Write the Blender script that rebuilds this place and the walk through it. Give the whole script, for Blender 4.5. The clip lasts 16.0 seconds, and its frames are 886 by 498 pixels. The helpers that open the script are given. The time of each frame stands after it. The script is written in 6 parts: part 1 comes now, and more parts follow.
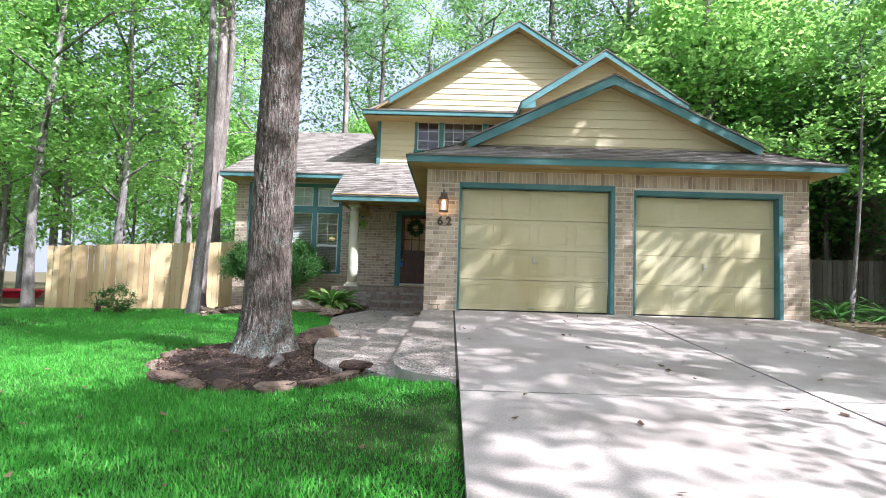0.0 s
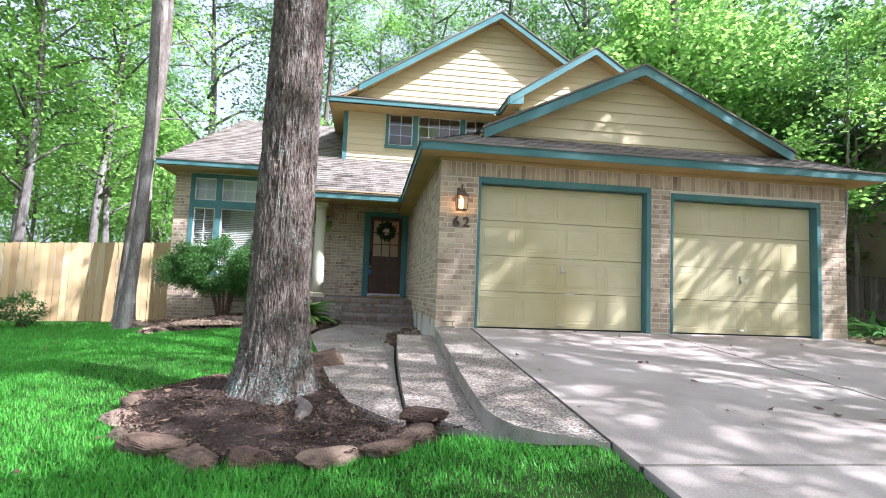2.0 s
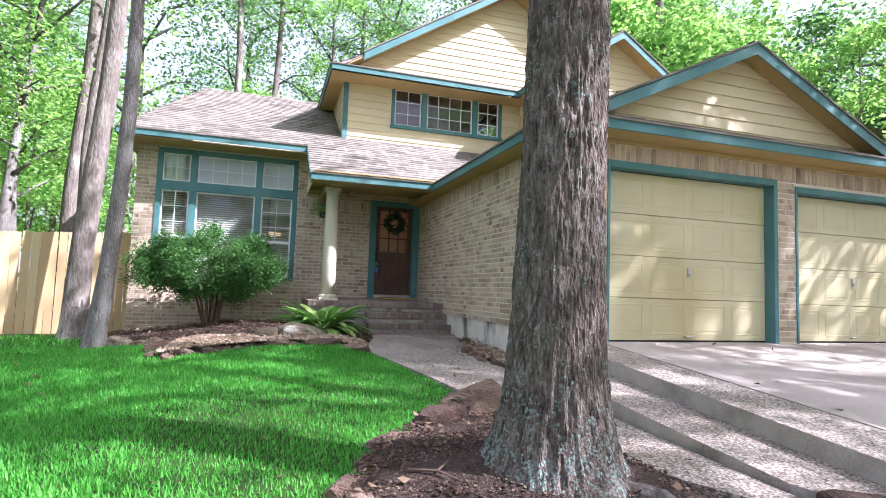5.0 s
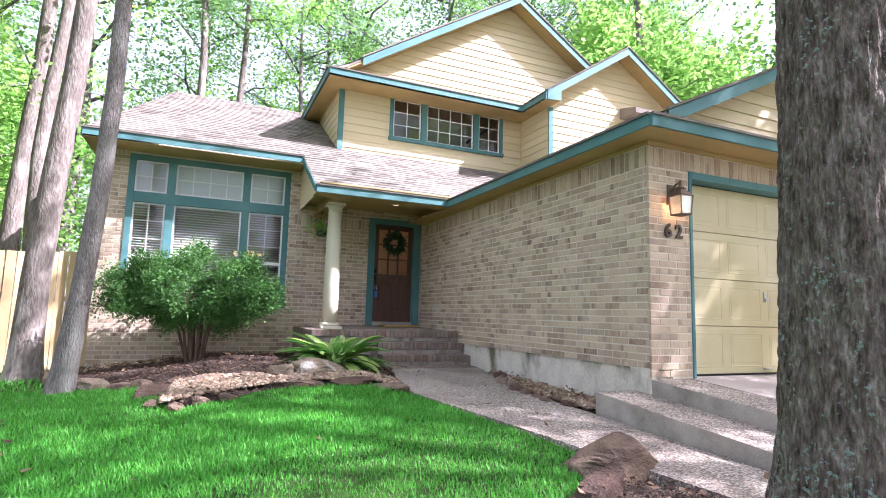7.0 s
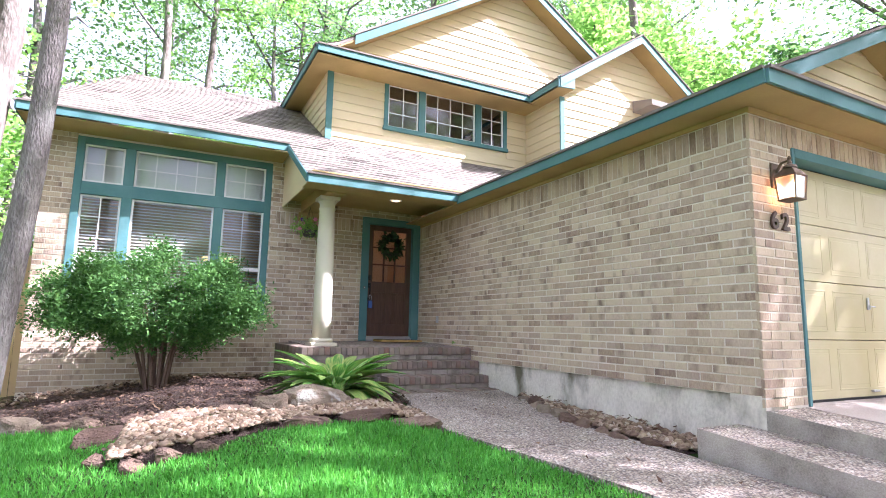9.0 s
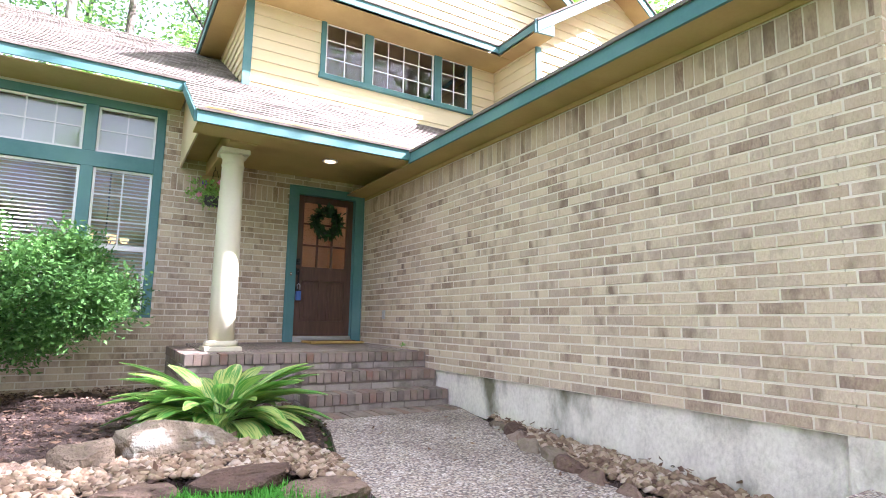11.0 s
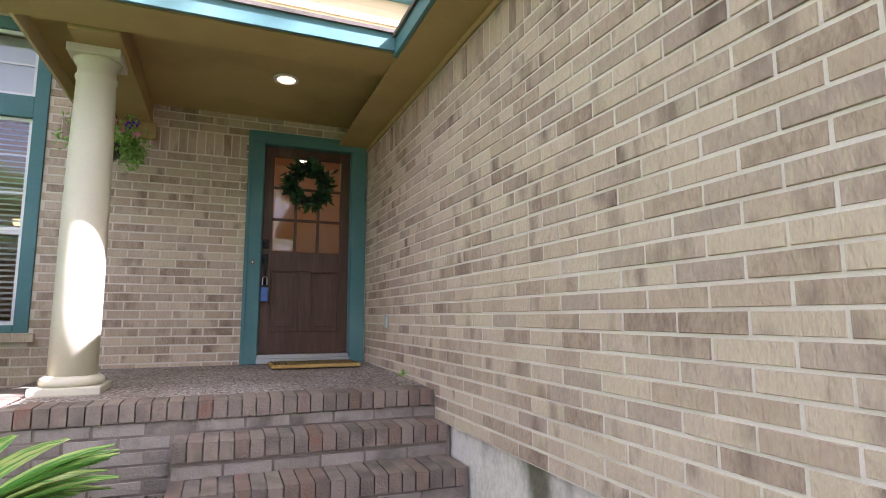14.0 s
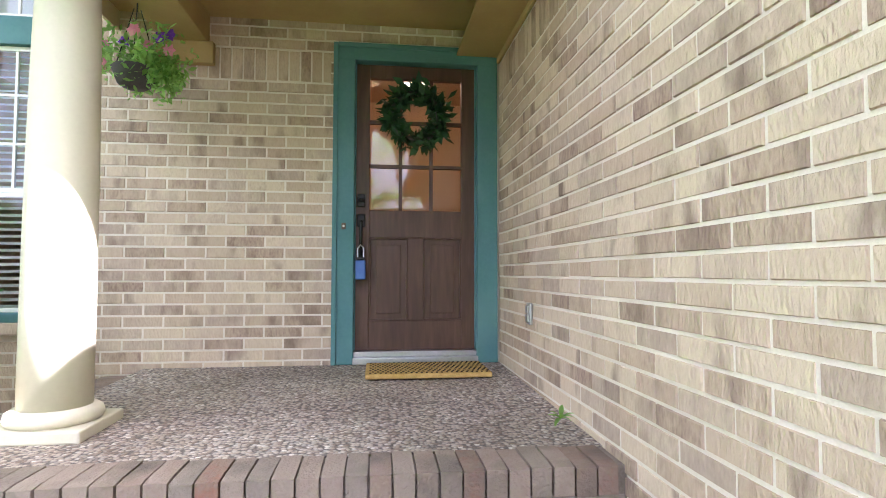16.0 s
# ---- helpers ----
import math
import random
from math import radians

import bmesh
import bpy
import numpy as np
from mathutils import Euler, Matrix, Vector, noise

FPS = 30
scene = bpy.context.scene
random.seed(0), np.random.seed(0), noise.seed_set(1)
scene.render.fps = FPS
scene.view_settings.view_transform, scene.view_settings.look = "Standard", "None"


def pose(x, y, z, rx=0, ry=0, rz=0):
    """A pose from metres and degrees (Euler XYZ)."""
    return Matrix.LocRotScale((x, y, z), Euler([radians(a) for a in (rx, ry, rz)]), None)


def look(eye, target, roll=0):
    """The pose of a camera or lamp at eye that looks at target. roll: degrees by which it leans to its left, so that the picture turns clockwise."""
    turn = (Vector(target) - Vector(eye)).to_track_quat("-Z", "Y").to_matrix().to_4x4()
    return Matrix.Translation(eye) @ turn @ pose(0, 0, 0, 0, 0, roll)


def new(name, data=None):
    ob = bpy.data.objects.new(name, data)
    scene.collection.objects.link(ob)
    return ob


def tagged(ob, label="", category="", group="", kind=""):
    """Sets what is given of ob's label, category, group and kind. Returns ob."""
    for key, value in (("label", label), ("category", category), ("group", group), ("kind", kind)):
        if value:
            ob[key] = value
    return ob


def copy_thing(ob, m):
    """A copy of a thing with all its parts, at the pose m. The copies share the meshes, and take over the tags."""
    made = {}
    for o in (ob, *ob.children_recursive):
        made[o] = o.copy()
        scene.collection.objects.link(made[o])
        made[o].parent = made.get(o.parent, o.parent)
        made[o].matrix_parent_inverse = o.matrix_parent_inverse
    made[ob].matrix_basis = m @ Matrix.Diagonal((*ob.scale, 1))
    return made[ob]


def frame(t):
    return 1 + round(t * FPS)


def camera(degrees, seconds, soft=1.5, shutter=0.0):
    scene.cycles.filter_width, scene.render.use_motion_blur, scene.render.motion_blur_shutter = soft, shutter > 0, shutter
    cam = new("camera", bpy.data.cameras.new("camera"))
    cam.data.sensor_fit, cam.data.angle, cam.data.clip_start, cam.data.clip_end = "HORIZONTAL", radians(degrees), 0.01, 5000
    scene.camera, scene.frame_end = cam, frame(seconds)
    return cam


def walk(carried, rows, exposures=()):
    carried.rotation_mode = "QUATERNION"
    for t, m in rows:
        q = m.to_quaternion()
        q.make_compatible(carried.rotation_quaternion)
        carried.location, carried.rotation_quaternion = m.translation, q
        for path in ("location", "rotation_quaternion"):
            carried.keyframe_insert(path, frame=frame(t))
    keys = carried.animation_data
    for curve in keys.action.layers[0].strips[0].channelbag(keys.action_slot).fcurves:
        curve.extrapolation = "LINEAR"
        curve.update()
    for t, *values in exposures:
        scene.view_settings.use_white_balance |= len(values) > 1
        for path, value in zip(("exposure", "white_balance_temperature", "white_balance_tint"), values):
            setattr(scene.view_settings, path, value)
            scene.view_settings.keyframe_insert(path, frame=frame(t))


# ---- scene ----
cam = camera(78.0, 16.0, soft=1.0)
PATH = [
    (0, (-0.003, -0.036, 1.265), (-0.028, 1.96, 1.388), 1.7),
    (0.5, (-0.34, 0.412, 1.32), (-0.366, 2.407, 1.46), 1.8),
    (1, (-0.734, 0.809, 1.32), (-0.742, 2.804, 1.464), 2.0),
    (1.5, (-1.024, 1.225, 1.327), (-0.971, 3.219, 1.474), 2.1),
    (2, (-1.376, 1.56, 1.29), (-1.117, 3.537, 1.45), 2.2),
    (2.5, (-1.728, 1.908, 1.287), (-1.271, 3.848, 1.453), 2.2),
    (3, (-2.148, 2.219, 1.282), (-1.587, 4.131, 1.451), 2.3),
    (3.5, (-2.571, 2.607, 1.283), (-1.984, 4.512, 1.449), 2.3),
    (4, (-2.96, 2.987, 1.316), (-2.372, 4.892, 1.473), 2.2),
    (4.5, (-3.376, 3.371, 1.309), (-2.774, 5.272, 1.463), 2.2),
    (4.7, (-3.525, 3.511, 1.327), (-2.92, 5.412, 1.476), 2.1),
    (6.8, (-4.532, 4.922, 1.39), (-3.788, 6.764, 1.624), 1.5),
    (7, (-4.603, 5.068, 1.388), (-3.81, 6.888, 1.626), 1.6),
    (7.5, (-4.695, 5.415, 1.396), (-3.839, 7.204, 1.654), 1.7),
    (8, (-4.783, 5.748, 1.393), (-3.921, 7.532, 1.668), 1.5),
    (8.2, (-4.795, 5.894, 1.381), (-3.931, 7.676, 1.663), 1.4),
    (10.3, (-4.033, 7.738, 1.426), (-3.07, 9.471, 1.694), 0.8),
    (10.5, (-3.912, 7.878, 1.413), (-2.945, 9.609, 1.677), 0.8),
    (11, (-3.623, 8.273, 1.429), (-2.595, 9.968, 1.695), 0.9),
    (11.5, (-3.256, 8.651, 1.443), (-2.19, 10.323, 1.705), 0.9),
    (12, (-2.938, 9.005, 1.462), (-1.844, 10.659, 1.723), 0.7),
    (12.5, (-2.646, 9.35, 1.486), (-1.546, 11.0, 1.749), 0.6),
    (13, (-2.297, 9.725, 1.533), (-1.274, 11.425, 1.781), 0.3),
    (13.5, (-1.998, 10.114, 1.539), (-1.13, 11.898, 1.789), 0.1),
    (14, (-1.736, 10.479, 1.551), (-1.0, 12.322, 1.8), -0.0),
    (14.5, (-1.572, 10.826, 1.61), (-0.989, 12.726, 1.829), -0.1),
    (15, (-1.453, 11.198, 1.665), (-0.953, 13.128, 1.811), -0.1),
    (15.5, (-1.333, 11.611, 1.692), (-0.987, 13.577, 1.803), -0.1),
    (16, (-1.287, 12.075, 1.741), (-1.044, 14.058, 1.831), 0.1),
]
walk(cam, [(t, look(eye, target, roll)) for t, eye, target, roll in PATH],
     exposures=[(0.0, 1.6, 5350, 20), (2.0, 1.65, 5350, 22), (3.0, 1.52, 5350, 24), (4.5, 1.75, 5350, 27), (7.0, 2.12, 5450, 33), (8.2, 2.25, 5450, 34), (11.0, 2.95, 5500, 34), (12.0, 2.6, 5550, 38), (13.0, 2.5, 5600, 40), (14.0, 2.75, 5600, 38), (16.0, 3.62, 5500, 31)])


# ---- light ----
SUN = Vector((1.6, -1.0, 1.88)).normalized()
world = bpy.data.worlds.new("sky")
scene.world = world
world.use_nodes = True
sky = world.node_tree.nodes.new("ShaderNodeTexSky")
sky.sky_type, sky.sun_disc = "NISHITA", False
sky.sun_elevation, sky.sun_rotation = math.asin(SUN.z), math.atan2(SUN.x, SUN.y)
sky.air_density, sky.dust_density, sky.ozone_density = 0.8, 9.0, 0.2
background = world.node_tree.nodes["Background"]
background.inputs["Strength"].default_value = 0.10
haze = world.node_tree.nodes.new("ShaderNodeMix")
haze.data_type = "RGBA"
haze.inputs[0].default_value = 0.6
haze.inputs[7].default_value = (4.6, 4.7, 4.8, 1)
world.node_tree.links.new(sky.outputs[0], haze.inputs[6])
world.node_tree.links.new(haze.outputs[2], background.inputs["Color"])
sun = new("sun", bpy.data.lights.new("sun", "SUN"))
sun.data.energy, sun.data.angle, sun.data.color = 5.0, radians(0.53), (1.0, 0.95, 0.86)
sun.matrix_world = look(SUN * 60, (0, 0, 0))


# ---- materials ----
def nodes_of(m):
    m.use_nodes = True
    return m.node_tree.nodes, m.node_tree.links, m.node_tree.nodes["Principled BSDF"]


def surf(name, stops, scale=6.0, fine=60.0, rough=0.7, bump=0.2, depth=0.01, mix=0.35, stretch=(1, 1, 1), metal=0.0,
         pieces=0.0, spec=0.4, stain=None, stain_scale=0.8, detail=4.0, stain_range=(0.48, 0.72)):
    """A procedural surface: a ramp over coarse and fine noise in world metres, bump from the fine noise.
    pieces: how far each separate piece shifts along the ramp. stain: a colour in large worn blotches."""
    m = bpy.data.materials.new(name)
    n, l, b = nodes_of(m)
    geo = n.new("ShaderNodeNewGeometry")
    mp = n.new("ShaderNodeMapping")
    mp.inputs["Scale"].default_value = stretch
    l.new(geo.outputs["Position"], mp.inputs["Vector"])
    big, small = n.new("ShaderNodeTexNoise"), n.new("ShaderNodeTexNoise")
    big.inputs["Scale"].default_value, small.inputs["Scale"].default_value = scale, fine
    big.inputs["Detail"].default_value, small.inputs["Detail"].default_value = detail, 3.0
    for x in (big, small):
        l.new(mp.outputs[0], x.inputs["Vector"])
    blend = n.new("ShaderNodeMix")
    blend.data_type = "FLOAT"
    blend.inputs[0].default_value = mix
    l.new(big.outputs["Fac"], blend.inputs[2])
    l.new(small.outputs["Fac"], blend.inputs[3])
    value = blend.outputs[0]
    if pieces:
        info = n.new("ShaderNodeObjectInfo")
        add, fract = n.new("ShaderNodeMath"), n.new("ShaderNodeMath")
        add.operation, fract.operation = "ADD", "FRACT"
        l.new(info.outputs["Random"], add.inputs[0])
        l.new(geo.outputs["Random Per Island"], add.inputs[1])
        l.new(add.outputs[0], fract.inputs[0])
        pm = n.new("ShaderNodeMix")
        pm.data_type = "FLOAT"
        pm.inputs[0].default_value = pieces
        l.new(value, pm.inputs[2])
        l.new(fract.outputs[0], pm.inputs[3])
        value = pm.outputs[0]
    ramp = n.new("ShaderNodeValToRGB")
    while len(ramp.color_ramp.elements) < len(stops):
        ramp.color_ramp.elements.new(0.5)
    for e, (p, c) in zip(ramp.color_ramp.elements, stops):
        e.position, e.color = p, (*c, 1)
    l.new(value, ramp.inputs[0])
    colour = ramp.outputs[0]
    if stain:
        sn, sr, sm = n.new("ShaderNodeTexNoise"), n.new("ShaderNodeValToRGB"), n.new("ShaderNodeMix")
        sn.inputs["Scale"].default_value, sn.inputs["Detail"].default_value = stain_scale, 6.0
        l.new(mp.outputs[0], sn.inputs["Vector"])
        if pieces:
            sn.noise_dimensions = "4D"
            far = n.new("ShaderNodeMath")
            far.operation = "MULTIPLY"
            far.inputs[1].default_value = 41.0
            l.new(fract.outputs[0], far.inputs[0])
            l.new(far.outputs[0], sn.inputs["W"])
        sr.color_ramp.elements[0].position, sr.color_ramp.elements[1].position = stain_range
        sm.data_type = "RGBA"
        l.new(sn.outputs["Fac"], sr.inputs[0])
        l.new(sr.outputs[0], sm.inputs[0])
        l.new(colour, sm.inputs[6])
        sm.inputs[7].default_value = (*stain, 1)
        colour = sm.outputs[2]
    l.new(colour, b.inputs["Base Color"])
    b.inputs["Roughness"].default_value, b.inputs["Metallic"].default_value = rough, metal
    b.inputs["Specular IOR Level"].default_value = spec
    if bump:
        bp = n.new("ShaderNodeBump")
        bp.inputs["Strength"].default_value, bp.inputs["Distance"].default_value = bump, depth
        l.new(small.outputs["Fac"], bp.inputs["Height"])
        l.new(bp.outputs[0], b.inputs["Normal"])
    return m


def pebbles(name, stops, size, bump=0.6):
    """Exposed aggregate: small rounded stones, each with its own colour, in a fine matrix."""
    m = bpy.data.materials.new(name)
    n, l, b = nodes_of(m)
    geo = n.new("ShaderNodeNewGeometry")
    cell = n.new("ShaderNodeTexVoronoi")
    cell.inputs["Scale"].default_value = 1 / size
    cell.inputs["Randomness"].default_value = 1.0
    big = n.new("ShaderNodeTexNoise")
    big.inputs["Scale"].default_value = 1.3
    l.new(geo.outputs["Position"], cell.inputs["Vector"])
    l.new(geo.outputs["Position"], big.inputs["Vector"])
    ramp = n.new("ShaderNodeValToRGB")
    while len(ramp.color_ramp.elements) < len(stops):
        ramp.color_ramp.elements.new(0.5)
    for e, (p, c) in zip(ramp.color_ramp.elements, stops):
        e.position, e.color = p, (*c, 1)
    sep = n.new("ShaderNodeSeparateColor")
    l.new(cell.outputs["Color"], sep.inputs[0])
    l.new(sep.outputs[0], ramp.inputs[0])
    dark = n.new("ShaderNodeMix")
    dark.data_type = "RGBA"
    gap = n.new("ShaderNodeMapRange")
    gap.inputs[1].default_value, gap.inputs[2].default_value = 0.45, 0.75
    l.new(cell.outputs["Distance"], gap.inputs[0])
    l.new(gap.outputs[0], dark.inputs[0])
    l.new(ramp.outputs[0], dark.inputs[6])
    dark.inputs[7].default_value = (0.13, 0.105, 0.09, 1)
    wear = n.new("ShaderNodeMix")
    wear.data_type, wear.blend_type = "RGBA", "MULTIPLY"
    wr = n.new("ShaderNodeValToRGB")
    wr.color_ramp.elements[0].color, wr.color_ramp.elements[1].color = (0.72, 0.7, 0.68, 1), (1, 1, 1, 1)
    wr.color_ramp.elements[0].position, wr.color_ramp.elements[1].position = 0.35, 0.6
    l.new(big.outputs["Fac"], wr.inputs[0])
    wear.inputs[0].default_value = 1.0
    l.new(dark.outputs[2], wear.inputs[6])
    l.new(wr.outputs[0], wear.inputs[7])
    l.new(wear.outputs[2], b.inputs["Base Color"])
    b.inputs["Roughness"].default_value = 0.75
    bp = n.new("ShaderNodeBump")
    bp.invert = True
    bp.inputs["Strength"].default_value, bp.inputs["Distance"].default_value = bump, size * 0.4
    l.new(cell.outputs["Distance"], bp.inputs["Height"])
    l.new(bp.outputs[0], b.inputs["Normal"])
    return m


def leaf(name, stops, glow=0.45, rough=0.45):
    """Leaves: a colour of its own for each leaf, and light that passes through."""
    m = bpy.data.materials.new(name)
    n, l, b = nodes_of(m)
    geo, info = n.new("ShaderNodeNewGeometry"), n.new("ShaderNodeObjectInfo")
    mixer = n.new("ShaderNodeMix")
    mixer.data_type = "FLOAT"
    mixer.inputs[0].default_value = 0.3
    l.new(geo.outputs["Random Per Island"], mixer.inputs[2])
    l.new(info.outputs["Random"], mixer.inputs[3])
    ramp = n.new("ShaderNodeValToRGB")
    while len(ramp.color_ramp.elements) < len(stops):
        ramp.color_ramp.elements.new(0.5)
    for e, (p, c) in zip(ramp.color_ramp.elements, stops):
        e.position, e.color = p, (*c, 1)
    l.new(mixer.outputs[0], ramp.inputs[0])
    l.new(ramp.outputs[0], b.inputs["Base Color"])
    b.inputs["Roughness"].default_value, b.inputs["Specular IOR Level"].default_value = rough, 0.3
    tr, add = n.new("ShaderNodeBsdfTranslucent"), n.new("ShaderNodeMixShader")
    hs = n.new("ShaderNodeHueSaturation")
    hs.inputs["Value"].default_value, hs.inputs["Hue"].default_value = 1.5, 0.485
    l.new(ramp.outputs[0], hs.inputs["Color"])
    l.new(hs.outputs[0], tr.inputs["Color"])
    add.inputs[0].default_value = glow
    l.new(b.outputs[0], add.inputs[1])
    l.new(tr.outputs[0], add.inputs[2])
    l.new(add.outputs[0], n["Material Output"].inputs["Surface"])
    return m


def glass(name, rough=0.02):
    m = bpy.data.materials.new(name)
    n, l, b = nodes_of(m)
    b.inputs["Base Color"].default_value = (0.92, 0.96, 0.95, 1)
    b.inputs["Roughness"].default_value, b.inputs["Transmission Weight"].default_value = rough, 1.0
    b.inputs["IOR"].default_value = 1.5
    return m


def lamp_glow(name, colour, strength):
    m = bpy.data.materials.new(name)
    n, l, b = nodes_of(m)
    b.inputs["Base Color"].default_value = (*colour, 1)
    b.inputs["Emission Color"].default_value, b.inputs["Emission Strength"].default_value = (*colour, 1), strength
    return m


BRICK = surf("buff brick", [(0.1, (0.18, 0.122, 0.09)), (0.2, (0.30, 0.216, 0.155)), (0.3, (0.445, 0.338, 0.234)), (0.44, (0.515, 0.405, 0.284)), (0.58, (0.595, 0.482, 0.337)), (0.7, (0.47, 0.368, 0.266)), (0.81, (0.378, 0.292, 0.217)), (0.93, (0.27, 0.197, 0.149))],
             scale=14, fine=85, rough=0.9, bump=1.0, depth=0.008, stretch=(1, 1, 0.4), pieces=0.55, mix=0.5, detail=9.0, spec=0.15, stain=(0.205, 0.146, 0.108), stain_scale=6.5, stain_range=(0.55, 0.72))
PORCH_FACE = surf("limy porch face brick", [(0.1, (0.17, 0.135, 0.11)), (0.35, (0.29, 0.245, 0.197)), (0.6, (0.38, 0.33, 0.27)), (0.9, (0.25, 0.215, 0.175))],
                  scale=12, fine=80, rough=0.92, bump=0.7, depth=0.006, pieces=0.4, spec=0.2, stain=(0.13, 0.11, 0.082), stain_scale=5.0, stain_range=(0.5, 0.72))
PAVER = surf("porch brick", [(0.1, (0.27, 0.105, 0.062)), (0.25, (0.225, 0.155, 0.115)), (0.5, (0.285, 0.225, 0.172)), (0.75, (0.235, 0.193, 0.15)), (0.95, (0.15, 0.122, 0.096))],
             scale=14, fine=80, rough=0.9, bump=0.8, depth=0.008, pieces=0.55, spec=0.2, stain=(0.12, 0.10, 0.078), stain_scale=4.0, stain_range=(0.48, 0.72))
MORTAR = surf("mortar", [(0.3, (0.60, 0.535, 0.42)), (0.7, (0.74, 0.67, 0.55))], scale=4, fine=120, rough=0.95, bump=0.5, depth=0.004, spec=0.1)
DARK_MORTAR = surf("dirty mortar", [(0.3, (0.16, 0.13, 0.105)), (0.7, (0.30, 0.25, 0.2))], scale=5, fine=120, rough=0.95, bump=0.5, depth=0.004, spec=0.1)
CREAM = surf("cream house paint", [(0.3, (0.62, 0.52, 0.305)), (0.7, (0.68, 0.58, 0.36))], scale=1.5, fine=40, rough=0.55, bump=0.12, depth=0.004, stretch=(0.3, 0.3, 1), pieces=0.2, stain=(0.57, 0.465, 0.255), stain_scale=1.4)
# soffits, porch ceiling and beams: a darker, more saturated ochre than the cream siding
SOFFIT = surf("ochre soffit tone", [(0.3, (0.40, 0.288, 0.112)), (0.7, (0.46, 0.338, 0.142))], scale=1.8, fine=40, rough=0.7, bump=0.12, depth=0.004, stain=(0.34, 0.24, 0.095), stain_scale=1.3, spec=0.2)
GARAGE = surf("garage door paint", [(0.3, (0.53, 0.47, 0.27)), (0.7, (0.585, 0.525, 0.315))], scale=1.2, fine=30, rough=0.5, bump=0.08, depth=0.003, stain=(0.47, 0.40, 0.2), stain_scale=0.9)
IVORY = surf("ivory column paint", [(0.3, (0.54, 0.50, 0.36)), (0.7, (0.60, 0.56, 0.41))], scale=3, fine=50, rough=0.5, bump=0.1, depth=0.003)
TEAL = surf("teal trim paint", [(0.3, (0.066, 0.168, 0.168)), (0.7, (0.094, 0.21, 0.205))], scale=2, fine=45, rough=0.6, bump=0.12, depth=0.003, stain=(0.125, 0.245, 0.235), stain_scale=1.4, spec=0.25)
WHITE = surf("white window paint", [(0.3, (0.76, 0.74, 0.68)), (0.7, (0.82, 0.8, 0.75))], scale=3, fine=50, rough=0.45, bump=0.05)
BLIND = surf("white blind slats", [(0.3, (0.62, 0.61, 0.56)), (0.7, (0.68, 0.67, 0.62))], scale=3, fine=50, rough=0.5, bump=0.0)
SHINGLE = surf("brown asphalt shingle", [(0.0, (0.075, 0.062, 0.052)), (0.35, (0.14, 0.12, 0.10)), (0.7, (0.22, 0.192, 0.162)), (1.0, (0.31, 0.275, 0.235))], scale=3, fine=160, rough=0.95, bump=0.6, depth=0.004, pieces=0.45, mix=0.5, spec=0.15, stain=(0.26, 0.235, 0.2), stain_scale=0.7)
CONCRETE = surf("driveway concrete", [(0.28, (0.26, 0.212, 0.178)), (0.42, (0.395, 0.335, 0.285)), (0.58, (0.485, 0.42, 0.36)), (0.75, (0.57, 0.505, 0.44))], scale=1.6, fine=85, rough=0.9, bump=0.6, depth=0.004, mix=0.5, stain=(0.33, 0.275, 0.232), stain_scale=0.9, spec=0.2, detail=8)
CURB = surf("weathered kerb concrete", [(0.3, (0.19, 0.165, 0.135)), (0.5, (0.36, 0.32, 0.265)), (0.72, (0.50, 0.455, 0.385))], scale=4, fine=90, rough=0.95, bump=0.6, depth=0.006, spec=0.1)
FOUNDATION = surf("foundation cement", [(0.3, (0.52, 0.47, 0.38)), (0.5, (0.67, 0.615, 0.51)), (0.7, (0.76, 0.71, 0.60))], scale=6, fine=40, rough=0.95, bump=0.9, depth=0.01, stain=(0.15, 0.14, 0.09), stain_scale=2.1, stain_range=(0.49, 0.63), spec=0.1, stretch=(1, 1, 0.6), detail=10, mix=0.5)
AGGREGATE = pebbles("exposed aggregate", [(0.0, (0.20, 0.14, 0.10)), (0.3, (0.40, 0.325, 0.248)), (0.6, (0.54, 0.465, 0.372)), (0.85, (0.33, 0.29, 0.248)), (1.0, (0.74, 0.685, 0.585))], 0.017)
JOINT_DIRT = surf("joint dirt", [(0.3, (0.03, 0.026, 0.022)), (0.7, (0.08, 0.07, 0.058))], scale=6, fine=60, rough=1, bump=0.3, spec=0.1)
SOIL = surf("lawn soil", [(0.3, (0.016, 0.034, 0.008)), (0.7, (0.04, 0.075, 0.016))], scale=2, fine=30, rough=1, bump=0.4, spec=0.1)
LITTER = surf("forest floor", [(0.25, (0.05, 0.075, 0.02)), (0.5, (0.10, 0.085, 0.045)), (0.7, (0.19, 0.14, 0.09))], scale=0.6, fine=14, rough=1, bump=0.5, depth=0.03, spec=0.1)
MULCH = surf("dark mulch", [(0.25, (0.028, 0.019, 0.016)), (0.5, (0.07, 0.05, 0.04)), (0.75, (0.15, 0.115, 0.092))], scale=26, fine=95, rough=1, bump=1.0, depth=0.02, mix=0.6, spec=0.1, detail=8)
CHIP = surf("bark chips", [(0.0, (0.03, 0.021, 0.016)), (0.6, (0.085, 0.056, 0.04)), (1.0, (0.205, 0.15, 0.108))], scale=9, fine=80, rough=1, bump=0.4, pieces=0.8, spec=0.1)
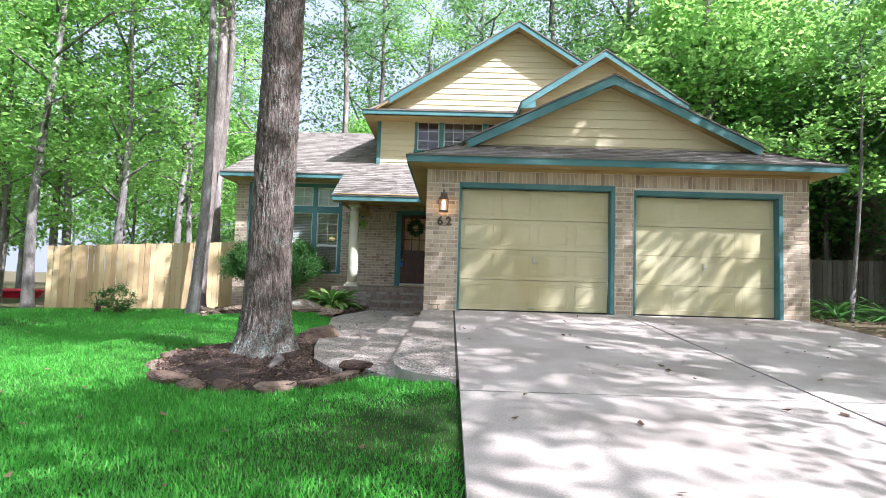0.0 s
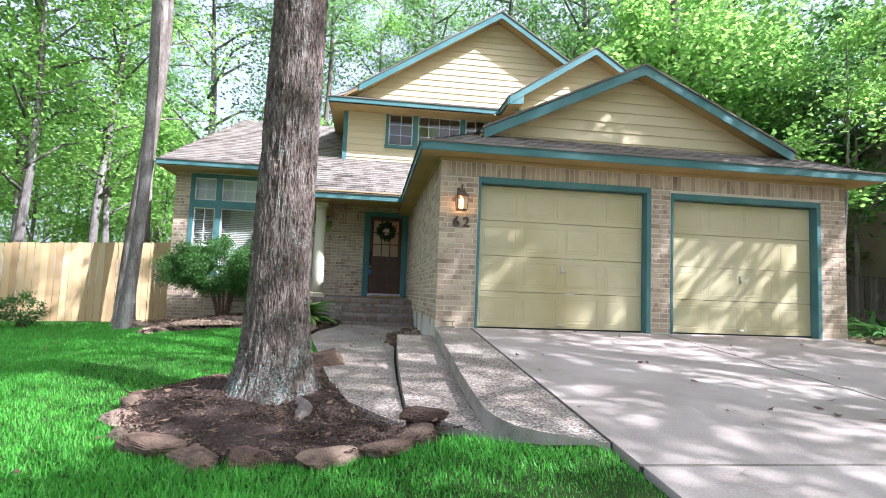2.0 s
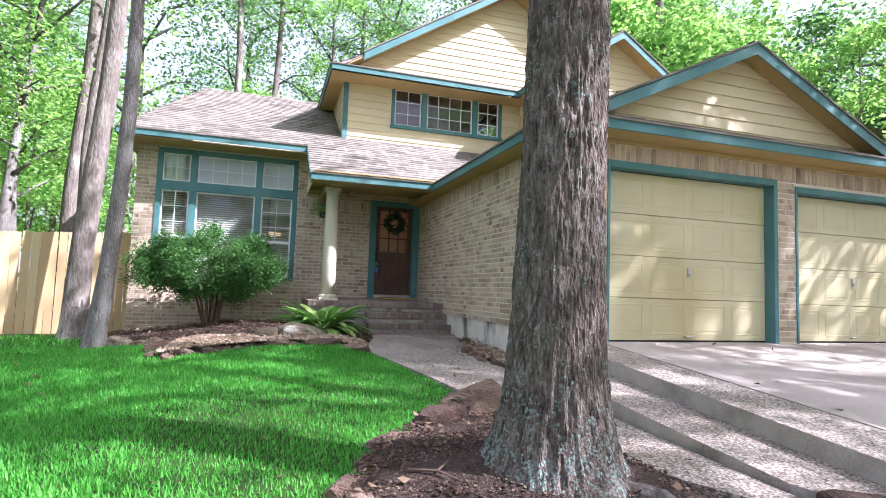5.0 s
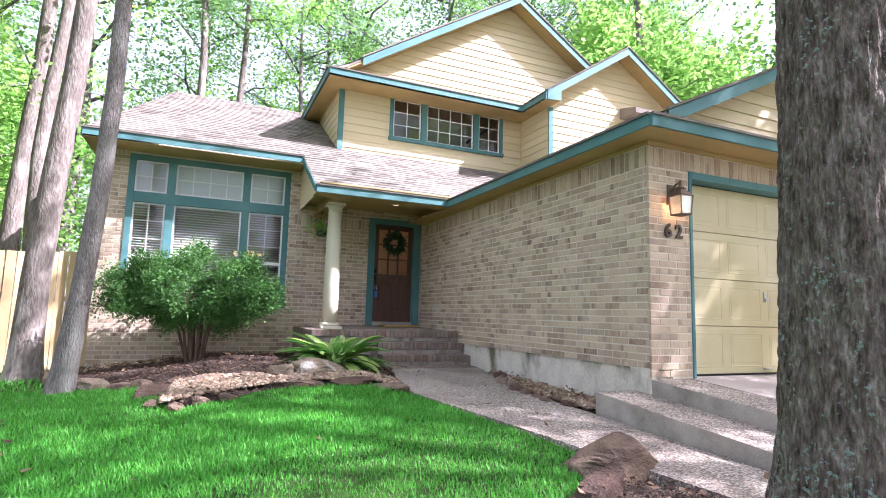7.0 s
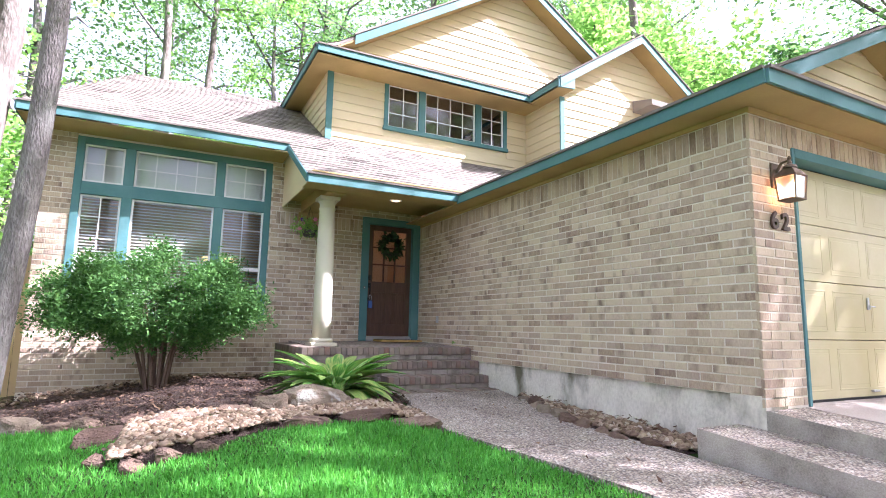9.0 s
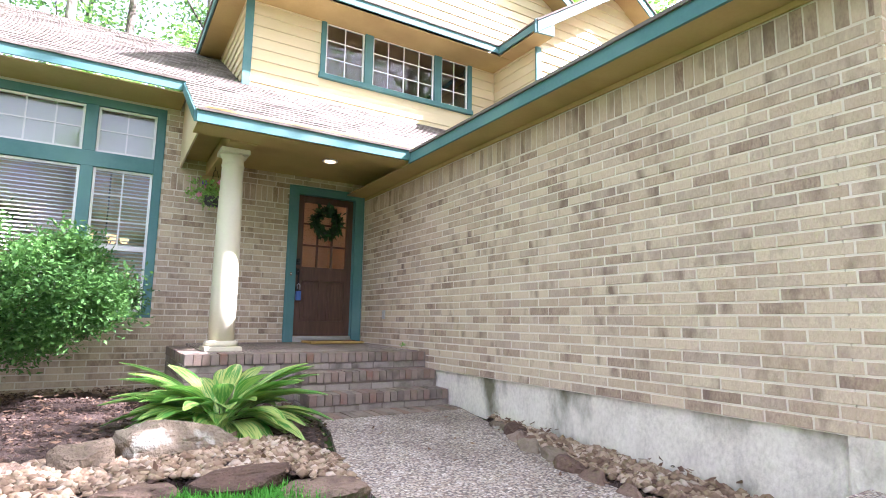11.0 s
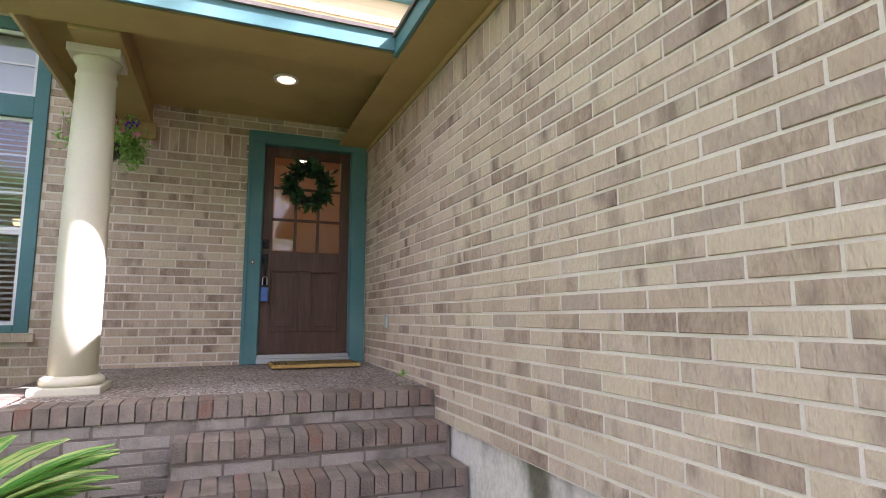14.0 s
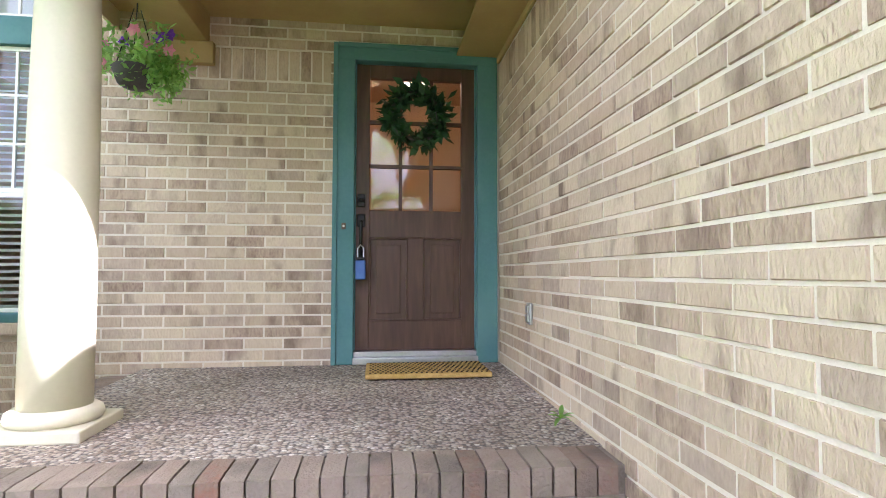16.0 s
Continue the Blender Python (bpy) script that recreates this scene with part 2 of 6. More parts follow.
ROCK = surf("brown sandstone", [(0.22, (0.06, 0.038, 0.028)), (0.42, (0.135, 0.088, 0.062)), (0.62, (0.225, 0.158, 0.112)), (0.9, (0.36, 0.29, 0.215))], scale=6, fine=50, rough=0.95, bump=1.0, depth=0.02, pieces=0.45, spec=0.15, detail=8, stain=(0.09, 0.062, 0.05), stain_scale=7.0, stain_range=(0.5, 0.7))
PALE_ROCK = surf("pale lichen rock", [(0.22, (0.07, 0.055, 0.036)), (0.5, (0.165, 0.128, 0.088)), (0.8, (0.29, 0.24, 0.17))], scale=6, fine=50, rough=0.95, bump=1.0, depth=0.018, pieces=0.4, spec=0.15, detail=8, stain=(0.40, 0.39, 0.32), stain_scale=6.0, stain_range=(0.58, 0.68))
BARK = surf("grey furrowed bark", [(0.25, (0.09, 0.078, 0.068)), (0.5, (0.20, 0.18, 0.16)), (0.72, (0.36, 0.335, 0.30))], scale=10, fine=60, rough=1, bump=1.0, depth=0.035, stretch=(1, 1, 0.3), mix=0.5, spec=0.1, stain=(0.33, 0.33, 0.285), stain_scale=2.6, stain_range=(0.54, 0.68))
GRAVEL = surf("tan river pebbles", [(0.0, (0.13, 0.082, 0.052)), (0.35, (0.25, 0.175, 0.11)), (0.75, (0.37, 0.28, 0.185)), (1.0, (0.50, 0.43, 0.34))], scale=12, fine=70, rough=0.85, bump=0.5, depth=0.006, pieces=0.85, spec=0.2)
PINE_BARK = surf("pine bark", [(0.25, (0.08, 0.064, 0.053)), (0.5, (0.172, 0.146, 0.122)), (0.75, (0.32, 0.285, 0.25))], scale=7, fine=26, rough=1, bump=0.9, depth=0.03, stretch=(1, 1, 0.35), mix=0.5, spec=0.1, detail=8, stain=(0.36, 0.33, 0.28), stain_scale=3.0, stain_range=(0.57, 0.68))
STEM = surf("brown shrub stems", [(0.3, (0.07, 0.045, 0.03)), (0.7, (0.18, 0.125, 0.09))], scale=12, fine=60, rough=0.95, bump=0.5, stretch=(1, 1, 0.3), spec=0.1)
FENCE_WOOD = surf("new pine fence boards", [(0.15, (0.34, 0.225, 0.11)), (0.5, (0.52, 0.385, 0.20)), (0.85, (0.60, 0.48, 0.27))], scale=2, fine=26, rough=0.8, bump=0.25, depth=0.004, stretch=(1, 1, 0.08), pieces=0.55, spec=0.2)
OLD_WOOD = surf("weathered fence boards", [(0.2, (0.07, 0.058, 0.048)), (0.8, (0.19, 0.165, 0.14))], scale=3, fine=30, rough=0.95, bump=0.3, stretch=(1, 1, 0.1), pieces=0.4, spec=0.1)
DOOR_WOOD = surf("dark stained door wood", [(0.25, (0.042, 0.02, 0.012)), (0.5, (0.082, 0.04, 0.024)), (0.75, (0.135, 0.072, 0.044))], scale=5, fine=40, rough=0.5, bump=0.2, depth=0.003, stretch=(1, 1, 0.12))
IRON = surf("black iron", [(0.3, (0.018, 0.017, 0.017)), (0.7, (0.035, 0.033, 0.03))], scale=20, fine=90, rough=0.5, bump=0.1, metal=0.7)
BRONZE = surf("aged bronze lantern metal", [(0.3, (0.10, 0.07, 0.045)), (0.7, (0.19, 0.135, 0.09))], scale=16, fine=90, rough=0.5, bump=0.1, metal=0.6)
NUMBER = surf("dark bronze numerals", [(0.3, (0.075, 0.05, 0.036)), (0.7, (0.12, 0.085, 0.062))], scale=20, fine=90, rough=0.5, bump=0.0, metal=0.4)
STEEL = surf("dull steel", [(0.3, (0.42, 0.42, 0.4)), (0.7, (0.55, 0.55, 0.53))], scale=20, fine=90, rough=0.4, bump=0.05, metal=0.9)
BLUE = surf("blue lockbox plastic", [(0.3, (0.05, 0.11, 0.33)), (0.7, (0.07, 0.145, 0.40))], scale=20, fine=90, rough=0.4, bump=0.03)
COIR = surf("golden coir mat", [(0.25, (0.34, 0.20, 0.05)), (0.75, (0.66, 0.45, 0.16))], scale=30, fine=200, rough=1, bump=0.8, depth=0.006, spec=0.05)
COIR_DARK = surf("black mat pattern", [(0.3, (0.03, 0.025, 0.02)), (0.7, (0.06, 0.05, 0.035))], scale=30, fine=200, rough=1, bump=0.5, spec=0.05)
POT = surf("dark plastic pot", [(0.3, (0.05, 0.045, 0.045)), (0.7, (0.09, 0.08, 0.078))], scale=10, fine=60, rough=0.6, bump=0.1)
RED = surf("red plastic", [(0.3, (0.62, 0.02, 0.05)), (0.7, (0.74, 0.04, 0.08))], scale=3, fine=40, rough=0.4, bump=0.02)
INTERIOR = surf("warm interior wall", [(0.3, (0.52, 0.36, 0.22)), (0.7, (0.58, 0.41, 0.26))], scale=2, fine=40, rough=0.8, bump=0.05)
INTERIOR_FLOOR = surf("interior wood floor", [(0.3, (0.16, 0.09, 0.05)), (0.7, (0.26, 0.15, 0.08))], scale=3, fine=30, rough=0.5, bump=0.05)
NEIGHBOUR = surf("tan neighbour siding", [(0.3, (0.34, 0.28, 0.2)), (0.7, (0.40, 0.34, 0.25))], scale=2, fine=30, rough=0.7, bump=0.1)
MAROON = surf("maroon window trim", [(0.3, (0.16, 0.04, 0.03)), (0.7, (0.2, 0.06, 0.045))], scale=2, fine=30, rough=0.6, bump=0.1)
GLASS = glass("window glass")
LIT = lamp_glow("lit frosted glass", (1.0, 0.50, 0.17), 8.0)
FROSTED = glass("frosted lantern glass", 0.3)
CAN_LIT = lamp_glow("lit recessed bulb", (1.0, 0.72, 0.32), 0.4)
BULB = lamp_glow("lit warm bulb", (1.0, 0.66, 0.25), 0.3)
LEAF_BRIGHT = leaf("sweetgum leaves", [(0.0, (0.11, 0.23, 0.055)), (0.5, (0.20, 0.40, 0.09)), (1.0, (0.33, 0.53, 0.14))], 0.62)
LEAF_DEEP = leaf("oak leaves", [(0.0, (0.07, 0.16, 0.05)), (0.5, (0.12, 0.26, 0.075)), (1.0, (0.20, 0.36, 0.11))], 0.5)
LEAF_SHRUB = leaf("shrub leaves", [(0.0, (0.034, 0.10, 0.024)), (0.5, (0.075, 0.19, 0.04)), (0.85, (0.13, 0.28, 0.065)), (1.0, (0.24, 0.42, 0.11))], 0.28, 0.62)
LEAF_LILY = leaf("variegated ginger leaves", [(0.0, (0.05, 0.19, 0.035)), (0.6, (0.10, 0.32, 0.05)), (1.0, (0.24, 0.45, 0.08))], 0.3, 0.3)
LEAF_DARK = leaf("wreath leaves", [(0.0, (0.014, 0.042, 0.017)), (0.5, (0.028, 0.08, 0.028)), (1.0, (0.05, 0.125, 0.042))], 0.12, 0.6)
GRASS = leaf("lawn grass", [(0.0, (0.03, 0.15, 0.014)), (0.45, (0.07, 0.31, 0.03)), (0.8, (0.11, 0.40, 0.045)), (1.0, (0.24, 0.50, 0.10))], 0.33, 0.55)
PINK = leaf("pink petals", [(0.0, (0.6, 0.12, 0.25)), (1.0, (0.8, 0.35, 0.42))], 0.3)
PURPLE = leaf("purple petals", [(0.0, (0.12, 0.03, 0.32)), (1.0, (0.2, 0.06, 0.45))], 0.3)
DRY = leaf("dry leaves", [(0.0, (0.07, 0.042, 0.026)), (0.5, (0.14, 0.085, 0.05)), (1.0, (0.25, 0.17, 0.10))], 0.15, 0.8)


# ---- building helpers ----
def link(name, bm, material, parent=None, label="", smooth=False):
    bmesh.ops.recalc_face_normals(bm, faces=bm.faces)
    me = bpy.data.meshes.new(name)
    bm.to_mesh(me)
    bm.free()
    if smooth:
        me.polygons.foreach_set("use_smooth", [True] * len(me.polygons))
    for x in (material if isinstance(material, (list, tuple)) else [material]):
        me.materials.append(x)
    ob = new(name, me)
    if parent:
        ob.parent = parent
    if label:
        ob["label"] = label
    return ob


def part(name, bm, material, parent, label="", smooth=False):
    return link(name, bm, material, parent, label, smooth)


def setting(ob, label="", category="", group=""):
    return tagged(ob, label, category, group, "structure")


def box(bm, x0, x1, y0, y1, z0, z1, bevel=0.0):
    vs = [bm.verts.new((x, y, z)) for x in (x0, x1) for y in (y0, y1) for z in (z0, z1)]
    fs = [bm.faces.new([vs[i] for i in f]) for f in ((0, 1, 3, 2), (4, 6, 7, 5), (0, 4, 5, 1), (2, 3, 7, 6), (0, 2, 6, 4), (1, 5, 7, 3))]
    if bevel:
        bmesh.ops.bevel(bm, geom=list({e for f in fs for e in f.edges}), offset=bevel, segments=2, affect="EDGES", profile=0.5)
    return bm


def prism(bm, points, way):
    """The polygon of points pushed along way."""
    a = [bm.verts.new(p) for p in points]
    b = [bm.verts.new(Vector(p) + Vector(way)) for p in points]
    bm.faces.new(a)
    bm.faces.new(b[::-1])
    for i in range(len(a)):
        j = (i + 1) % len(a)
        bm.faces.new((a[i], b[i], b[j], a[j]))
    return bm


def lathe(bm, profile, segments=24, at=(0, 0, 0)):
    """A turned solid: profile of (radius, z)."""
    rings = []
    for r, z in profile:
        rings.append([bm.verts.new((at[0] + r * math.cos(2 * math.pi * i / segments), at[1] + r * math.sin(2 * math.pi * i / segments), at[2] + z)) for i in range(segments)])
    for a, b in zip(rings, rings[1:]):
        for i in range(segments):
            j = (i + 1) % segments
            bm.faces.new((a[i], a[j], b[j], b[i]))
    bm.faces.new(rings[0][::-1])
    bm.faces.new(rings[-1])
    return bm


def tube(bm, points, radii, segments=8):
    """A tapered tube along points."""
    points = [Vector(p) for p in points]
    rings = []
    for i, p in enumerate(points):
        d = (points[min(i + 1, len(points) - 1)] - points[max(i - 1, 0)]).normalized()
        if not i:
            u = d.orthogonal() if abs(d.z) < 0.95 else Vector((1, 0, 0))
        u = (u - d * u.dot(d)).normalized()
        w = d.cross(u)
        rings.append([bm.verts.new(p + radii[i] * (math.cos(2 * math.pi * k / segments) * u + math.sin(2 * math.pi * k / segments) * w)) for k in range(segments)])
    for a, b in zip(rings, rings[1:]):
        for k in range(segments):
            j = (k + 1) % segments
            bm.faces.new((a[k], a[j], b[j], b[k]))
    bm.faces.new(rings[0][::-1])
    bm.faces.new(rings[-1])
    return bm


def thing(name, at, label, category, group="", turn=0):
    ob = new(name)
    ob.matrix_world = pose(*at, 0, 0, turn)
    return tagged(ob, label, category, group)


def quads_mesh(name, verts, material, corners=4):
    """One mesh of loose leaves or blades: verts as an array (count, corners, 3)."""
    verts = np.asarray(verts, dtype=np.float32)
    count = len(verts)
    me = bpy.data.meshes.new(name)
    me.vertices.add(count * corners)
    me.vertices.foreach_set("co", verts.reshape(-1))
    me.loops.add(count * corners)
    me.loops.foreach_set("vertex_index", np.arange(count * corners, dtype=np.int32))
    me.polygons.add(count)
    me.polygons.foreach_set("loop_start", np.arange(0, count * corners, corners, dtype=np.int32))
    me.update(calc_edges=True)
    me.materials.append(material)
    return me


def leaves(rng, centres, spread, count, length, width, flat=0.5):
    """Leaf quads scattered round centres (n, 3), each a diamond folded to a random way."""
    c = centres[rng.integers(0, len(centres), count)]
    p = c + rng.normal(0, 1, (count, 3)) * spread
    d = rng.normal(0, 1, (count, 3))
    d[:, 2] *= flat
    d /= np.linalg.norm(d, axis=1)[:, None]
    n = rng.normal(0, 0.7, (count, 3)) + np.array((0, 0, 1.0))
    s = np.cross(d, n)
    s /= np.linalg.norm(s, axis=1)[:, None]
    size = rng.uniform(0.65, 1.25, count)[:, None]
    return np.stack([p, p + d * size * length * 0.5 + s * size * width * 0.5, p + d * size * length, p + d * size * length * 0.5 - s * size * width * 0.5], axis=1)


def ground_height(x, y):
    yy = np.clip(y, -6, 11.0)
    h = 0.08 + 0.01 * yy + 0.0028 * np.maximum(yy, 0) ** 2
    h = h - 0.3 * (1 - np.exp(-np.maximum(0, -x - 4.5) / 1.5))
    beside = np.clip(1 + x / 1.8, 0, 1) ** 1.5 * np.clip((6.0 - y) / 0.8, 0, 1)
    h = h + (drive_height(y) - 0.035 - h) * beside
    by_walk = np.clip((x + 2.7) / 0.3, 0, 1) * np.clip((y - 5.4) / 0.3, 0, 1)
    h = h + (np.minimum(h, walk_height(y) - 0.04) - h) * by_walk
    right = np.clip((x - 0.0) / 0.3, 0, 1)
    return h * (1 - right) + right * (drive_height(y) - 0.14 - 0.05 * np.clip((y - 9) / 3, 0, 1))


def drive_height(y):
    return 0.80 - 0.078 * (9.33 - np.minimum(y, 9.6))


def walk_height(y):
    return 0.35 + 0.027 * (y - 5.5)


# ---- the ground ----
def grid_ground():
    bm = bmesh.new()
    xs = sorted(set([-400, -150, -60, -35, -24] + [x * 0.5 for x in range(-34, -12)] + [x * 0.2 for x in range(-30, 6)] + [x * 0.5 for x in range(3, 33)] + [20, 26, 35, 60, 150, 400]))
    ys = sorted(set([-400, -150, -60, -30, -15] + [y * 0.5 for y in range(-16, 45)] + [26, 32, 40, 60, 150, 400]))
    g = [[bm.verts.new((x, y, float(ground_height(np.float64(x), np.float64(y))) + (0.05 * noise.noise((x * 0.4, y * 0.4, 0)) if abs(x) < 30 else 0))) for y in ys] for x in xs]
    for i in range(len(xs) - 1):
        for j in range(len(ys) - 1):
            f = bm.faces.new((g[i][j], g[i + 1][j], g[i + 1][j + 1], g[i][j + 1]))
            cx, cy = (xs[i] + xs[i + 1]) / 2, (ys[j] + ys[j + 1]) / 2
            f.material_index = 0 if -13.5 < cx < 0.5 and -8 < cy < 15.5 else 1
    ob = link("ground", bm, [SOIL, LITTER], smooth=True)
    return setting(ob, "lawn soil running into leaf-littered forest floor", "ground")


grid_ground()

# driveway slabs, one for each poured field
drive = setting(new("driveway"), "stained concrete driveway in large slabs with dark joints", "driveway")
for x0, x1 in ((0.11, 3.015), (3.045, 6.1)):
    for y0, y1 in ((-8.0, -0.305), (-0.275, 4.375), (4.405, 9.33)):
        bm = bmesh.new()
        za, zb = float(drive_height(y0)), float(drive_height(y1))
        prism(bm, [(x0, y0, za), (x1, y0, za), (x1, y1, zb), (x0, y1, zb)], (0, 0, -0.22))
        part("slab", bm, CONCRETE, drive)
for x0, x1 in ((0.2, 2.78), (3.2, 5.6)):
    bm = bmesh.new()
    prism(bm, [(x0, 9.335, 0.80), (x1, 9.335, 0.80), (x1, 9.8, 0.81), (x0, 9.8, 0.81)], (0, 0, -0.2))
    part("slab", bm, CONCRETE, drive)
bm = bmesh.new()
for x0, x1, y0, y1 in ((3.01, 3.05, -8, 9.33), (0.083, 0.11, 4.75, 9.33)):
    prism(bm, [(x0, y0, float(drive_height(y0)) - 0.008), (x1, y0, float(drive_height(y0)) - 0.008), (x1, y1, float(drive_height(y1)) - 0.008), (x0, y1, float(drive_height(y1)) - 0.008)], (0, 0, -0.1))
for y0 in (-0.31, 4.37):
    prism(bm, [(0.105, y0, float(drive_height(y0)) - 0.008), (6.1, y0, float(drive_height(y0)) - 0.008), (6.1, y0 + 0.04, float(drive_height(y0)) - 0.008), (0.105, y0 + 0.04, float(drive_height(y0)) - 0.008)], (0, 0, -0.1))
part("joint", bm, JOINT_DIRT, drive)


def terrace(name, outline, top, drop, label):
    """A poured step of exposed aggregate with a plain concrete face; outline runs round it, top gives its height by y."""
    base = setting(new(name), label, "kerb step")
    bm = bmesh.new()
    a = [bm.verts.new((x, y, top(y))) for x, y in outline]
    bm.faces.new(a)
    bmesh.ops.triangulate(bm, faces=bm.faces)
    part("top_surface", bm, AGGREGATE, base)
    bm = bmesh.new()
    for k in range(len(outline)):
        (x0, y0), (x1, y1) = outline[k], outline[(k + 1) % len(outline)]
        bm.faces.new([bm.verts.new(p) for p in ((x0, y0, top(y0) + 0.001), (x1, y1, top(y1) + 0.001), (x1, y1, top(y1) - drop), (x0, y0, top(y0) - drop))])
    part("face", bm, CURB, base, "weathered concrete face")
    return base


terrace("terrace_1", [(0.083, 9.33), (-0.43, 9.33), (-0.47, 8.0), (-0.52, 6.6), (-0.535, 5.7), (-0.53, 5.4), (-0.49, 5.2), (-0.41, 5.04), (-0.25, 4.9), (0.083, 4.72)],
        lambda y: float(drive_height(y)) - 0.002, 0.3, "exposed aggregate strip with a weathered concrete kerb face")
terrace("terrace_2", [(-0.42, 9.55), (-0.95, 9.55), (-0.99, 8.7), (-1.03, 7.4), (-1.05, 6.5), (-1.05, 5.95), (-0.9, 5.65), (-0.65, 5.35), (-0.48, 5.25)],
        lambda y: float(drive_height(y)) - 0.15 + 0.02 * max(0.0, 9.3 - y) / 4, 0.25, "lower exposed aggregate step beside the front walk")

# front walk
walk_left = [(-1.15, 5.6), (-1.5, 6.2), (-1.72, 7.1), (-1.9, 8.2), (-2.05, 9.3), (-2.2, 10.25), (-2.33, 11.0), (-2.25, 11.8), (-2.02, 12.6), (-1.95, 13.08)]
walk_right = [(-0.43, 13.08), (-0.62, 12.3), (-0.85, 11.5), (-1.0, 10.7), (-0.98, 9.6), (-1.03, 8.6), (-1.06, 7.4), (-1.07, 6.4), (-1.07, 5.6)]
front_walk = setting(new("front_walk"), "exposed aggregate garden walk curving to the porch steps", "path")
for lo, hi in ((5.4, 7.25), (7.27, 10.24), (10.26, 13.085)):
    def cut(edge):
        e = sorted(edge, key=lambda p: p[1])
        at = lambda v: float(np.interp(v, [p[1] for p in e], [p[0] for p in e]))
        return [(at(lo), max(lo, e[0][1]))] + [p for p in e if lo < p[1] < hi] + [(at(hi), min(hi, e[-1][1]))]
    ring = cut(walk_left)[::-1] + cut(walk_right)
    bm = bmesh.new()
    prism(bm, [(x, y, walk_height(y)) for x, y in ring], (0, 0, -0.15))
    bmesh.ops.triangulate(bm, faces=bm.faces)
    part("slab", bm, AGGREGATE, front_walk)

# ---- walls ----
FY, SX, GY = 15.83, -0.43, 9.33
COURSE, UNIT, JOINT = 0.0749, 0.252, 0.0105


def solid(bm, u0, u1, z0, z1, holes, place):
    """Boxes that fill a wall's rectangle round its openings (u0, u1, z0, z1); place makes a box of a piece."""
    us = sorted({u0, u1, *[min(max(v, u0), u1) for h in holes for v in h[:2]]})
    for a, b in zip(us, us[1:]):
        spans, z = [], z0
        for h in sorted((h for h in holes if h[0] < (a + b) / 2 < h[1]), key=lambda h: h[2]):
            if h[2] > z:
                spans.append((z, h[2]))
            z = max(z, h[3])
        if z < z1:
            spans.append((z, z1))
        for c, d in spans:
            place(bm, a, b, c, d)


WINDOW = (-5.93, -3.18, 1.43, 4.05)
DOORWAY = (-1.57, -0.445, 1.10, 3.31)
BAYS = ((0.14, 2.80, 0.70, 3.01), (3.14, 5.66, 0.70, 2.95))
UWIN = (-1.15, 1.66, 5.14, 6.13)

bm = bmesh.new()
solid(bm, -6.3, SX, 0.2, 4.25, [WINDOW, DOORWAY], lambda b, a, c, d, e: box(b, a, c, FY + 0.005, FY + 0.25, d, e))
wall_front = setting(link("wall_front", bm, MORTAR), "buff and brown brick front wall with pale mortar", "brick wall")
bm = bmesh.new()
box(bm, SX + 0.005, SX + 0.25, GY + 0.255, FY + 0.25, 0.90, 3.44)
wall_side = setting(link("wall_side", bm, MORTAR), "long buff brick garage side wall with scattered dark bricks", "brick wall")
bm = bmesh.new()
box(bm, SX + 0.03, SX + 0.28, GY + 0.301, FY, 0.1, 0.899)
box(bm, SX + 0.001, SX + 0.28, GY, GY + 0.3, 0.1, 0.9)
setting(link("foundation", bm, FOUNDATION), "pale cement foundation streaked with dark mildew", "foundation")
for x0, x1, y1 in ((SX + 0.28, 0.14, GY + 0.3), (2.80, 3.14, GY + 0.3), (5.66, 6.11, GY + 6.5)):
    bm = bmesh.new()
    box(bm, x0, x1, GY + 0.02, y1, 0.1, 0.80)
    setting(link("foundation", bm, FOUNDATION), "pale cement footing under the garage front", "foundation")
bm = bmesh.new()
solid(bm, SX + 0.005, 6.12, 0.80, 3.435, BAYS, lambda b, a, c, d, e: box(b, a, c, GY + 0.005, GY + 0.25, d, e))
wall_garage = setting(link("wall_garage", bm, MORTAR), "buff brick garage front with two door bays", "brick wall")
bm = bmesh.new()
box(bm, 5.9, 6.12, GY + 0.26, 18.5, 0.3, 3.44)
box(bm, -6.29, -6.05, FY + 0.26, 22.0, 0.2, 4.25)
box(bm, -6.29, 6.12, 22.0, 22.2, 0.2, 6.2)
setting(link("wall_back", bm, MORTAR), "plain brick side and back walls", "brick wall")


def siding(name, y, outline, z0, label, exposure=0.172, x_holes=()):
    """Lap boards on a wall facing the street: outline(z) gives the left and right ends."""
    base = setting(new(name), label, "siding wall")
    z, top = z0, outline(None)
    while z < top:
        ze = min(z + exposure, top)
        (l0, r0), (l1, r1) = outline(z), outline(ze)
        runs = [(l0, r0, l1, r1)]
        for h in x_holes:
            if z < h[3] - 0.01 and ze > h[2] + 0.01:
                runs = [(l0, h[0], l1, h[0]), (h[1], r0, h[1], r1)]
        for a, b, c, d in runs:
            if b - a < 0.03:
                continue
            bm = bmesh.new()
            if d - c < 0.02:
                c, d = (c + d) / 2 - 0.01, (c + d) / 2 + 0.01
            vs = [bm.verts.new(p) for p in ((a, y - 0.022, z), (b, y - 0.022, z), (d, y - 0.004, ze), (c, y - 0.004, ze), (a, y + 0.0, z), (b, y + 0.0, z), (d, y + 0.0, ze), (c, y + 0.0, ze))]
            for f in ((0, 1, 2, 3), (0, 4, 5, 1), (4, 7, 6, 5), (3, 2, 6, 7), (0, 3, 7, 4), (1, 5, 6, 2)):
                bm.faces.new([vs[i] for i in f])
            part("board", bm, CREAM, base)
        z = ze
    return base


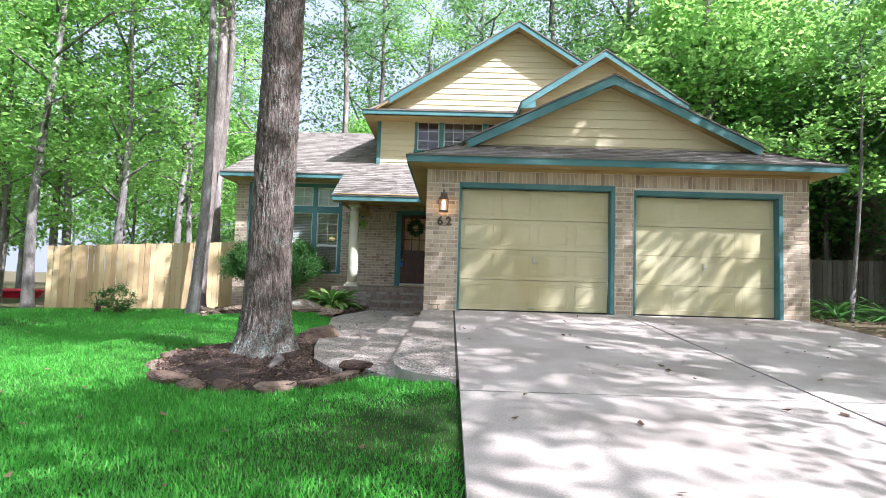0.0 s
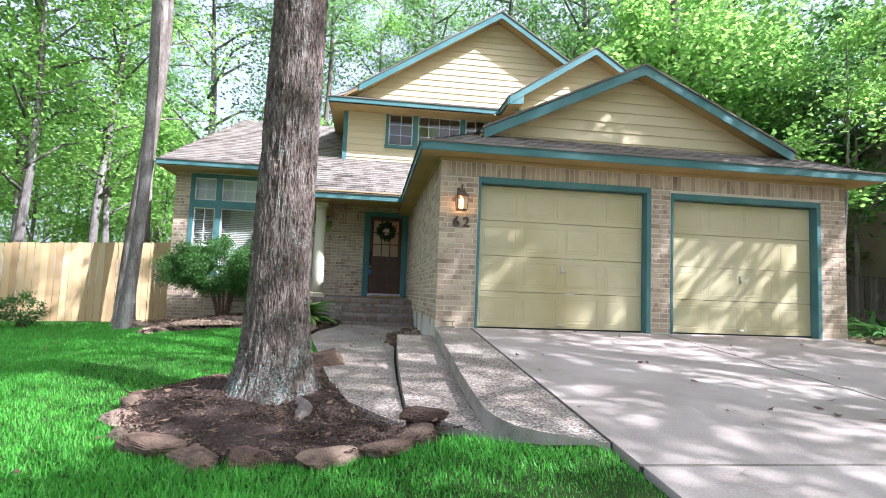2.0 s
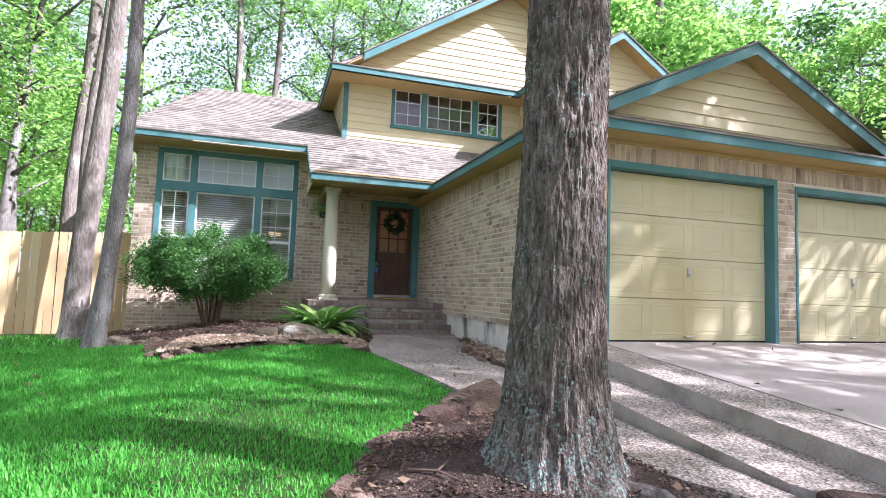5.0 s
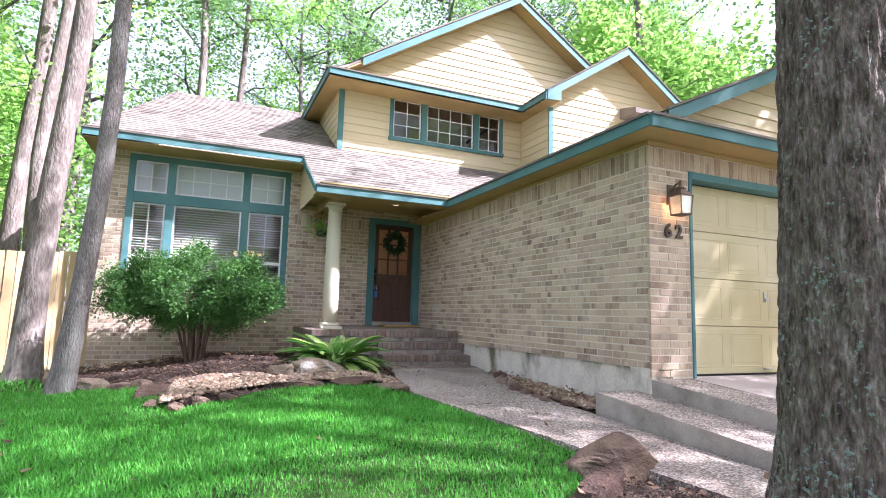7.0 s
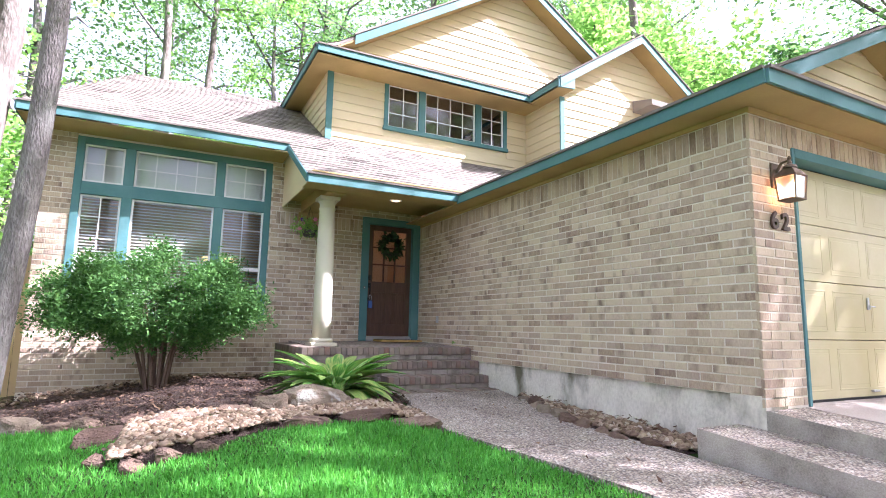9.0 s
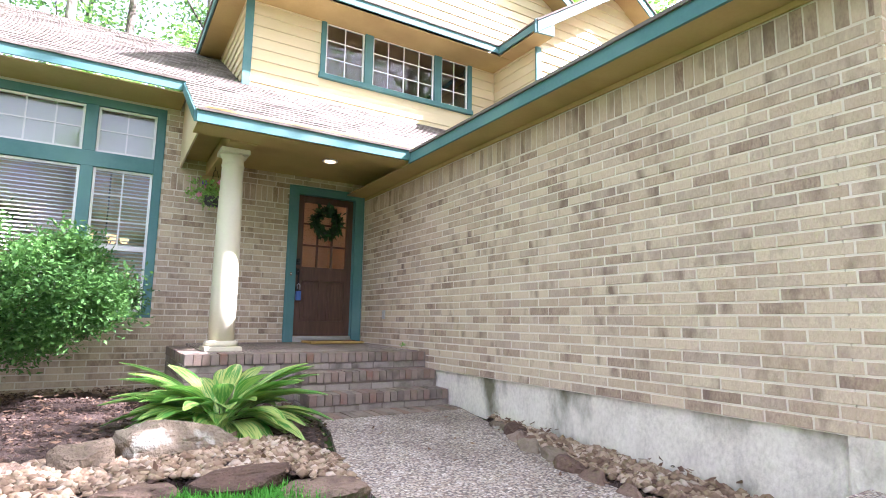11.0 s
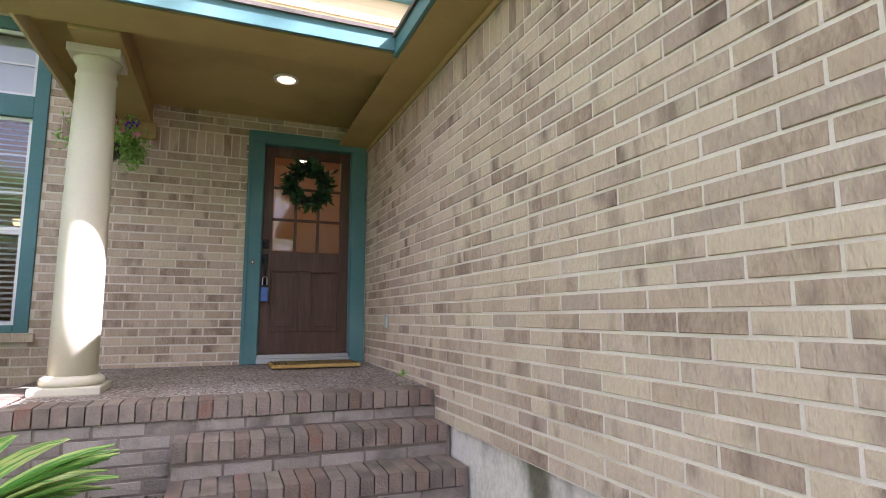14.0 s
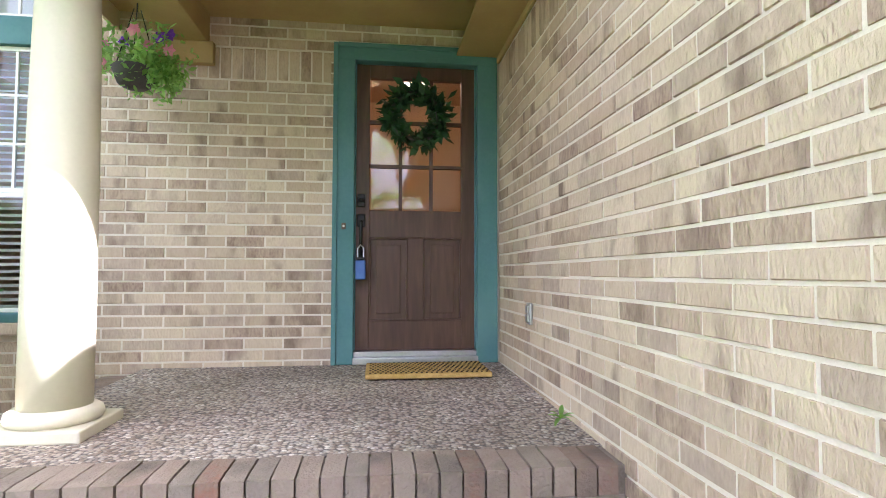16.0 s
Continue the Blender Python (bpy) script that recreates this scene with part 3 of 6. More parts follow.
UY = 16.1
bm = bmesh.new()
solid(bm, -2.25, 2.2, 3.6, 6.5, [UWIN], lambda b, a, c, d, e: box(b, a, c, UY + 0.002, UY + 0.2, d, e))
prism(bm, [(-2.4, UY + 0.002, 6.3), (6.12, UY + 0.002, 6.2), (1.86, UY + 0.002, 8.9)], (0, 0.2, 0))
setting(link("wall_upper", bm, CREAM), "cream upper storey wall", "wall")
siding("upper_siding", UY, lambda z: 6.3 if z is None else (-2.25, 2.17), 4.3, "cream lap siding on the upper storey", x_holes=(UWIN,))
siding("main_gable_siding", UY, lambda z: 8.86 if z is None else (1.86 - (8.91 - z) / 0.634, 1.86 + (8.91 - z) / 0.634), 6.42, "cream lap siding in the main gable")
# projecting second gable
BY = 14.9
bm = bmesh.new()
prism(bm, [(2.17, BY + 0.002, 3.6), (6.0, BY + 0.002, 3.6), (6.0, BY + 0.002, 6.29), (4.08, BY + 0.002, 7.56), (2.17, BY + 0.002, 6.29)], (0, 0.2, 0))
box(bm, 2.172, 2.4, BY + 0.21, UY + 0.3, 3.6, 6.45)
box(bm, 5.8, 6.0, BY + 0.21, 22.0, 3.4, 6.3)
box(bm, -2.248, -2.05, UY + 0.21, 22.0, 4.3, 6.3)
setting(link("wall_second_gable", bm, CREAM), "cream wall of the projecting upper block", "wall")
siding("second_gable_siding", BY, lambda z: 7.53 if z is None else (max(2.17, 4.08 - (7.58 - z) / 0.66), min(6.0, 4.08 + (7.58 - z) / 0.66)), 4.45, "cream lap siding in the second gable")


def side_siding(name, x, y0, y1, z0, z1, label):
    base = setting(new(name), label, "siding wall")
    z = z0
    while z < z1:
        bm = bmesh.new()
        prism(bm, [(x, y0, z), (x - 0.022, y0, z), (x - 0.004, y0, min(z + 0.172, z1)), (x, y0, min(z + 0.172, z1))], (0, y1 - y0, 0))
        part("board", bm, CREAM, base)
        z += 0.172
    return base


side_siding("block_side_siding", 2.17, BY, UY - 0.03, 4.45, 6.2, "cream lap siding on the block's short side")
side_siding("upper_side_siding", -2.25, UY, 21.9, 4.3, 6.15, "cream lap siding on the upper storey's side")
# garage gable
GGY = 10.02
bm = bmesh.new()
prism(bm, [(-0.5, GGY + 0.002, 3.385), (6.3, GGY + 0.002, 3.385), (2.9, GGY + 0.002, 5.0)], (0, 0.15, 0))
setting(link("wall_garage_gable", bm, CREAM), "cream wall of the garage gable", "wall")
siding("garage_gable_siding", GGY, lambda z: 4.97 if z is None else (2.9 - (5.01 - z) / 0.475, 2.9 + (5.01 - z) / 0.475), 3.70, "cream lap siding in the garage gable")


# ---- roofs ----
def roof(name, poly, label, exposure=0.145, tab=0.31, thick=0.05, seed=3):
    """A pitched roof slab with raised shingle tabs. The first two points of poly are its eave."""
    rng = np.random.default_rng(seed)
    p = [Vector(q) for q in poly]
    u = (p[1] - p[0]).normalized()
    nrm = (p[1] - p[0]).cross(p[-1] - p[0]).normalized()
    if nrm.z < 0:
        nrm = -nrm
    v = nrm.cross(u)
    if v.z < 0:
        v = -v
    flat = [((q - p[0]).dot(u), (q - p[0]).dot(v)) for q in p]
    base = setting(new(name), label, "roof")
    bm = bmesh.new()
    prism(bm, [q - nrm * 0.004 for q in p], -nrm * thick)
    part("deck", bm, SHINGLE, base)
    top = max(b for a, b in flat)
    bm = bmesh.new()
    k, w = 0, -0.02
    while w < top - 0.03:
        wc, crossings = w + exposure * 0.55, []
        for (a0, b0), (a1, b1) in zip(flat, flat[1:] + flat[:1]):
            if (b0 - wc) * (b1 - wc) < 0:
                crossings.append(a0 + (a1 - a0) * (wc - b0) / (b1 - b0))
        if len(crossings) >= 2:
            lo, hi = min(crossings) - 0.01, max(crossings) + 0.01
            a = lo - (k % 2) * tab * 0.5 - rng.uniform(0, 0.08)
            while a < hi:
                b = a + tab * rng.uniform(0.55, 1.1)
                c, d = max(a, lo), min(b - 0.006, hi)
                if d - c > 0.02:
                    lift = 0.009 + rng.uniform(0, 0.005)
                    q = [p[0] + u * s + v * t + nrm * h for s, t, h in ((c, w, lift), (d, w, lift), (d, w + exposure * 1.1, 0.002), (c, w + exposure * 1.1, 0.002), (c, w, -0.003), (d, w, -0.003))]
                    vs = [bm.verts.new(x) for x in q]
                    bm.faces.new((vs[0], vs[1], vs[2], vs[3]))
                    bm.faces.new((vs[0], vs[4], vs[5], vs[1]))
                a = b
        w += exposure
        k += 1
    tagged(part("shingles", bm, SHINGLE, base), kind="stuff")
    return base


def fascia(name, p0, p1, height=0.115, thick=0.025, out=(0, -1, 0), label="teal painted fascia board"):
    """A fascia board; p0 and p1 are its top edge."""
    bm = bmesh.new()
    p0, p1, out = Vector(p0), Vector(p1), Vector(out)
    down = Vector((0, 0, -height))
    prism(bm, [p0, p1, p1 + down, p0 + down], out * thick)
    ob = setting(link(name, bm, TEAL), label, "fascia board")
    bm = bmesh.new()
    prism(bm, [p0 + Vector((0, 0, 0.022)), p1 + Vector((0, 0, 0.022)), p1 - Vector((0, 0, 0.004)), p0 - Vector((0, 0, 0.004))], out * (thick + 0.02))
    part("drip_edge", bm, SHINGLE, ob, "dark shingle edge")
    return ob


R = 0.577
rz = lambda y: 4.225 + R * (y - 15.2)
ze = rz(13.78)
# left room and porch roof share one plane
roof("roof_left", [(-6.55, 15.2, rz(15.2)), (-3.05, 15.2, rz(15.2)), (-2.2, 15.2, rz(15.2)), (-2.2, 19.1, rz(19.1)), (-5.5, 19.1, rz(19.1))], "brown shingle roof over the window room", seed=4)
roof("roof_porch", [(-3.05, 13.78, rz(13.78)), (-0.7, 13.78, rz(13.78)), (2.2, 16.12, rz(16.12)), (-2.2, 16.12, rz(16.12)), (-2.2, 15.19, rz(15.19)), (-3.05, 15.19, rz(15.19))], "brown shingle porch roof", seed=5)
roof("roof_left_hip", [(-6.55, 22.3, rz(15.2)), (-6.55, 15.2, rz(15.2)), (-5.5, 19.1, rz(19.1))], "brown shingle hip slope", seed=6)
fascia("fascia_left", (-6.55, 15.2, rz(15.2)), (-3.05, 15.2, rz(15.2)))
fascia("fascia_porch", (-3.05, 13.78, ze), (-0.72, 13.78, ze))
bm = bmesh.new()
prism(bm, [(-3.05, 13.78, ze), (-3.05, 15.22, rz(15.2)), (-3.05, 15.22, rz(15.2) - 0.115), (-3.05, 13.78, ze - 0.115)], (-0.025, 0, 0))
setting(link("barge_porch", bm, TEAL), "teal painted barge board", "fascia board")
fascia("fascia_left_side", (-6.55, 15.2, rz(15.2)), (-6.55, 21.5, rz(15.2)), out=(-1, 0, 0))
# garage roof
EZ, GR = 3.385, 0.475
gz = lambda x: EZ + GR * (x + 0.74)
roof("roof_garage_left", [(-0.74, 14.2, EZ), (-0.74, 8.97, EZ), (0.2, 9.9, gz(0.2)), (0.2, 9.72, gz(0.2)), (2.9, 9.72, gz(2.9)), (2.9, 16.1, gz(2.9)), (1.2, 16.1, gz(1.2))], "brown shingle garage roof", seed=7)
roof("roof_garage_right", [(6.52, 8.97, EZ), (6.52, 18.0, EZ), (2.9, 18.0, gz(2.9)), (2.9, 9.72, gz(2.9)), (5.6, 9.72, gz(0.2)), (5.6, 9.9, gz(0.2))], "brown shingle garage roof", seed=8)
roof("roof_garage_pent", [(-0.74, 8.97, EZ), (6.52, 8.97, EZ), (5.45, GGY, EZ + 0.46), (0.33, GGY, EZ + 0.46)], "brown shingle skirt roof above the garage doors", seed=9)
fascia("fascia_garage", (-0.74, 8.97, EZ - 0.005), (6.52, 8.97, EZ - 0.005), 0.115)
fascia("fascia_garage_side", (-0.74, 8.97, EZ - 0.005), (-0.74, 13.80, EZ - 0.005), 0.115, out=(-1, 0, 0))


def barge(name, x_peak, z_peak, x_end, slope, y, width=0.145, thick=0.022):
    """A sloping barge board from the peak down to x_end, with its shingle edge."""
    s = -1 if x_end < x_peak else 1
    z_end = z_peak - slope * abs(x_end - x_peak)
    bm = bmesh.new()
    w = width * math.sqrt(1 + slope * slope)
    prism(bm, [(x_peak, y, z_peak), (x_end, y, z_end), (x_end, y, z_end - w), (x_peak, y, z_peak - w)], (0, thick, 0))
    ob = setting(link(name, bm, TEAL), "teal painted gable barge board", "barge board")
    bm = bmesh.new()
    prism(bm, [(x_peak, y - 0.02, z_peak + 0.035), (x_end - s * -0.02, y - 0.02, z_end + 0.035), (x_end - s * -0.02, y - 0.02, z_end + 0.001), (x_peak, y - 0.02, z_peak + 0.001)], (0, 0.06, 0))
    part("drip_edge", bm, SHINGLE, ob, "dark shingle edge")
    return ob


def gable_soffit(name, x_peak, z_peak, half, slope, y0, y1):
    bm = bmesh.new()
    for s in (-1, 1):
        prism(bm, [(x_peak, y0, z_peak), (x_peak + s * half, y0, z_peak - slope * half), (x_peak + s * half, y0, z_peak - slope * half - 0.03), (x_peak, y0, z_peak - 0.03)], (0, y1 - y0, 0))
    return setting(link(name, bm, SOFFIT), "ochre gable soffit", "soffit")


PEAK_G = 5.105
barge("barge_garage_left", 2.9, PEAK_G, 0.26, GR, 9.695)
barge("barge_garage_right", 2.9, PEAK_G, 5.54, GR, 9.695)
gable_soffit("soffit_garage_gable", 2.9, PEAK_G - 0.07, 2.7, GR, 9.722, GGY)
# main gable
MS = 0.634
mz = lambda x: 9.02 - MS * abs(x - 1.86)
barge("barge_main_left", 1.86, 9.02, -1.9, MS, 15.675)
barge("barge_main_right", 1.86, 9.02, 6.3, MS, 15.675)
gable_soffit("soffit_main_gable", 1.86, 8.95, 4.2, MS, 15.702, UY)
roof("roof_main_left", [(-2.62, 22.3, mz(-2.62)), (-2.62, 15.5, mz(-2.62)), (-2.2, 15.7, mz(-2.2)), (1.86, 15.7, 9.02), (1.86, 22.3, 9.02)], "brown shingle main roof", seed=10)
roof("roof_main_right", [(6.35, 15.7, mz(6.35)), (6.35, 22.3, mz(6.35)), (1.86, 22.3, 9.02), (1.86, 15.7, 9.02)], "brown shingle main roof", seed=11)
roof("roof_main_pent", [(-2.62, 15.48, 6.2), (1.9, 15.48, 6.2), (1.9, UY, 6.46), (-2.2, UY, 6.46)], "narrow shingle skirt roof over the upper window", seed=12)
fascia("fascia_upper", (-2.62, 15.48, 6.195), (1.9, 15.48, 6.195), 0.12)
fascia("fascia_upper_side", (-2.62, 15.48, 6.195), (-2.62, 22.0, 6.195), 0.12, out=(-1, 0, 0))
# second gable
SS = 0.66
sz = lambda x: 7.68 - SS * abs(x - 4.08)
barge("barge_second_left", 4.08, 7.68, 1.84, SS, 14.475)
barge("barge_second_right", 4.08, 7.68, 6.32, SS, 14.475)
gable_soffit("soffit_second_gable", 4.08, 7.61, 2.24, SS, 14.502, BY)
roof("roof_second_left", [(1.84, 18.5, sz(1.84)), (1.84, 14.5, sz(1.84)), (4.08, 14.5, 7.68), (4.08, 18.5, 7.68)], "brown shingle roof of the second gable", seed=13)
roof("roof_second_right", [(6.32, 14.5, sz(6.32)), (6.32, 18.5, sz(6.32)), (4.08, 18.5, 7.68), (4.08, 14.5, 7.68)], "brown shingle roof of the second gable", seed=14)
fascia("fascia_second_side", (1.84, 14.5, 6.195), (1.84, 15.5, 6.195), 0.12, out=(-1, 0, 0))
bm = bmesh.new()
prism(bm, [(1.8, 14.49, 6.24), (2.2, 14.49, 6.46), (2.2, 14.49, 6.06), (1.8, 14.49, 6.02)], (0, 0.04, 0))
setting(link("eave_return", bm, TEAL), "teal boxed eave return", "trim")
bm = bmesh.new()
prism(bm, [(4.15, 14.35, 6.1), (4.15, 14.88, 6.1), (4.15, 14.88, 6.36), (4.15, 14.35, 6.22)], (1.05, 0, 0))
setting(link("roof_return", bm, SHINGLE), "small shingled roof return against the gable", "trim")
# soffits
for x0, x1, y0, y1, z0, z1 in ((-0.735, SX + 0.02, 8.99, FY, 3.268, 3.283),
                               (SX + 0.02, 6.5, 8.99, GY + 0.02, 3.268, 3.283),
                               (6.1, 6.5, GY + 0.02, 18, 3.268, 3.283),
                               (-6.54, -3.03, 15.22, FY, 4.085, 4.10),
                               (-6.54, -6.28, FY, 21.5, 4.085, 4.10),
                               (-2.61, 2.16, 15.5, UY, 6.04, 6.055),
                               (-2.61, -2.24, UY, 22, 6.04, 6.055),
                               (1.85, 2.18, 14.52, 15.49, 6.04, 6.055)):
    bm = bmesh.new()
    box(bm, x0, x1, y0, y1, z0, z1)
    setting(link("soffit", bm, SOFFIT), "ochre soffit boards", "soffit")
# frieze boards and corner boards
bm = bmesh.new()
box(bm, SX - 0.02, SX + 0.001, GY, FY - 0.02, 3.225, 3.266, 0.004)
box(bm, SX - 0.02, 6.13, GY - 0.02, GY + 0.001, 3.215, 3.266, 0.004)
setting(link("frieze", bm, SOFFIT), "ochre frieze board under the eave", "trim")
for n, (x0, x1, y, z0, z1) in enumerate(((-2.275, -2.16, UY - 0.03, 4.55, 6.04), (2.14, 2.25, BY - 0.03, 4.4, 6.04))):
    bm = bmesh.new()
    box(bm, x0, x1, y - 0.005, y + 0.03, z0, z1, 0.004)
    setting(link("corner_board", bm, TEAL), "teal corner board", "trim")
# porch ceiling, beams
bm = bmesh.new()
box(bm, -2.98, SX - 0.001, 13.82, FY, 3.46, 3.48)
setting(link("ceiling", bm, SOFFIT), "ochre porch ceiling", "ceiling")
bm = bmesh.new()
box(bm, -2.37, SX - 0.001, 14.14, 14.42, 3.40, 3.459, 0.006)
setting(link("beam_front", bm, SOFFIT), "ochre boxed porch beam", "beam")
bm = bmesh.new()
box(bm, -2.68, -2.40, 14.16, FY - 0.001, 3.27, 3.459, 0.006)
box(bm, -2.72, -2.36, FY - 0.06, FY - 0.002, 3.12, 3.268, 0.006)
setting(link("beam_side", bm, SOFFIT), "ochre boxed porch beam running to the wall", "beam")
bm = bmesh.new()
box(bm, -3.04, SX - 0.3, 13.80, 14.139, 3.288, 3.303)
setting(link("porch_soffit", bm, SOFFIT), "ochre porch soffit", "soffit")
bm = bmesh.new()
prism(bm, [(-2.99, 13.82, 3.33), (-2.99, 15.83, 3.33), (-2.99, 15.83, 4.2), (-2.99, 15.2, 4.1)], (0.02, 0, 0))
setting(link("porch_cheek", bm, CREAM), "cream panel closing the porch roof's side", "wall")

# ---- porch and steps ----
porch = setting(new("porch"), "raised brick porch with an exposed aggregate floor", "porch")
bm = bmesh.new()
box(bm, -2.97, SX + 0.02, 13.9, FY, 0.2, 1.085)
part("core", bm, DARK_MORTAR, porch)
bm = bmesh.new()
prism(bm, [(-2.76, 14.09, 1.092), (SX - 0.001, 14.09, 1.092), (SX - 0.001, FY - 0.001, 1.128), (-2.76, FY - 0.001, 1.128)], (0, 0, -0.05))
part("floor_slab", bm, AGGREGATE, porch)
steps = setting(new("steps"), "brick steps leading up to the porch", "steps")
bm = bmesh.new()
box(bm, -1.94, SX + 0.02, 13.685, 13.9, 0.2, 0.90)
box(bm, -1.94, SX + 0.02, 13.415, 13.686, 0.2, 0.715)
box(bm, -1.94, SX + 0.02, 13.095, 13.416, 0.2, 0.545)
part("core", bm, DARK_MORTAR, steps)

# ---- garage doors ----
def garage_door(x0, x1, z0, z1, label):
    """A sectional panel door in a teal jamb. The jamb lines the opening; the door hangs behind it."""
    base = setting(new("garage_door"), label, "garage door")
    y = GY + 0.13
    bm = bmesh.new()
    for a, b in ((x0 - 0.004, x0 + 0.034), (x1 - 0.055, x1 + 0.012)):
        box(bm, a, b, GY - 0.012, y + 0.03, 0.806, z1, 0.005)
    box(bm, x0 + 0.035, x1 - 0.056, GY - 0.012, y + 0.03, z1 - 0.085, z1, 0.005)
    part("jamb", bm, TEAL, base, "teal painted jamb and head")
    l, r, top = x0 + 0.038, x1 - 0.06, z1 - 0.09
    rows, cols = 4, 4
    h = (top - 0.825) / rows
    for k in range(rows):
        a, b = 0.825 + k * h, 0.825 + (k + 1) * h - 0.007
        bm = bmesh.new()
        box(bm, l, r, y + 0.012, y + 0.05, a, b)
        w = (r - l) / cols
        for c in range(cols):
            p, q = l + c * w + 0.06, l + (c + 1) * w - 0.06
            ys = y + 0.012
            # recessed moulding round a raised field
            for u0, u1, v0, v1 in ((p, q, a + 0.07, a + 0.085), (p, q, b - 0.085, b - 0.07), (p, p + 0.015, a + 0.086, b - 0.086), (q - 0.015, q, a + 0.086, b - 0.086)):
                box(bm, u0, u1, ys - 0.0024, ys + 0.004, v0, v1)
            box(bm, p + 0.03, q - 0.03, ys - 0.002, ys + 0.004, a + 0.115, b - 0.115)
        s = part("section", bm, GARAGE, base)
        mod = s.modifiers.new("edge", "BEVEL")
        mod.width, mod.segments, mod.limit_method = 0.003, 1, "ANGLE"
    xm = (l + r) / 2
    bm = bmesh.new()
    box(bm, xm - 0.016, xm + 0.016, y - 0.004, y + 0.010, 0.825 + 1.55 * h, 0.825 + 1.55 * h + 0.12, 0.004)
    box(bm, xm - 0.012, xm + 0.075, y - 0.028, y - 0.014, 0.825 + 1.6 * h, 0.825 + 1.6 * h + 0.014, 0.004)
    lathe(bm, [(0.008, -0.02), (0.008, 0.02)], 8, (xm, y - 0.01, 0.825 + 1.6 * h))
    part("handle", bm, STEEL, base, "steel tee handle")
    bm = bmesh.new()
    box(bm, xm - 0.07, xm + 0.04, y - 0.022, y + 0.010, 0.865, 0.885, 0.005)
    part("lift_handle", bm, STEEL, base, "small steel lift handle")
    bm = bmesh.new()
    box(bm, l, r, y + 0.01, y + 0.05, 0.803, 0.824)
    part("seal", bm, IRON, base, "black rubber seal")
    return base


garage_door(*BAYS[0][:2], 0.8, BAYS[0][3], "closed cream sectional garage door in a teal frame")
garage_door(*BAYS[1][:2], 0.8, BAYS[1][3], "closed cream sectional garage door in a teal frame")
bm = bmesh.new()
box(bm, SX + 0.3, 5.88, GY + 0.3, 15.7, 0.5, 0.79)
setting(link("floor", bm, CONCRETE), "plain garage floor", "floor")

# ---- front door ----
front_door = setting(new("door_1"), "dark stained wooden front door with six glass lights", "door")
DX0, DX1, DZ0, DZ1, DY = -1.44, -0.585, 1.215, 3.205, FY + 0.055
bm = bmesh.new()
box(bm, DOORWAY[0], DX0 + 0.004, FY - 0.022, FY + 0.12, 1.13, DOORWAY[3] - 0.10, 0.006)
box(bm, DX1 - 0.004, DOORWAY[1] - 0.001, FY - 0.022, FY + 0.12, 1.13, DOORWAY[3] - 0.10, 0.006)
box(bm, DOORWAY[0], DOORWAY[1] - 0.001, FY - 0.024, FY + 0.12, DOORWAY[3] - 0.105, DOORWAY[3], 0.006)
box(bm, DOORWAY[0] - 0.012, DOORWAY[0] + 0.02, FY - 0.034, FY - 0.02, 1.13, DOORWAY[3] + 0.01, 0.004)
box(bm, DOORWAY[0] + 0.021, DOORWAY[1] - 0.001, FY - 0.036, FY - 0.02, DOORWAY[3] - 0.02, DOORWAY[3] + 0.012, 0.004)
box(bm, DX0, DX0 + 0.014, FY + 0.03, FY + 0.052, 1.22, DZ1)
box(bm, DX1 - 0.014, DX1, FY + 0.03, FY + 0.052, 1.22, DZ1)
part("door_frame", bm, TEAL, front_door, "teal painted door frame")
bm = bmesh.new()
box(bm, DX0, DX1, FY - 0.03, FY + 0.12, 1.13, 1.175, 0.005)
box(bm, DX0, DX1, FY + 0.02, FY + 0.1, 1.1755, 1.21, 0.004)
part("threshold", bm, STEEL, front_door, "grey metal threshold")
bm = bmesh.new()
dw = DX1 - DX0
st = 0.105
gl0, gl1, gz0, gz1 = DX0 + st, DX1 - st, DZ0 + 0.965, DZ1 - 0.095
def slat(a, b, c, d, y=DY, t=0.045):
    box(bm, a, b, y, y + t, c, d)
slat(DX0 + 0.003, gl0, DZ0, DZ1)
slat(gl1, DX1 - 0.003, DZ0, DZ1)
slat(gl0, gl1, gz1, DZ1)
slat(gl0, gl1, gz0 - 0.19, gz0)
slat(gl0, gl1, DZ0, DZ0 + 0.2)
xm = (gl0 + gl1) / 2
slat(xm - 0.055, xm + 0.055, DZ0 + 0.2, gz0 - 0.19)
for a, b in ((gl0, xm - 0.055), (xm + 0.055, gl1)):
    slat(a, b, DZ0 + 0.2, gz0 - 0.19, DY + 0.014, 0.02)
    slat(a + 0.05, b - 0.05, DZ0 + 0.25, gz0 - 0.24, DY + 0.004, 0.012)
    for u0, u1, v0, v1 in ((a, b, DZ0 + 0.2, DZ0 + 0.212), (a, b, gz0 - 0.202, gz0 - 0.19), (a, a + 0.012, DZ0 + 0.212, gz0 - 0.202), (b - 0.012, b, DZ0 + 0.212, gz0 - 0.202)):
        slat(u0, u1, v0, v1, DY - 0.006, 0.02)
leaf_ob = part("door_leaf", bm, DOOR_WOOD, front_door)
mod = leaf_ob.modifiers.new("edge", "BEVEL")
mod.width, mod.segments, mod.limit_method = 0.004, 2, "ANGLE"
bm = bmesh.new()
for k in (1, 2):
    x = gl0 + (gl1 - gl0) * k / 3
    slat(x - 0.012, x + 0.012, gz0, gz1, DY + 0.004, 0.034)
    z = gz0 + (gz1 - gz0) * k / 3
    slat(gl0, gl1, z - 0.0115, z + 0.0115, DY + 0.005, 0.032)
part("glazing_bar", bm, DOOR_WOOD, front_door)
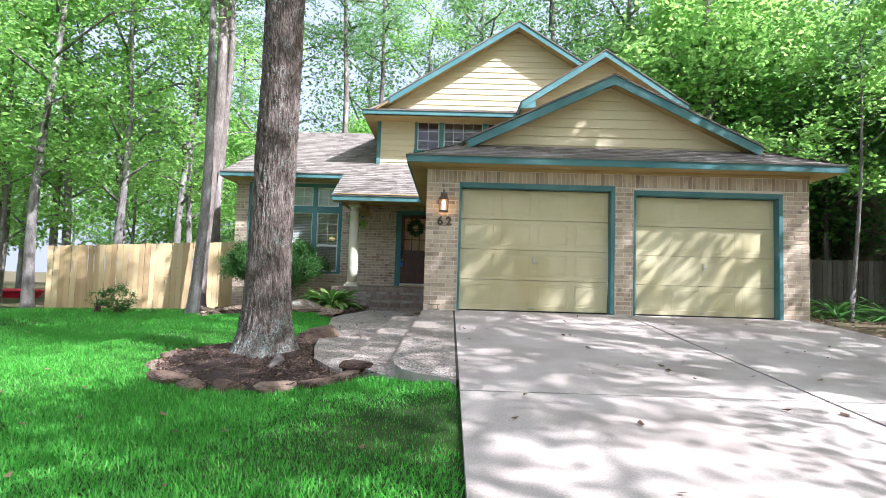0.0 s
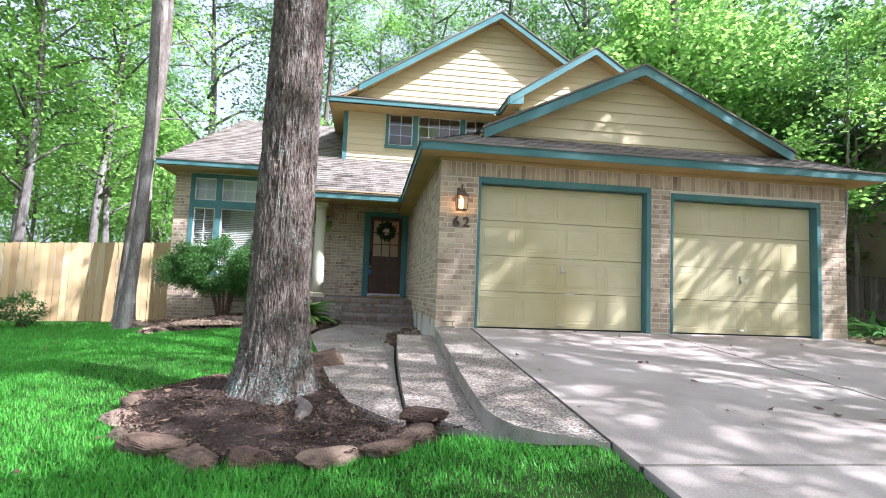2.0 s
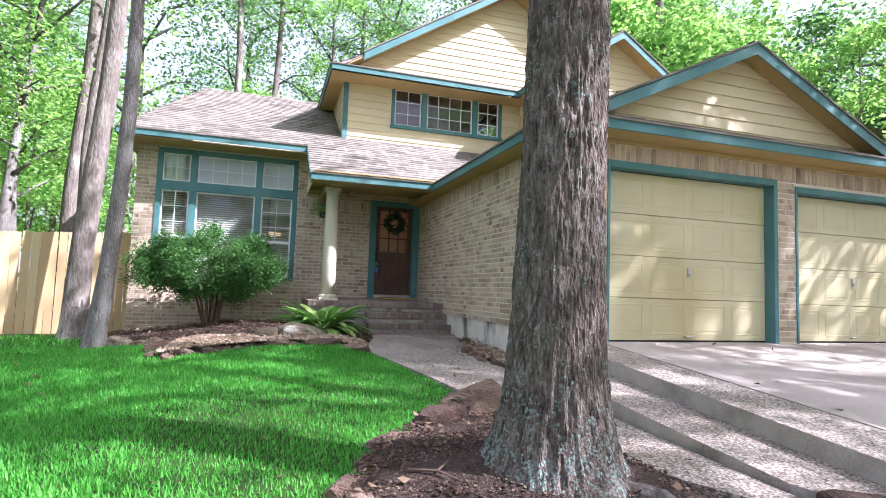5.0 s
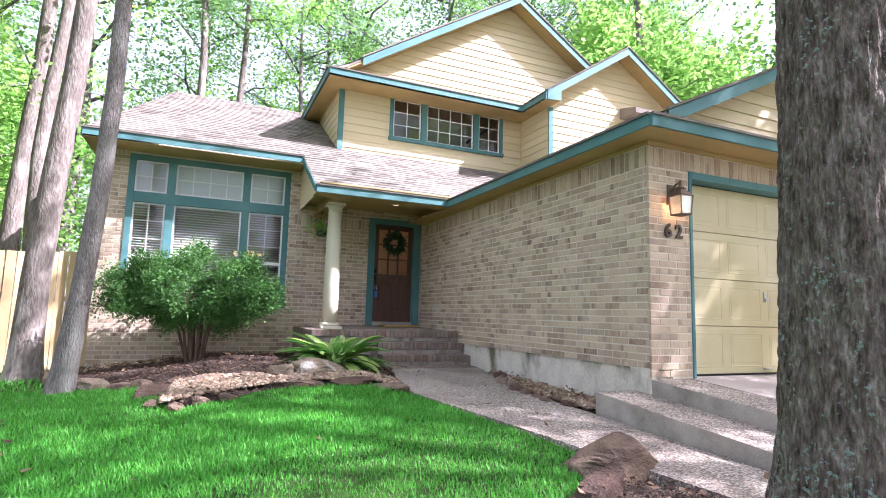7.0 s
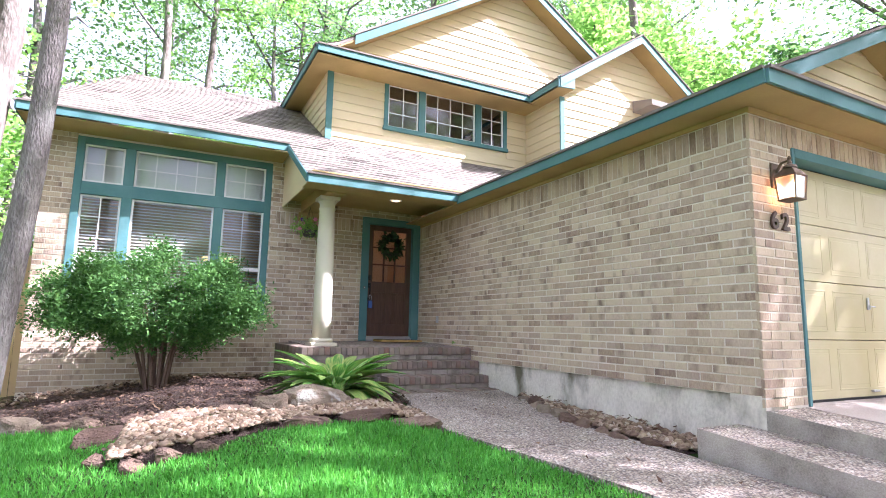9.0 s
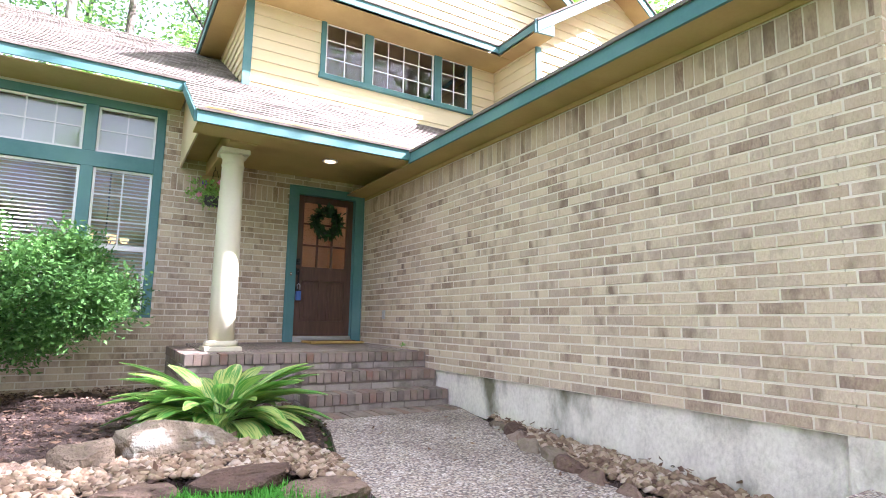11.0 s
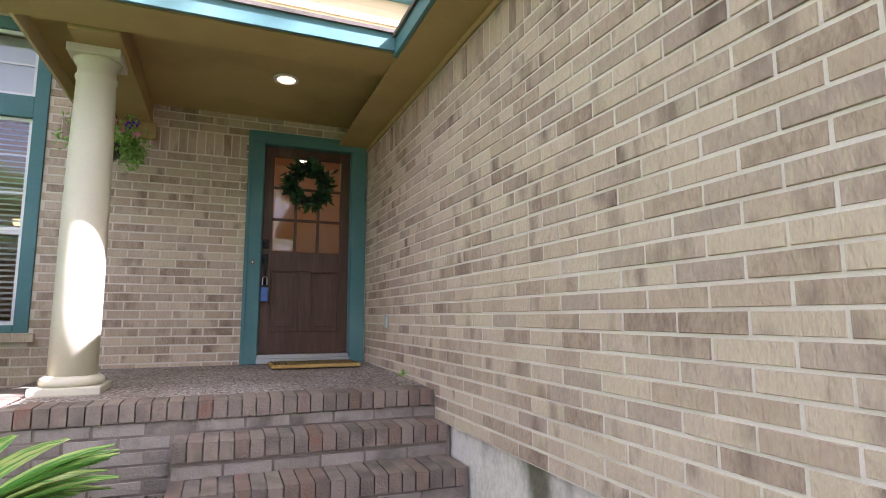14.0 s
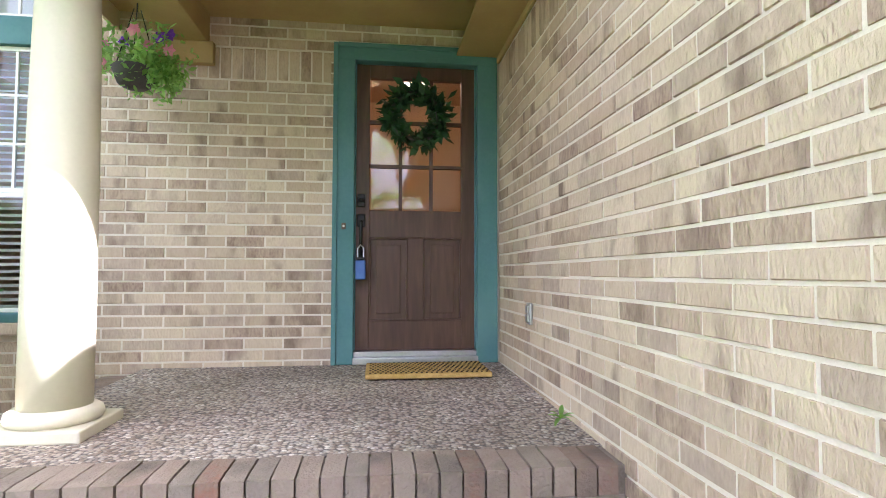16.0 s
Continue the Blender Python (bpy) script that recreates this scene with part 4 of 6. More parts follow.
for i in range(3):
    for j in range(3):
        bm = bmesh.new()
        wx, wz = (gl1 - gl0) / 3, (gz1 - gz0) / 3
        box(bm, gl0 + i * wx + 0.012, gl0 + (i + 1) * wx - 0.012, DY + 0.018, DY + 0.024, gz0 + j * wz + 0.0115, gz0 + (j + 1) * wz - 0.0115)
        part("pane", bm, GLASS, front_door).visible_shadow = False
# hardware
bm = bmesh.new()
hx = DX0 + 0.05
box(bm, hx - 0.028, hx + 0.028, DY - 0.012, DY - 0.001, 2.20, 2.29, 0.008)
lathe(bm, [(0.024, -0.01), (0.026, 0.006), (0.018, 0.012)], 16, (hx, DY - 0.02, 2.245))
part("deadbolt", bm, IRON, front_door, "black iron deadbolt")
bm = bmesh.new()
box(bm, hx - 0.028, hx + 0.028, DY - 0.012, DY - 0.001, 2.06, 2.15, 0.008)
tube(bm, [(hx, DY - 0.012, 2.10), (hx, DY - 0.055, 2.09), (hx, DY - 0.06, 2.0), (hx, DY - 0.05, 1.9), (hx, DY - 0.01, 1.87)], [0.010, 0.010, 0.012, 0.010, 0.010], 8)
box(bm, hx - 0.02, hx + 0.02, DY - 0.010, DY - 0.001, 1.84, 1.90, 0.006)
part("door_handle", bm, IRON, front_door, "black iron grip handle")
lockbox = thing("lockbox", (hx + 0.0, DY - 0.085, 1.72), "blue key lockbox hanging from the door handle", "lockbox")
bm = bmesh.new()
box(bm, -0.034, 0.034, -0.022, 0.022, -0.02, 0.11, 0.008)
part("body", bm, BLUE, lockbox)
bm = bmesh.new()
box(bm, -0.03, 0.03, -0.024, 0.02, 0.112, 0.13, 0.004)
part("cap", bm, IRON, lockbox, "black rubber cap")
bm = bmesh.new()
tube(bm, [(-0.02, 0, 0.125), (-0.02, 0.005, 0.19), (0, 0.01, 0.215), (0.02, 0.005, 0.19), (0.02, 0, 0.125)], [0.005] * 5, 8)
part("shackle", bm, STEEL, lockbox, "steel shackle")
bell = thing("doorbell", (-1.505, FY - 0.024, 2.06), "small brass doorbell button on the teal frame", "doorbell")
bm = bmesh.new()
box(bm, -0.014, 0.014, -0.008, 0.0, -0.022, 0.022, 0.004)
part("plate", bm, BRONZE, bell)
bm = bmesh.new()
bmesh.ops.create_uvsphere(bm, u_segments=10, v_segments=6, radius=0.008, matrix=pose(0, -0.008, 0))
part("button", bm, WHITE, bell, "pale button")

rng = np.random.default_rng(11)


def leaf_object(name, verts, material, parent, label=""):
    ob = new(name, quads_mesh(name, verts, material))
    ob.parent = parent
    if label:
        ob["label"] = label
    return ob


wreath = thing("wreath", (-1.02, DY - 0.055, 2.83), "dark green leafy wreath hanging on the front door", "wreath")
bm = bmesh.new()
ring = [(0.165 * math.cos(a), 0, 0.165 * math.sin(a)) for a in [2 * math.pi * k / 20 for k in range(21)]]
tube(bm, ring, [0.022] * 21, 8)
part("ring", bm, POT, wreath, "brown twig ring")
centres = np.array([(0.17 * math.cos(a), -0.01, 0.17 * math.sin(a)) for a in np.linspace(0, 2 * math.pi, 60)])
v = leaves(rng, centres, np.array((0.026, 0.018, 0.026)), 620, 0.095, 0.042, 1.0)
v[:, :, 1] = np.minimum(v[:, :, 1], 0.045)
leaf_object("foliage", v, LEAF_DARK, wreath)

mat_ob = thing("doormat", (-0.97, 15.56, 1.128), "golden coir doormat with rows of black loops", "doormat")
bm = bmesh.new()
box(bm, -0.375, 0.375, -0.27, 0.15, 0, 0.03, 0.008)
part("mat_body", bm, COIR, mat_ob)
bm = bmesh.new()
for r in range(9):
    for k in range(24):
        x = -0.345 + k * 0.03 + (r % 2) * 0.015
        box(bm, x - 0.006, x + 0.006, -0.25 + r * 0.045, -0.235 + r * 0.045, 0.029, 0.034)
tagged(part("pattern", bm, COIR_DARK, mat_ob, "black loop pattern"), kind="stuff")
outlet = thing("outlet_box", (SX - 0.001, 15.04, 1.52), "grey metal outdoor outlet cover on the brick", "outlet")
bm = bmesh.new()
box(bm, -0.018, 0, -0.035, 0.035, -0.06, 0.06, 0.006)
part("plate", bm, STEEL, outlet)
bm = bmesh.new()
box(bm, -0.028, -0.0185, -0.022, 0.022, -0.045, -0.004, 0.004)
box(bm, -0.028, -0.0185, -0.022, 0.022, 0.004, 0.045, 0.004)
part("flap", bm, STEEL, outlet)

# ---- column ----
column = setting(new("column"), "round ivory porch column on a square plinth", "column")
column.matrix_world = pose(-2.575, 14.50, 1.095)
bm = bmesh.new()
box(bm, -0.185, 0.185, -0.185, 0.185, 0, 0.05, 0.008)
part("plinth", bm, IVORY, column)
bm = bmesh.new()
lathe(bm, [(0.165, 0.051), (0.175, 0.07), (0.168, 0.095), (0.145, 0.11)], 40)
part("base_ring", bm, IVORY, column, smooth=True)
bm = bmesh.new()
lathe(bm, [(0.132, 0.1), (0.132, 0.5), (0.13, 1.0), (0.124, 1.5), (0.113, 1.98), (0.121, 1.99), (0.121, 2.01), (0.112, 2.02), (0.112, 2.07), (0.13, 2.1), (0.138, 2.12)], 48)
part("shaft", bm, IVORY, column, smooth=True)
bm = bmesh.new()
box(bm, -0.15, 0.15, -0.15, 0.15, 2.12, 2.174, 0.006)
part("capital", bm, IVORY, column)

# ---- windows ----
def sash(base, x0, x1, z0, z1, y, cols, rows):
    """A white sash with glazing bars and panes, in the window base."""
    bm = bmesh.new()
    w = 0.028
    box(bm, x0, x0 + w, y, y + 0.035, z0, z1)
    box(bm, x1 - w, x1, y, y + 0.035, z0, z1)
    box(bm, x0 + w, x1 - w, y, y + 0.035, z0, z0 + w)
    box(bm, x0 + w, x1 - w, y, y + 0.035, z1 - w, z1)
    s = part("sash", bm, WHITE, base)
    bm = bmesh.new()
    for k in range(1, cols):
        x = x0 + (x1 - x0) * k / cols
        box(bm, x - 0.008, x + 0.008, y + 0.008, y + 0.027, z0 + w, z1 - w)
    for k in range(1, rows):
        z = z0 + (z1 - z0) * k / rows
        box(bm, x0 + w, x1 - w, y + 0.007, y + 0.028, z - 0.008, z + 0.008)
    if cols > 1 or rows > 1:
        part("glazing_bar", bm, WHITE, s)
    else:
        bm.free()
    bm = bmesh.new()
    box(bm, x0 + w * 0.5, x1 - w * 0.5, y + 0.015, y + 0.020, z0 + w * 0.5, z1 - w * 0.5)
    part("pane", bm, GLASS, s).visible_shadow = False


def blinds(base, x0, x1, z0, z1, y, pitch=0.046, tilt=32):
    bm = bmesh.new()
    c, s = math.cos(radians(tilt)) * 0.017, math.sin(radians(tilt)) * 0.017
    prism(bm, [(x0, y - c, -s), (x0, y + c, s), (x0, y + c, s + 0.0025), (x0, y - c, -s + 0.0025)], (x1 - x0, 0, 0))
    first = link("slat", bm, BLIND)
    first.parent = base
    first.location = (0, 0, z0)
    z = z0 + pitch
    while z < z1:
        o = first.copy()
        scene.collection.objects.link(o)
        o.location = (0, 0, z)
        z += pitch


window = setting(new("window_1"), "large teal-framed front window with white blinds", "window")
wx0, wx1, wz0, wz1 = WINDOW
bm = bmesh.new()
yf = FY - 0.02
def bar(a, b, c, d):
    box(bm, a, b, yf, FY + 0.10, c, d, 0.005)
bar(wx0, wx0 + 0.10, wz0, wz1)
bar(wx1 - 0.10, wx1, wz0, wz1)
bar(wx0 + 0.1005, wx1 - 0.1005, wz1 - 0.10, wz1)
bar(wx0 + 0.1005, wx1 - 0.1005, 3.20, 3.385)
bar(wx0 + 0.1005, wx1 - 0.1005, wz0, wz0 + 0.06)
for a, b in ((-5.315, -5.18), (-4.04, -3.91)):
    bar(a, b, wz0 + 0.061, 3.1995)
    bar(a, b, 3.3855, wz1 - 0.101)
part("window_frame", bm, TEAL, window, "teal painted window frame")
bm = bmesh.new()
box(bm, wx0 - 0.05, wx1 + 0.05, FY - 0.05, FY + 0.02, wz0 - 0.075, wz0 - 0.002, 0.006)
part("window_sill", bm, BRICK, window, "brick window sill")
cells = ((wx0 + 0.1, -5.315), (-5.18, -4.04), (-3.91, wx1 - 0.1))
for n, (a, b) in enumerate(cells):
    sash(window, a + 0.002, b - 0.002, 3.387, wz1 - 0.102, FY + 0.02, (2, 4, 2)[n], 2)
    if n == 1:
        sash(window, a + 0.002, b - 0.002, wz0 + 0.062, 3.198, FY + 0.02, 1, 1)
    else:
        sash(window, a + 0.002, b - 0.002, 2.252, 3.198, FY + 0.02, 2, 3)
        sash(window, a + 0.002, b - 0.002, wz0 + 0.062, 2.25, FY + 0.02, 1, 1)
    blinds(window, a + 0.01, b - 0.01, wz0 + 0.09, 3.18, FY + 0.15)
    bm = bmesh.new()
    box(bm, a + 0.01, b - 0.01, FY + 0.14, FY + 0.145, 3.39, wz1 - 0.11)
    part("shade", bm, BLIND, window, "pale closed shade behind the transom")

upper = setting(new("window_2"), "upper triple window with teal frame and white bars", "window")
ux0, ux1, uz0, uz1 = UWIN
bm = bmesh.new()
yf = UY - 0.04
box(bm, ux0, ux0 + 0.08, yf, UY + 0.1, uz0, uz1, 0.005)
box(bm, ux1 - 0.08, ux1, yf, UY + 0.1, uz0, uz1, 0.005)
box(bm, ux0 + 0.0805, ux1 - 0.0805, yf, UY + 0.1, uz1 - 0.07, uz1, 0.005)
for a, b in ((-0.42, -0.28), (0.88, 1.02)):
    box(bm, a, b, yf, UY + 0.1, uz0 + 0.06, uz1 - 0.0705, 0.005)
part("window_frame", bm, TEAL, upper, "teal painted window frame")
bm = bmesh.new()
box(bm, ux0 - 0.02, ux1 + 0.02, UY - 0.06, UY + 0.1, uz0 - 0.02, uz0 + 0.059, 0.005)
part("window_sill", bm, TEAL, upper, "teal painted sill")
for n, (a, b) in enumerate(((ux0 + 0.08, -0.42), (-0.28, 0.88), (1.02, ux1 - 0.08))):
    sash(upper, a + 0.002, b - 0.002, uz0 + 0.06, uz1 - 0.072, UY + 0.0, (2, 4, 2)[n], 3)

# rooms behind the glass
bm = bmesh.new()
box(bm, -6.0, -1.66, 20.0, 20.1, 0.6, 4.2)
box(bm, -6.02, -5.98, 16.1, 20.0, 0.6, 4.2)
box(bm, -1.68, -1.64, 16.1, 20.0, 0.6, 3.6)
box(bm, SX - 0.6, SX + 0.2, 18.0, 18.1, 1.1, 3.6)
box(bm, -1.63, -1.1, 18.0, 18.1, 1.1, 3.6)
box(bm, -1.1, SX - 0.6, 18.0, 18.1, 1.1, 3.6)
box(bm, SX + 0.2, SX + 0.25, 16.1, 18.0, 1.1, 3.6)
setting(link("wall_inside", bm, INTERIOR), "warm tan interior walls", "wall")
bm = bmesh.new()
box(bm, -6.0, SX + 0.3, 16.09, 20.0, 1.0, 1.12)
setting(link("floor_inside", bm, INTERIOR_FLOOR), "dark wooden interior floor", "floor")
bm = bmesh.new()
box(bm, -6.0, SX + 0.3, 16.09, 20.1, 4.2, 4.25)
box(bm, -1.63, SX + 0.3, 16.09, 18.1, 3.6, 3.65)
box(bm, -2.0, 2.1, 16.4, 19.5, 6.2, 6.25)
box(bm, -2.0, 2.1, 19.5, 19.6, 4.4, 6.2)
setting(link("ceiling_inside", bm, INTERIOR), "plain interior ceilings and upstairs wall", "ceiling")
chandelier = thing("chandelier", (-3.75, 18.2, 2.55), "lit chandelier with warm glass shades above the dining room", "chandelier")
bm = bmesh.new()
tube(bm, [(0, 0, 1.6), (0, 0, 0.1)], [0.012, 0.012], 8)
lathe(bm, [(0.02, -0.1), (0.05, 0.0), (0.03, 0.1), (0.015, 0.15)], 16)
part("stem", bm, BRONZE, chandelier)
for k in range(5):
    a = 2 * math.pi * k / 5
    bm = bmesh.new()
    tube(bm, [(0.03 * math.cos(a), 0.03 * math.sin(a), 0), (0.16 * math.cos(a), 0.16 * math.sin(a), -0.06), (0.26 * math.cos(a), 0.26 * math.sin(a), 0.03)], [0.008] * 3, 6)
    arm = part("arm", bm, BRONZE, chandelier)
    bm = bmesh.new()
    lathe(bm, [(0.03, 0.03), (0.06, 0.07), (0.068, 0.12)], 14, (0.26 * math.cos(a), 0.26 * math.sin(a), 0))
    part("shade", bm, BULB, arm, "glowing warm glass shade")
# unseen lamp added above the doorway to warm what shows through the panes
hall = new("hall_fill_light", bpy.data.lights.new("hall_fill_light", "POINT"))
hall.location, hall.data.energy, hall.data.color, hall.data.shadow_soft_size = (-1.0, 16.5, 3.4), 1.2, (1.0, 0.72, 0.42), 0.15
bm = bmesh.new()
lathe(bm, [(0.14, 0.0), (0.15, 0.03), (0.1, 0.06)], 20, (-1.0, 16.5, 3.535))
tagged(link("hall_fill_lamp", bm, BULB), "round unseen lamp added to warm the hall", "lamp")

# ---- lantern, numerals, porch light ----
lantern = thing("wall_lantern", (-0.13, GY, 2.62), "lit bronze coach lantern on the brick corner", "wall lamp")
bm = bmesh.new()
box(bm, -0.055, 0.055, -0.022, 0.0, -0.02, 0.20, 0.008)
part("backplate", bm, BRONZE, lantern)
bm = bmesh.new()
tube(bm, [(0, -0.02, 0.12), (0, -0.07, 0.19), (0, -0.13, 0.20), (0, -0.135, 0.16)], [0.014, 0.012, 0.012, 0.014], 8)
part("arm", bm, BRONZE, lantern)
bm = bmesh.new()
bmesh.ops.create_cone(bm, cap_ends=True, segments=4, radius1=0.125, radius2=0.05, depth=0.07, matrix=pose(0, -0.135, 0.095, 0, 0, 45))
lathe(bm, [(0.055, 0.13), (0.05, 0.15), (0.02, 0.165), (0.012, 0.2), (0.018, 0.215), (0.004, 0.235)], 12, (0, -0.135, 0))
part("cap", bm, BRONZE, lantern, "domed bronze cap")
bm = bmesh.new()
for sx in (-1, 1):
    for sy in (-1, 1):
        tube(bm, [(sx * 0.083, -0.135 + sy * 0.083, 0.06), (sx * 0.068, -0.135 + sy * 0.068, -0.13)], [0.007, 0.007], 6)
box(bm, -0.076, 0.076, -0.211, -0.059, -0.145, -0.13, 0.004)
box(bm, -0.088, 0.088, -0.223, -0.047, 0.05, 0.06, 0.003)
part("cage", bm, BRONZE, lantern)
for k in range(4):
    bm = bmesh.new()
    m = pose(0, -0.135, 0, 0, 0, 90 * k)
    vs = [bm.verts.new(m @ Vector(p)) for p in ((-0.076, 0.079, 0.05), (0.076, 0.079, 0.05), (0.064, 0.066, -0.13), (-0.064, 0.066, -0.13))]
    bm.faces.new(vs)
    part("pane", bm, FROSTED, lantern, "clear bevelled glass").visible_shadow = False
bm = bmesh.new()
lathe(bm, [(0.014, -0.12), (0.014, -0.05), (0.026, -0.03), (0.03, 0.0), (0.012, 0.035)], 14, (0, -0.135, 0))
part("bulb", bm, LIT, lantern, "glowing warm bulb", smooth=True)


def numeral(text, x, z):
    cu = bpy.data.curves.new("numeral", "FONT")
    cu.body, cu.size, cu.extrude, cu.bevel_depth, cu.offset = text, 0.2, 0.009, 0.002, 0.004
    ob = new("house_numeral", cu)
    dg = bpy.context.evaluated_depsgraph_get()
    me = bpy.data.meshes.new_from_object(ob.evaluated_get(dg))
    bpy.data.objects.remove(ob)
    me.materials.clear()
    me.materials.append(NUMBER)
    o = new("house_numeral", me)
    o.matrix_world = pose(x, GY - 0.012, z, 90)
    return tagged(o, f"dark bronze house numeral {'six' if text == '6' else 'two'} on the brick", "house number", "house number")


numeral("6", -0.235, 2.26)
numeral("2", -0.085, 2.26)
can = thing("recessed_light", (-1.35, 14.84, 3.46), "lit round recessed light in the porch ceiling", "ceiling light")
bm = bmesh.new()
lathe(bm, [(0.10, -0.004), (0.10, -0.014), (0.075, -0.016)], 28)
part("rim", bm, WHITE, can, "white rim")
bm = bmesh.new()
lathe(bm, [(0.072, -0.016), (0.06, -0.024), (0.02, -0.03)], 24)
part("bulb", bm, CAN_LIT, can, "glowing bulb")

# ---- hanging basket ----
basket = thing("hanging_basket", (-2.64, 15.30, 2.78), "hanging pot of green trailing foliage with pink and purple flowers", "hanging plant")
bm = bmesh.new()
lathe(bm, [(0.06, 0.0), (0.09, 0.02), (0.12, 0.10), (0.125, 0.11), (0.11, 0.112)], 20)
part("pot", bm, POT, basket, smooth=True)
bm = bmesh.new()
for k in range(3):
    a = 2.1 * k
    tube(bm, [(0.115 * math.cos(a), 0.115 * math.sin(a), 0.11), (0.02 * math.cos(a), 0.02 * math.sin(a), 0.45)], [0.003, 0.003], 5)
tube(bm, [(0, 0, 0.44), (0, 0, 0.57)], [0.004, 0.004], 5)
part("hanger", bm, IRON, basket, "dark wire hanger")
cc = rng.normal(0, 1, (60, 3)) * np.array((0.11, 0.11, 0.06)) + np.array((0, 0, 0.17))
cc2 = rng.normal(0, 1, (20, 3)) * np.array((0.05, 0.05, 0.06)) + np.array((0.17, -0.05, 0.06))
leaf_object("foliage", leaves(rng, np.concatenate([cc, cc2]), 0.03, 1500, 0.05, 0.022, 1.0), LEAF_BRIGHT, basket)
for nm, mt, pts in (("pink_flower", PINK, [(-0.13, -0.1, 0.2), (-0.16, -0.05, 0.12), (0.05, -0.16, 0.27), (0.1, -0.1, 0.21), (0.2, -0.08, 0.2)]), ("purple_flower", PURPLE, [(-0.1, 0.08, 0.3), (0.16, -0.1, 0.26), (0.19, -0.05, 0.3)])):
    for p in pts:
        q = []
        for k in range(6):
            a = k * math.pi / 3
            d, e = np.array((math.cos(a), 0.25, math.sin(a))), np.array((-math.sin(a), 0, math.cos(a)))
            p0 = np.array(p)
            q.append([p0, p0 + 0.025 * d + 0.014 * e, p0 + 0.04 * d, p0 + 0.025 * d - 0.014 * e])
        leaf_object(nm, q, mt, basket)


# ---- rocks ----
def rock_mesh(seed, size, material, rough=0.28, square=0.6):
    bm = bmesh.new()
    bmesh.ops.create_icosphere(bm, subdivisions=4, radius=0.5)
    off = Vector((seed * 7.3, seed * 3.1, seed))
    for v in bm.verts:
        d = v.co.normalized()
        c = Vector([math.copysign(abs(a) ** square, a) for a in d])
        n = noise.noise(d * 1.3 + off) * rough + noise.noise(d * 4 + off) * rough * 0.3 + noise.noise(d * 11 + off) * rough * 0.1
        v.co = c * (0.42 + 0.3 * n)
    r = random.Random(seed * 13 + 1)
    for _ in range(9):
        w = Vector((r.gauss(0, 1), r.gauss(0, 1), r.gauss(0, 0.8))).normalized()
        k = r.uniform(0.26, 0.37)
        for v in bm.verts:
            d = v.co.dot(w)
            if d > k:
                v.co -= w * (d - k) * 0.8
    for v in bm.verts:
        v.co += v.co.normalized() * (noise.noise(v.co * 6 + off) * 0.035 + noise.noise(v.co * 14 + off) * 0.022 + noise.noise(Vector((v.co.x * 3, v.co.y * 3, v.co.z * 30)) + off) * 0.014 + noise.noise(v.co * 34 + off) * 0.008)
        v.co.x, v.co.y, v.co.z = v.co.x * size[0] * 1.25, v.co.y * size[1] * 1.25, max(v.co.z, -0.3) * size[2] * 1.25
    bmesh.ops.recalc_face_normals(bm, faces=bm.faces)
    me = bpy.data.meshes.new("rock")
    bm.to_mesh(me)
    bm.free()
    me.materials.append(material)
    return me


def rock(me, x, y, z, turn, label, group="", s=1.0, tip=0):
    ob = new("rock", me)
    ob.matrix_world = pose(x, y, z, tip, tip * 0.5, turn) @ Matrix.Scale(s, 4)
    return tagged(ob, label, "rock", group)


boulder = rock_mesh(17, (0.80, 0.56, 0.46), ROCK, 0.12, 0.4)
rock(boulder, -1.92, 8.12, 0.36, 10, "large blocky brown sandstone boulder beside the walk", s=0.95)
rock(rock_mesh(5, (0.46, 0.34, 0.34), ROCK), -2.4, 7.74, 0.30, 40, "rounded reddish rock leaning on the boulder")
rock(rock_mesh(6, (0.78, 0.44, 0.46), PALE_ROCK, 0.2, 0.45), -3.15, 12.25, 0.56, 12, "large pale mossy rock before the striped plant")
rock(rock_mesh(7, (0.42, 0.34, 0.38), PALE_ROCK, 0.22, 0.45), -3.68, 12.0, 0.53, 60, "rough pale rock in the stone edging")
rock(rock_mesh(8, (0.12, 0.09, 0.09), PALE_ROCK), 6.22, 9.05, 0.80, 20, "small white stone at the garage corner")
flat = [rock_mesh(20 + k, (0.56, 0.36, 0.2), ROCK, 0.2, 0.45) for k in range(4)]
slabs = [rock_mesh(50 + k, (0.42, 0.27, 0.15), ROCK, 0.2, 0.45) for k in range(5)]
edge = [rock_mesh(30 + k, (0.42, 0.28, 0.24), PALE_ROCK if k == 2 else ROCK, 0.24) for k in range(4)]


def rock_line(points, step, meshes, group, label, seed, s=1.0):
    rng = random.Random(seed)
    pts = [Vector((*p, 0)) for p in points]
    done, d = 0, 0.0
    for a, b in zip(pts, pts[1:]):
        length = (b - a).length
        while d < length:
            p = a + (b - a) * (d / length)
            turn = math.degrees(math.atan2(b.y - a.y, b.x - a.x)) + rng.uniform(-22, 22)
            z = float(ground_height(np.float64(p.x), np.float64(p.y)))
            rock(rng.choice(meshes), p.x + rng.uniform(-0.04, 0.04), p.y + rng.uniform(-0.04, 0.04), z + rng.uniform(0.0, 0.03), turn, label, group, s * rng.uniform(0.75, 1.15), rng.uniform(-13, 13))
            d += step * rng.uniform(0.8, 1.2)
        d -= length


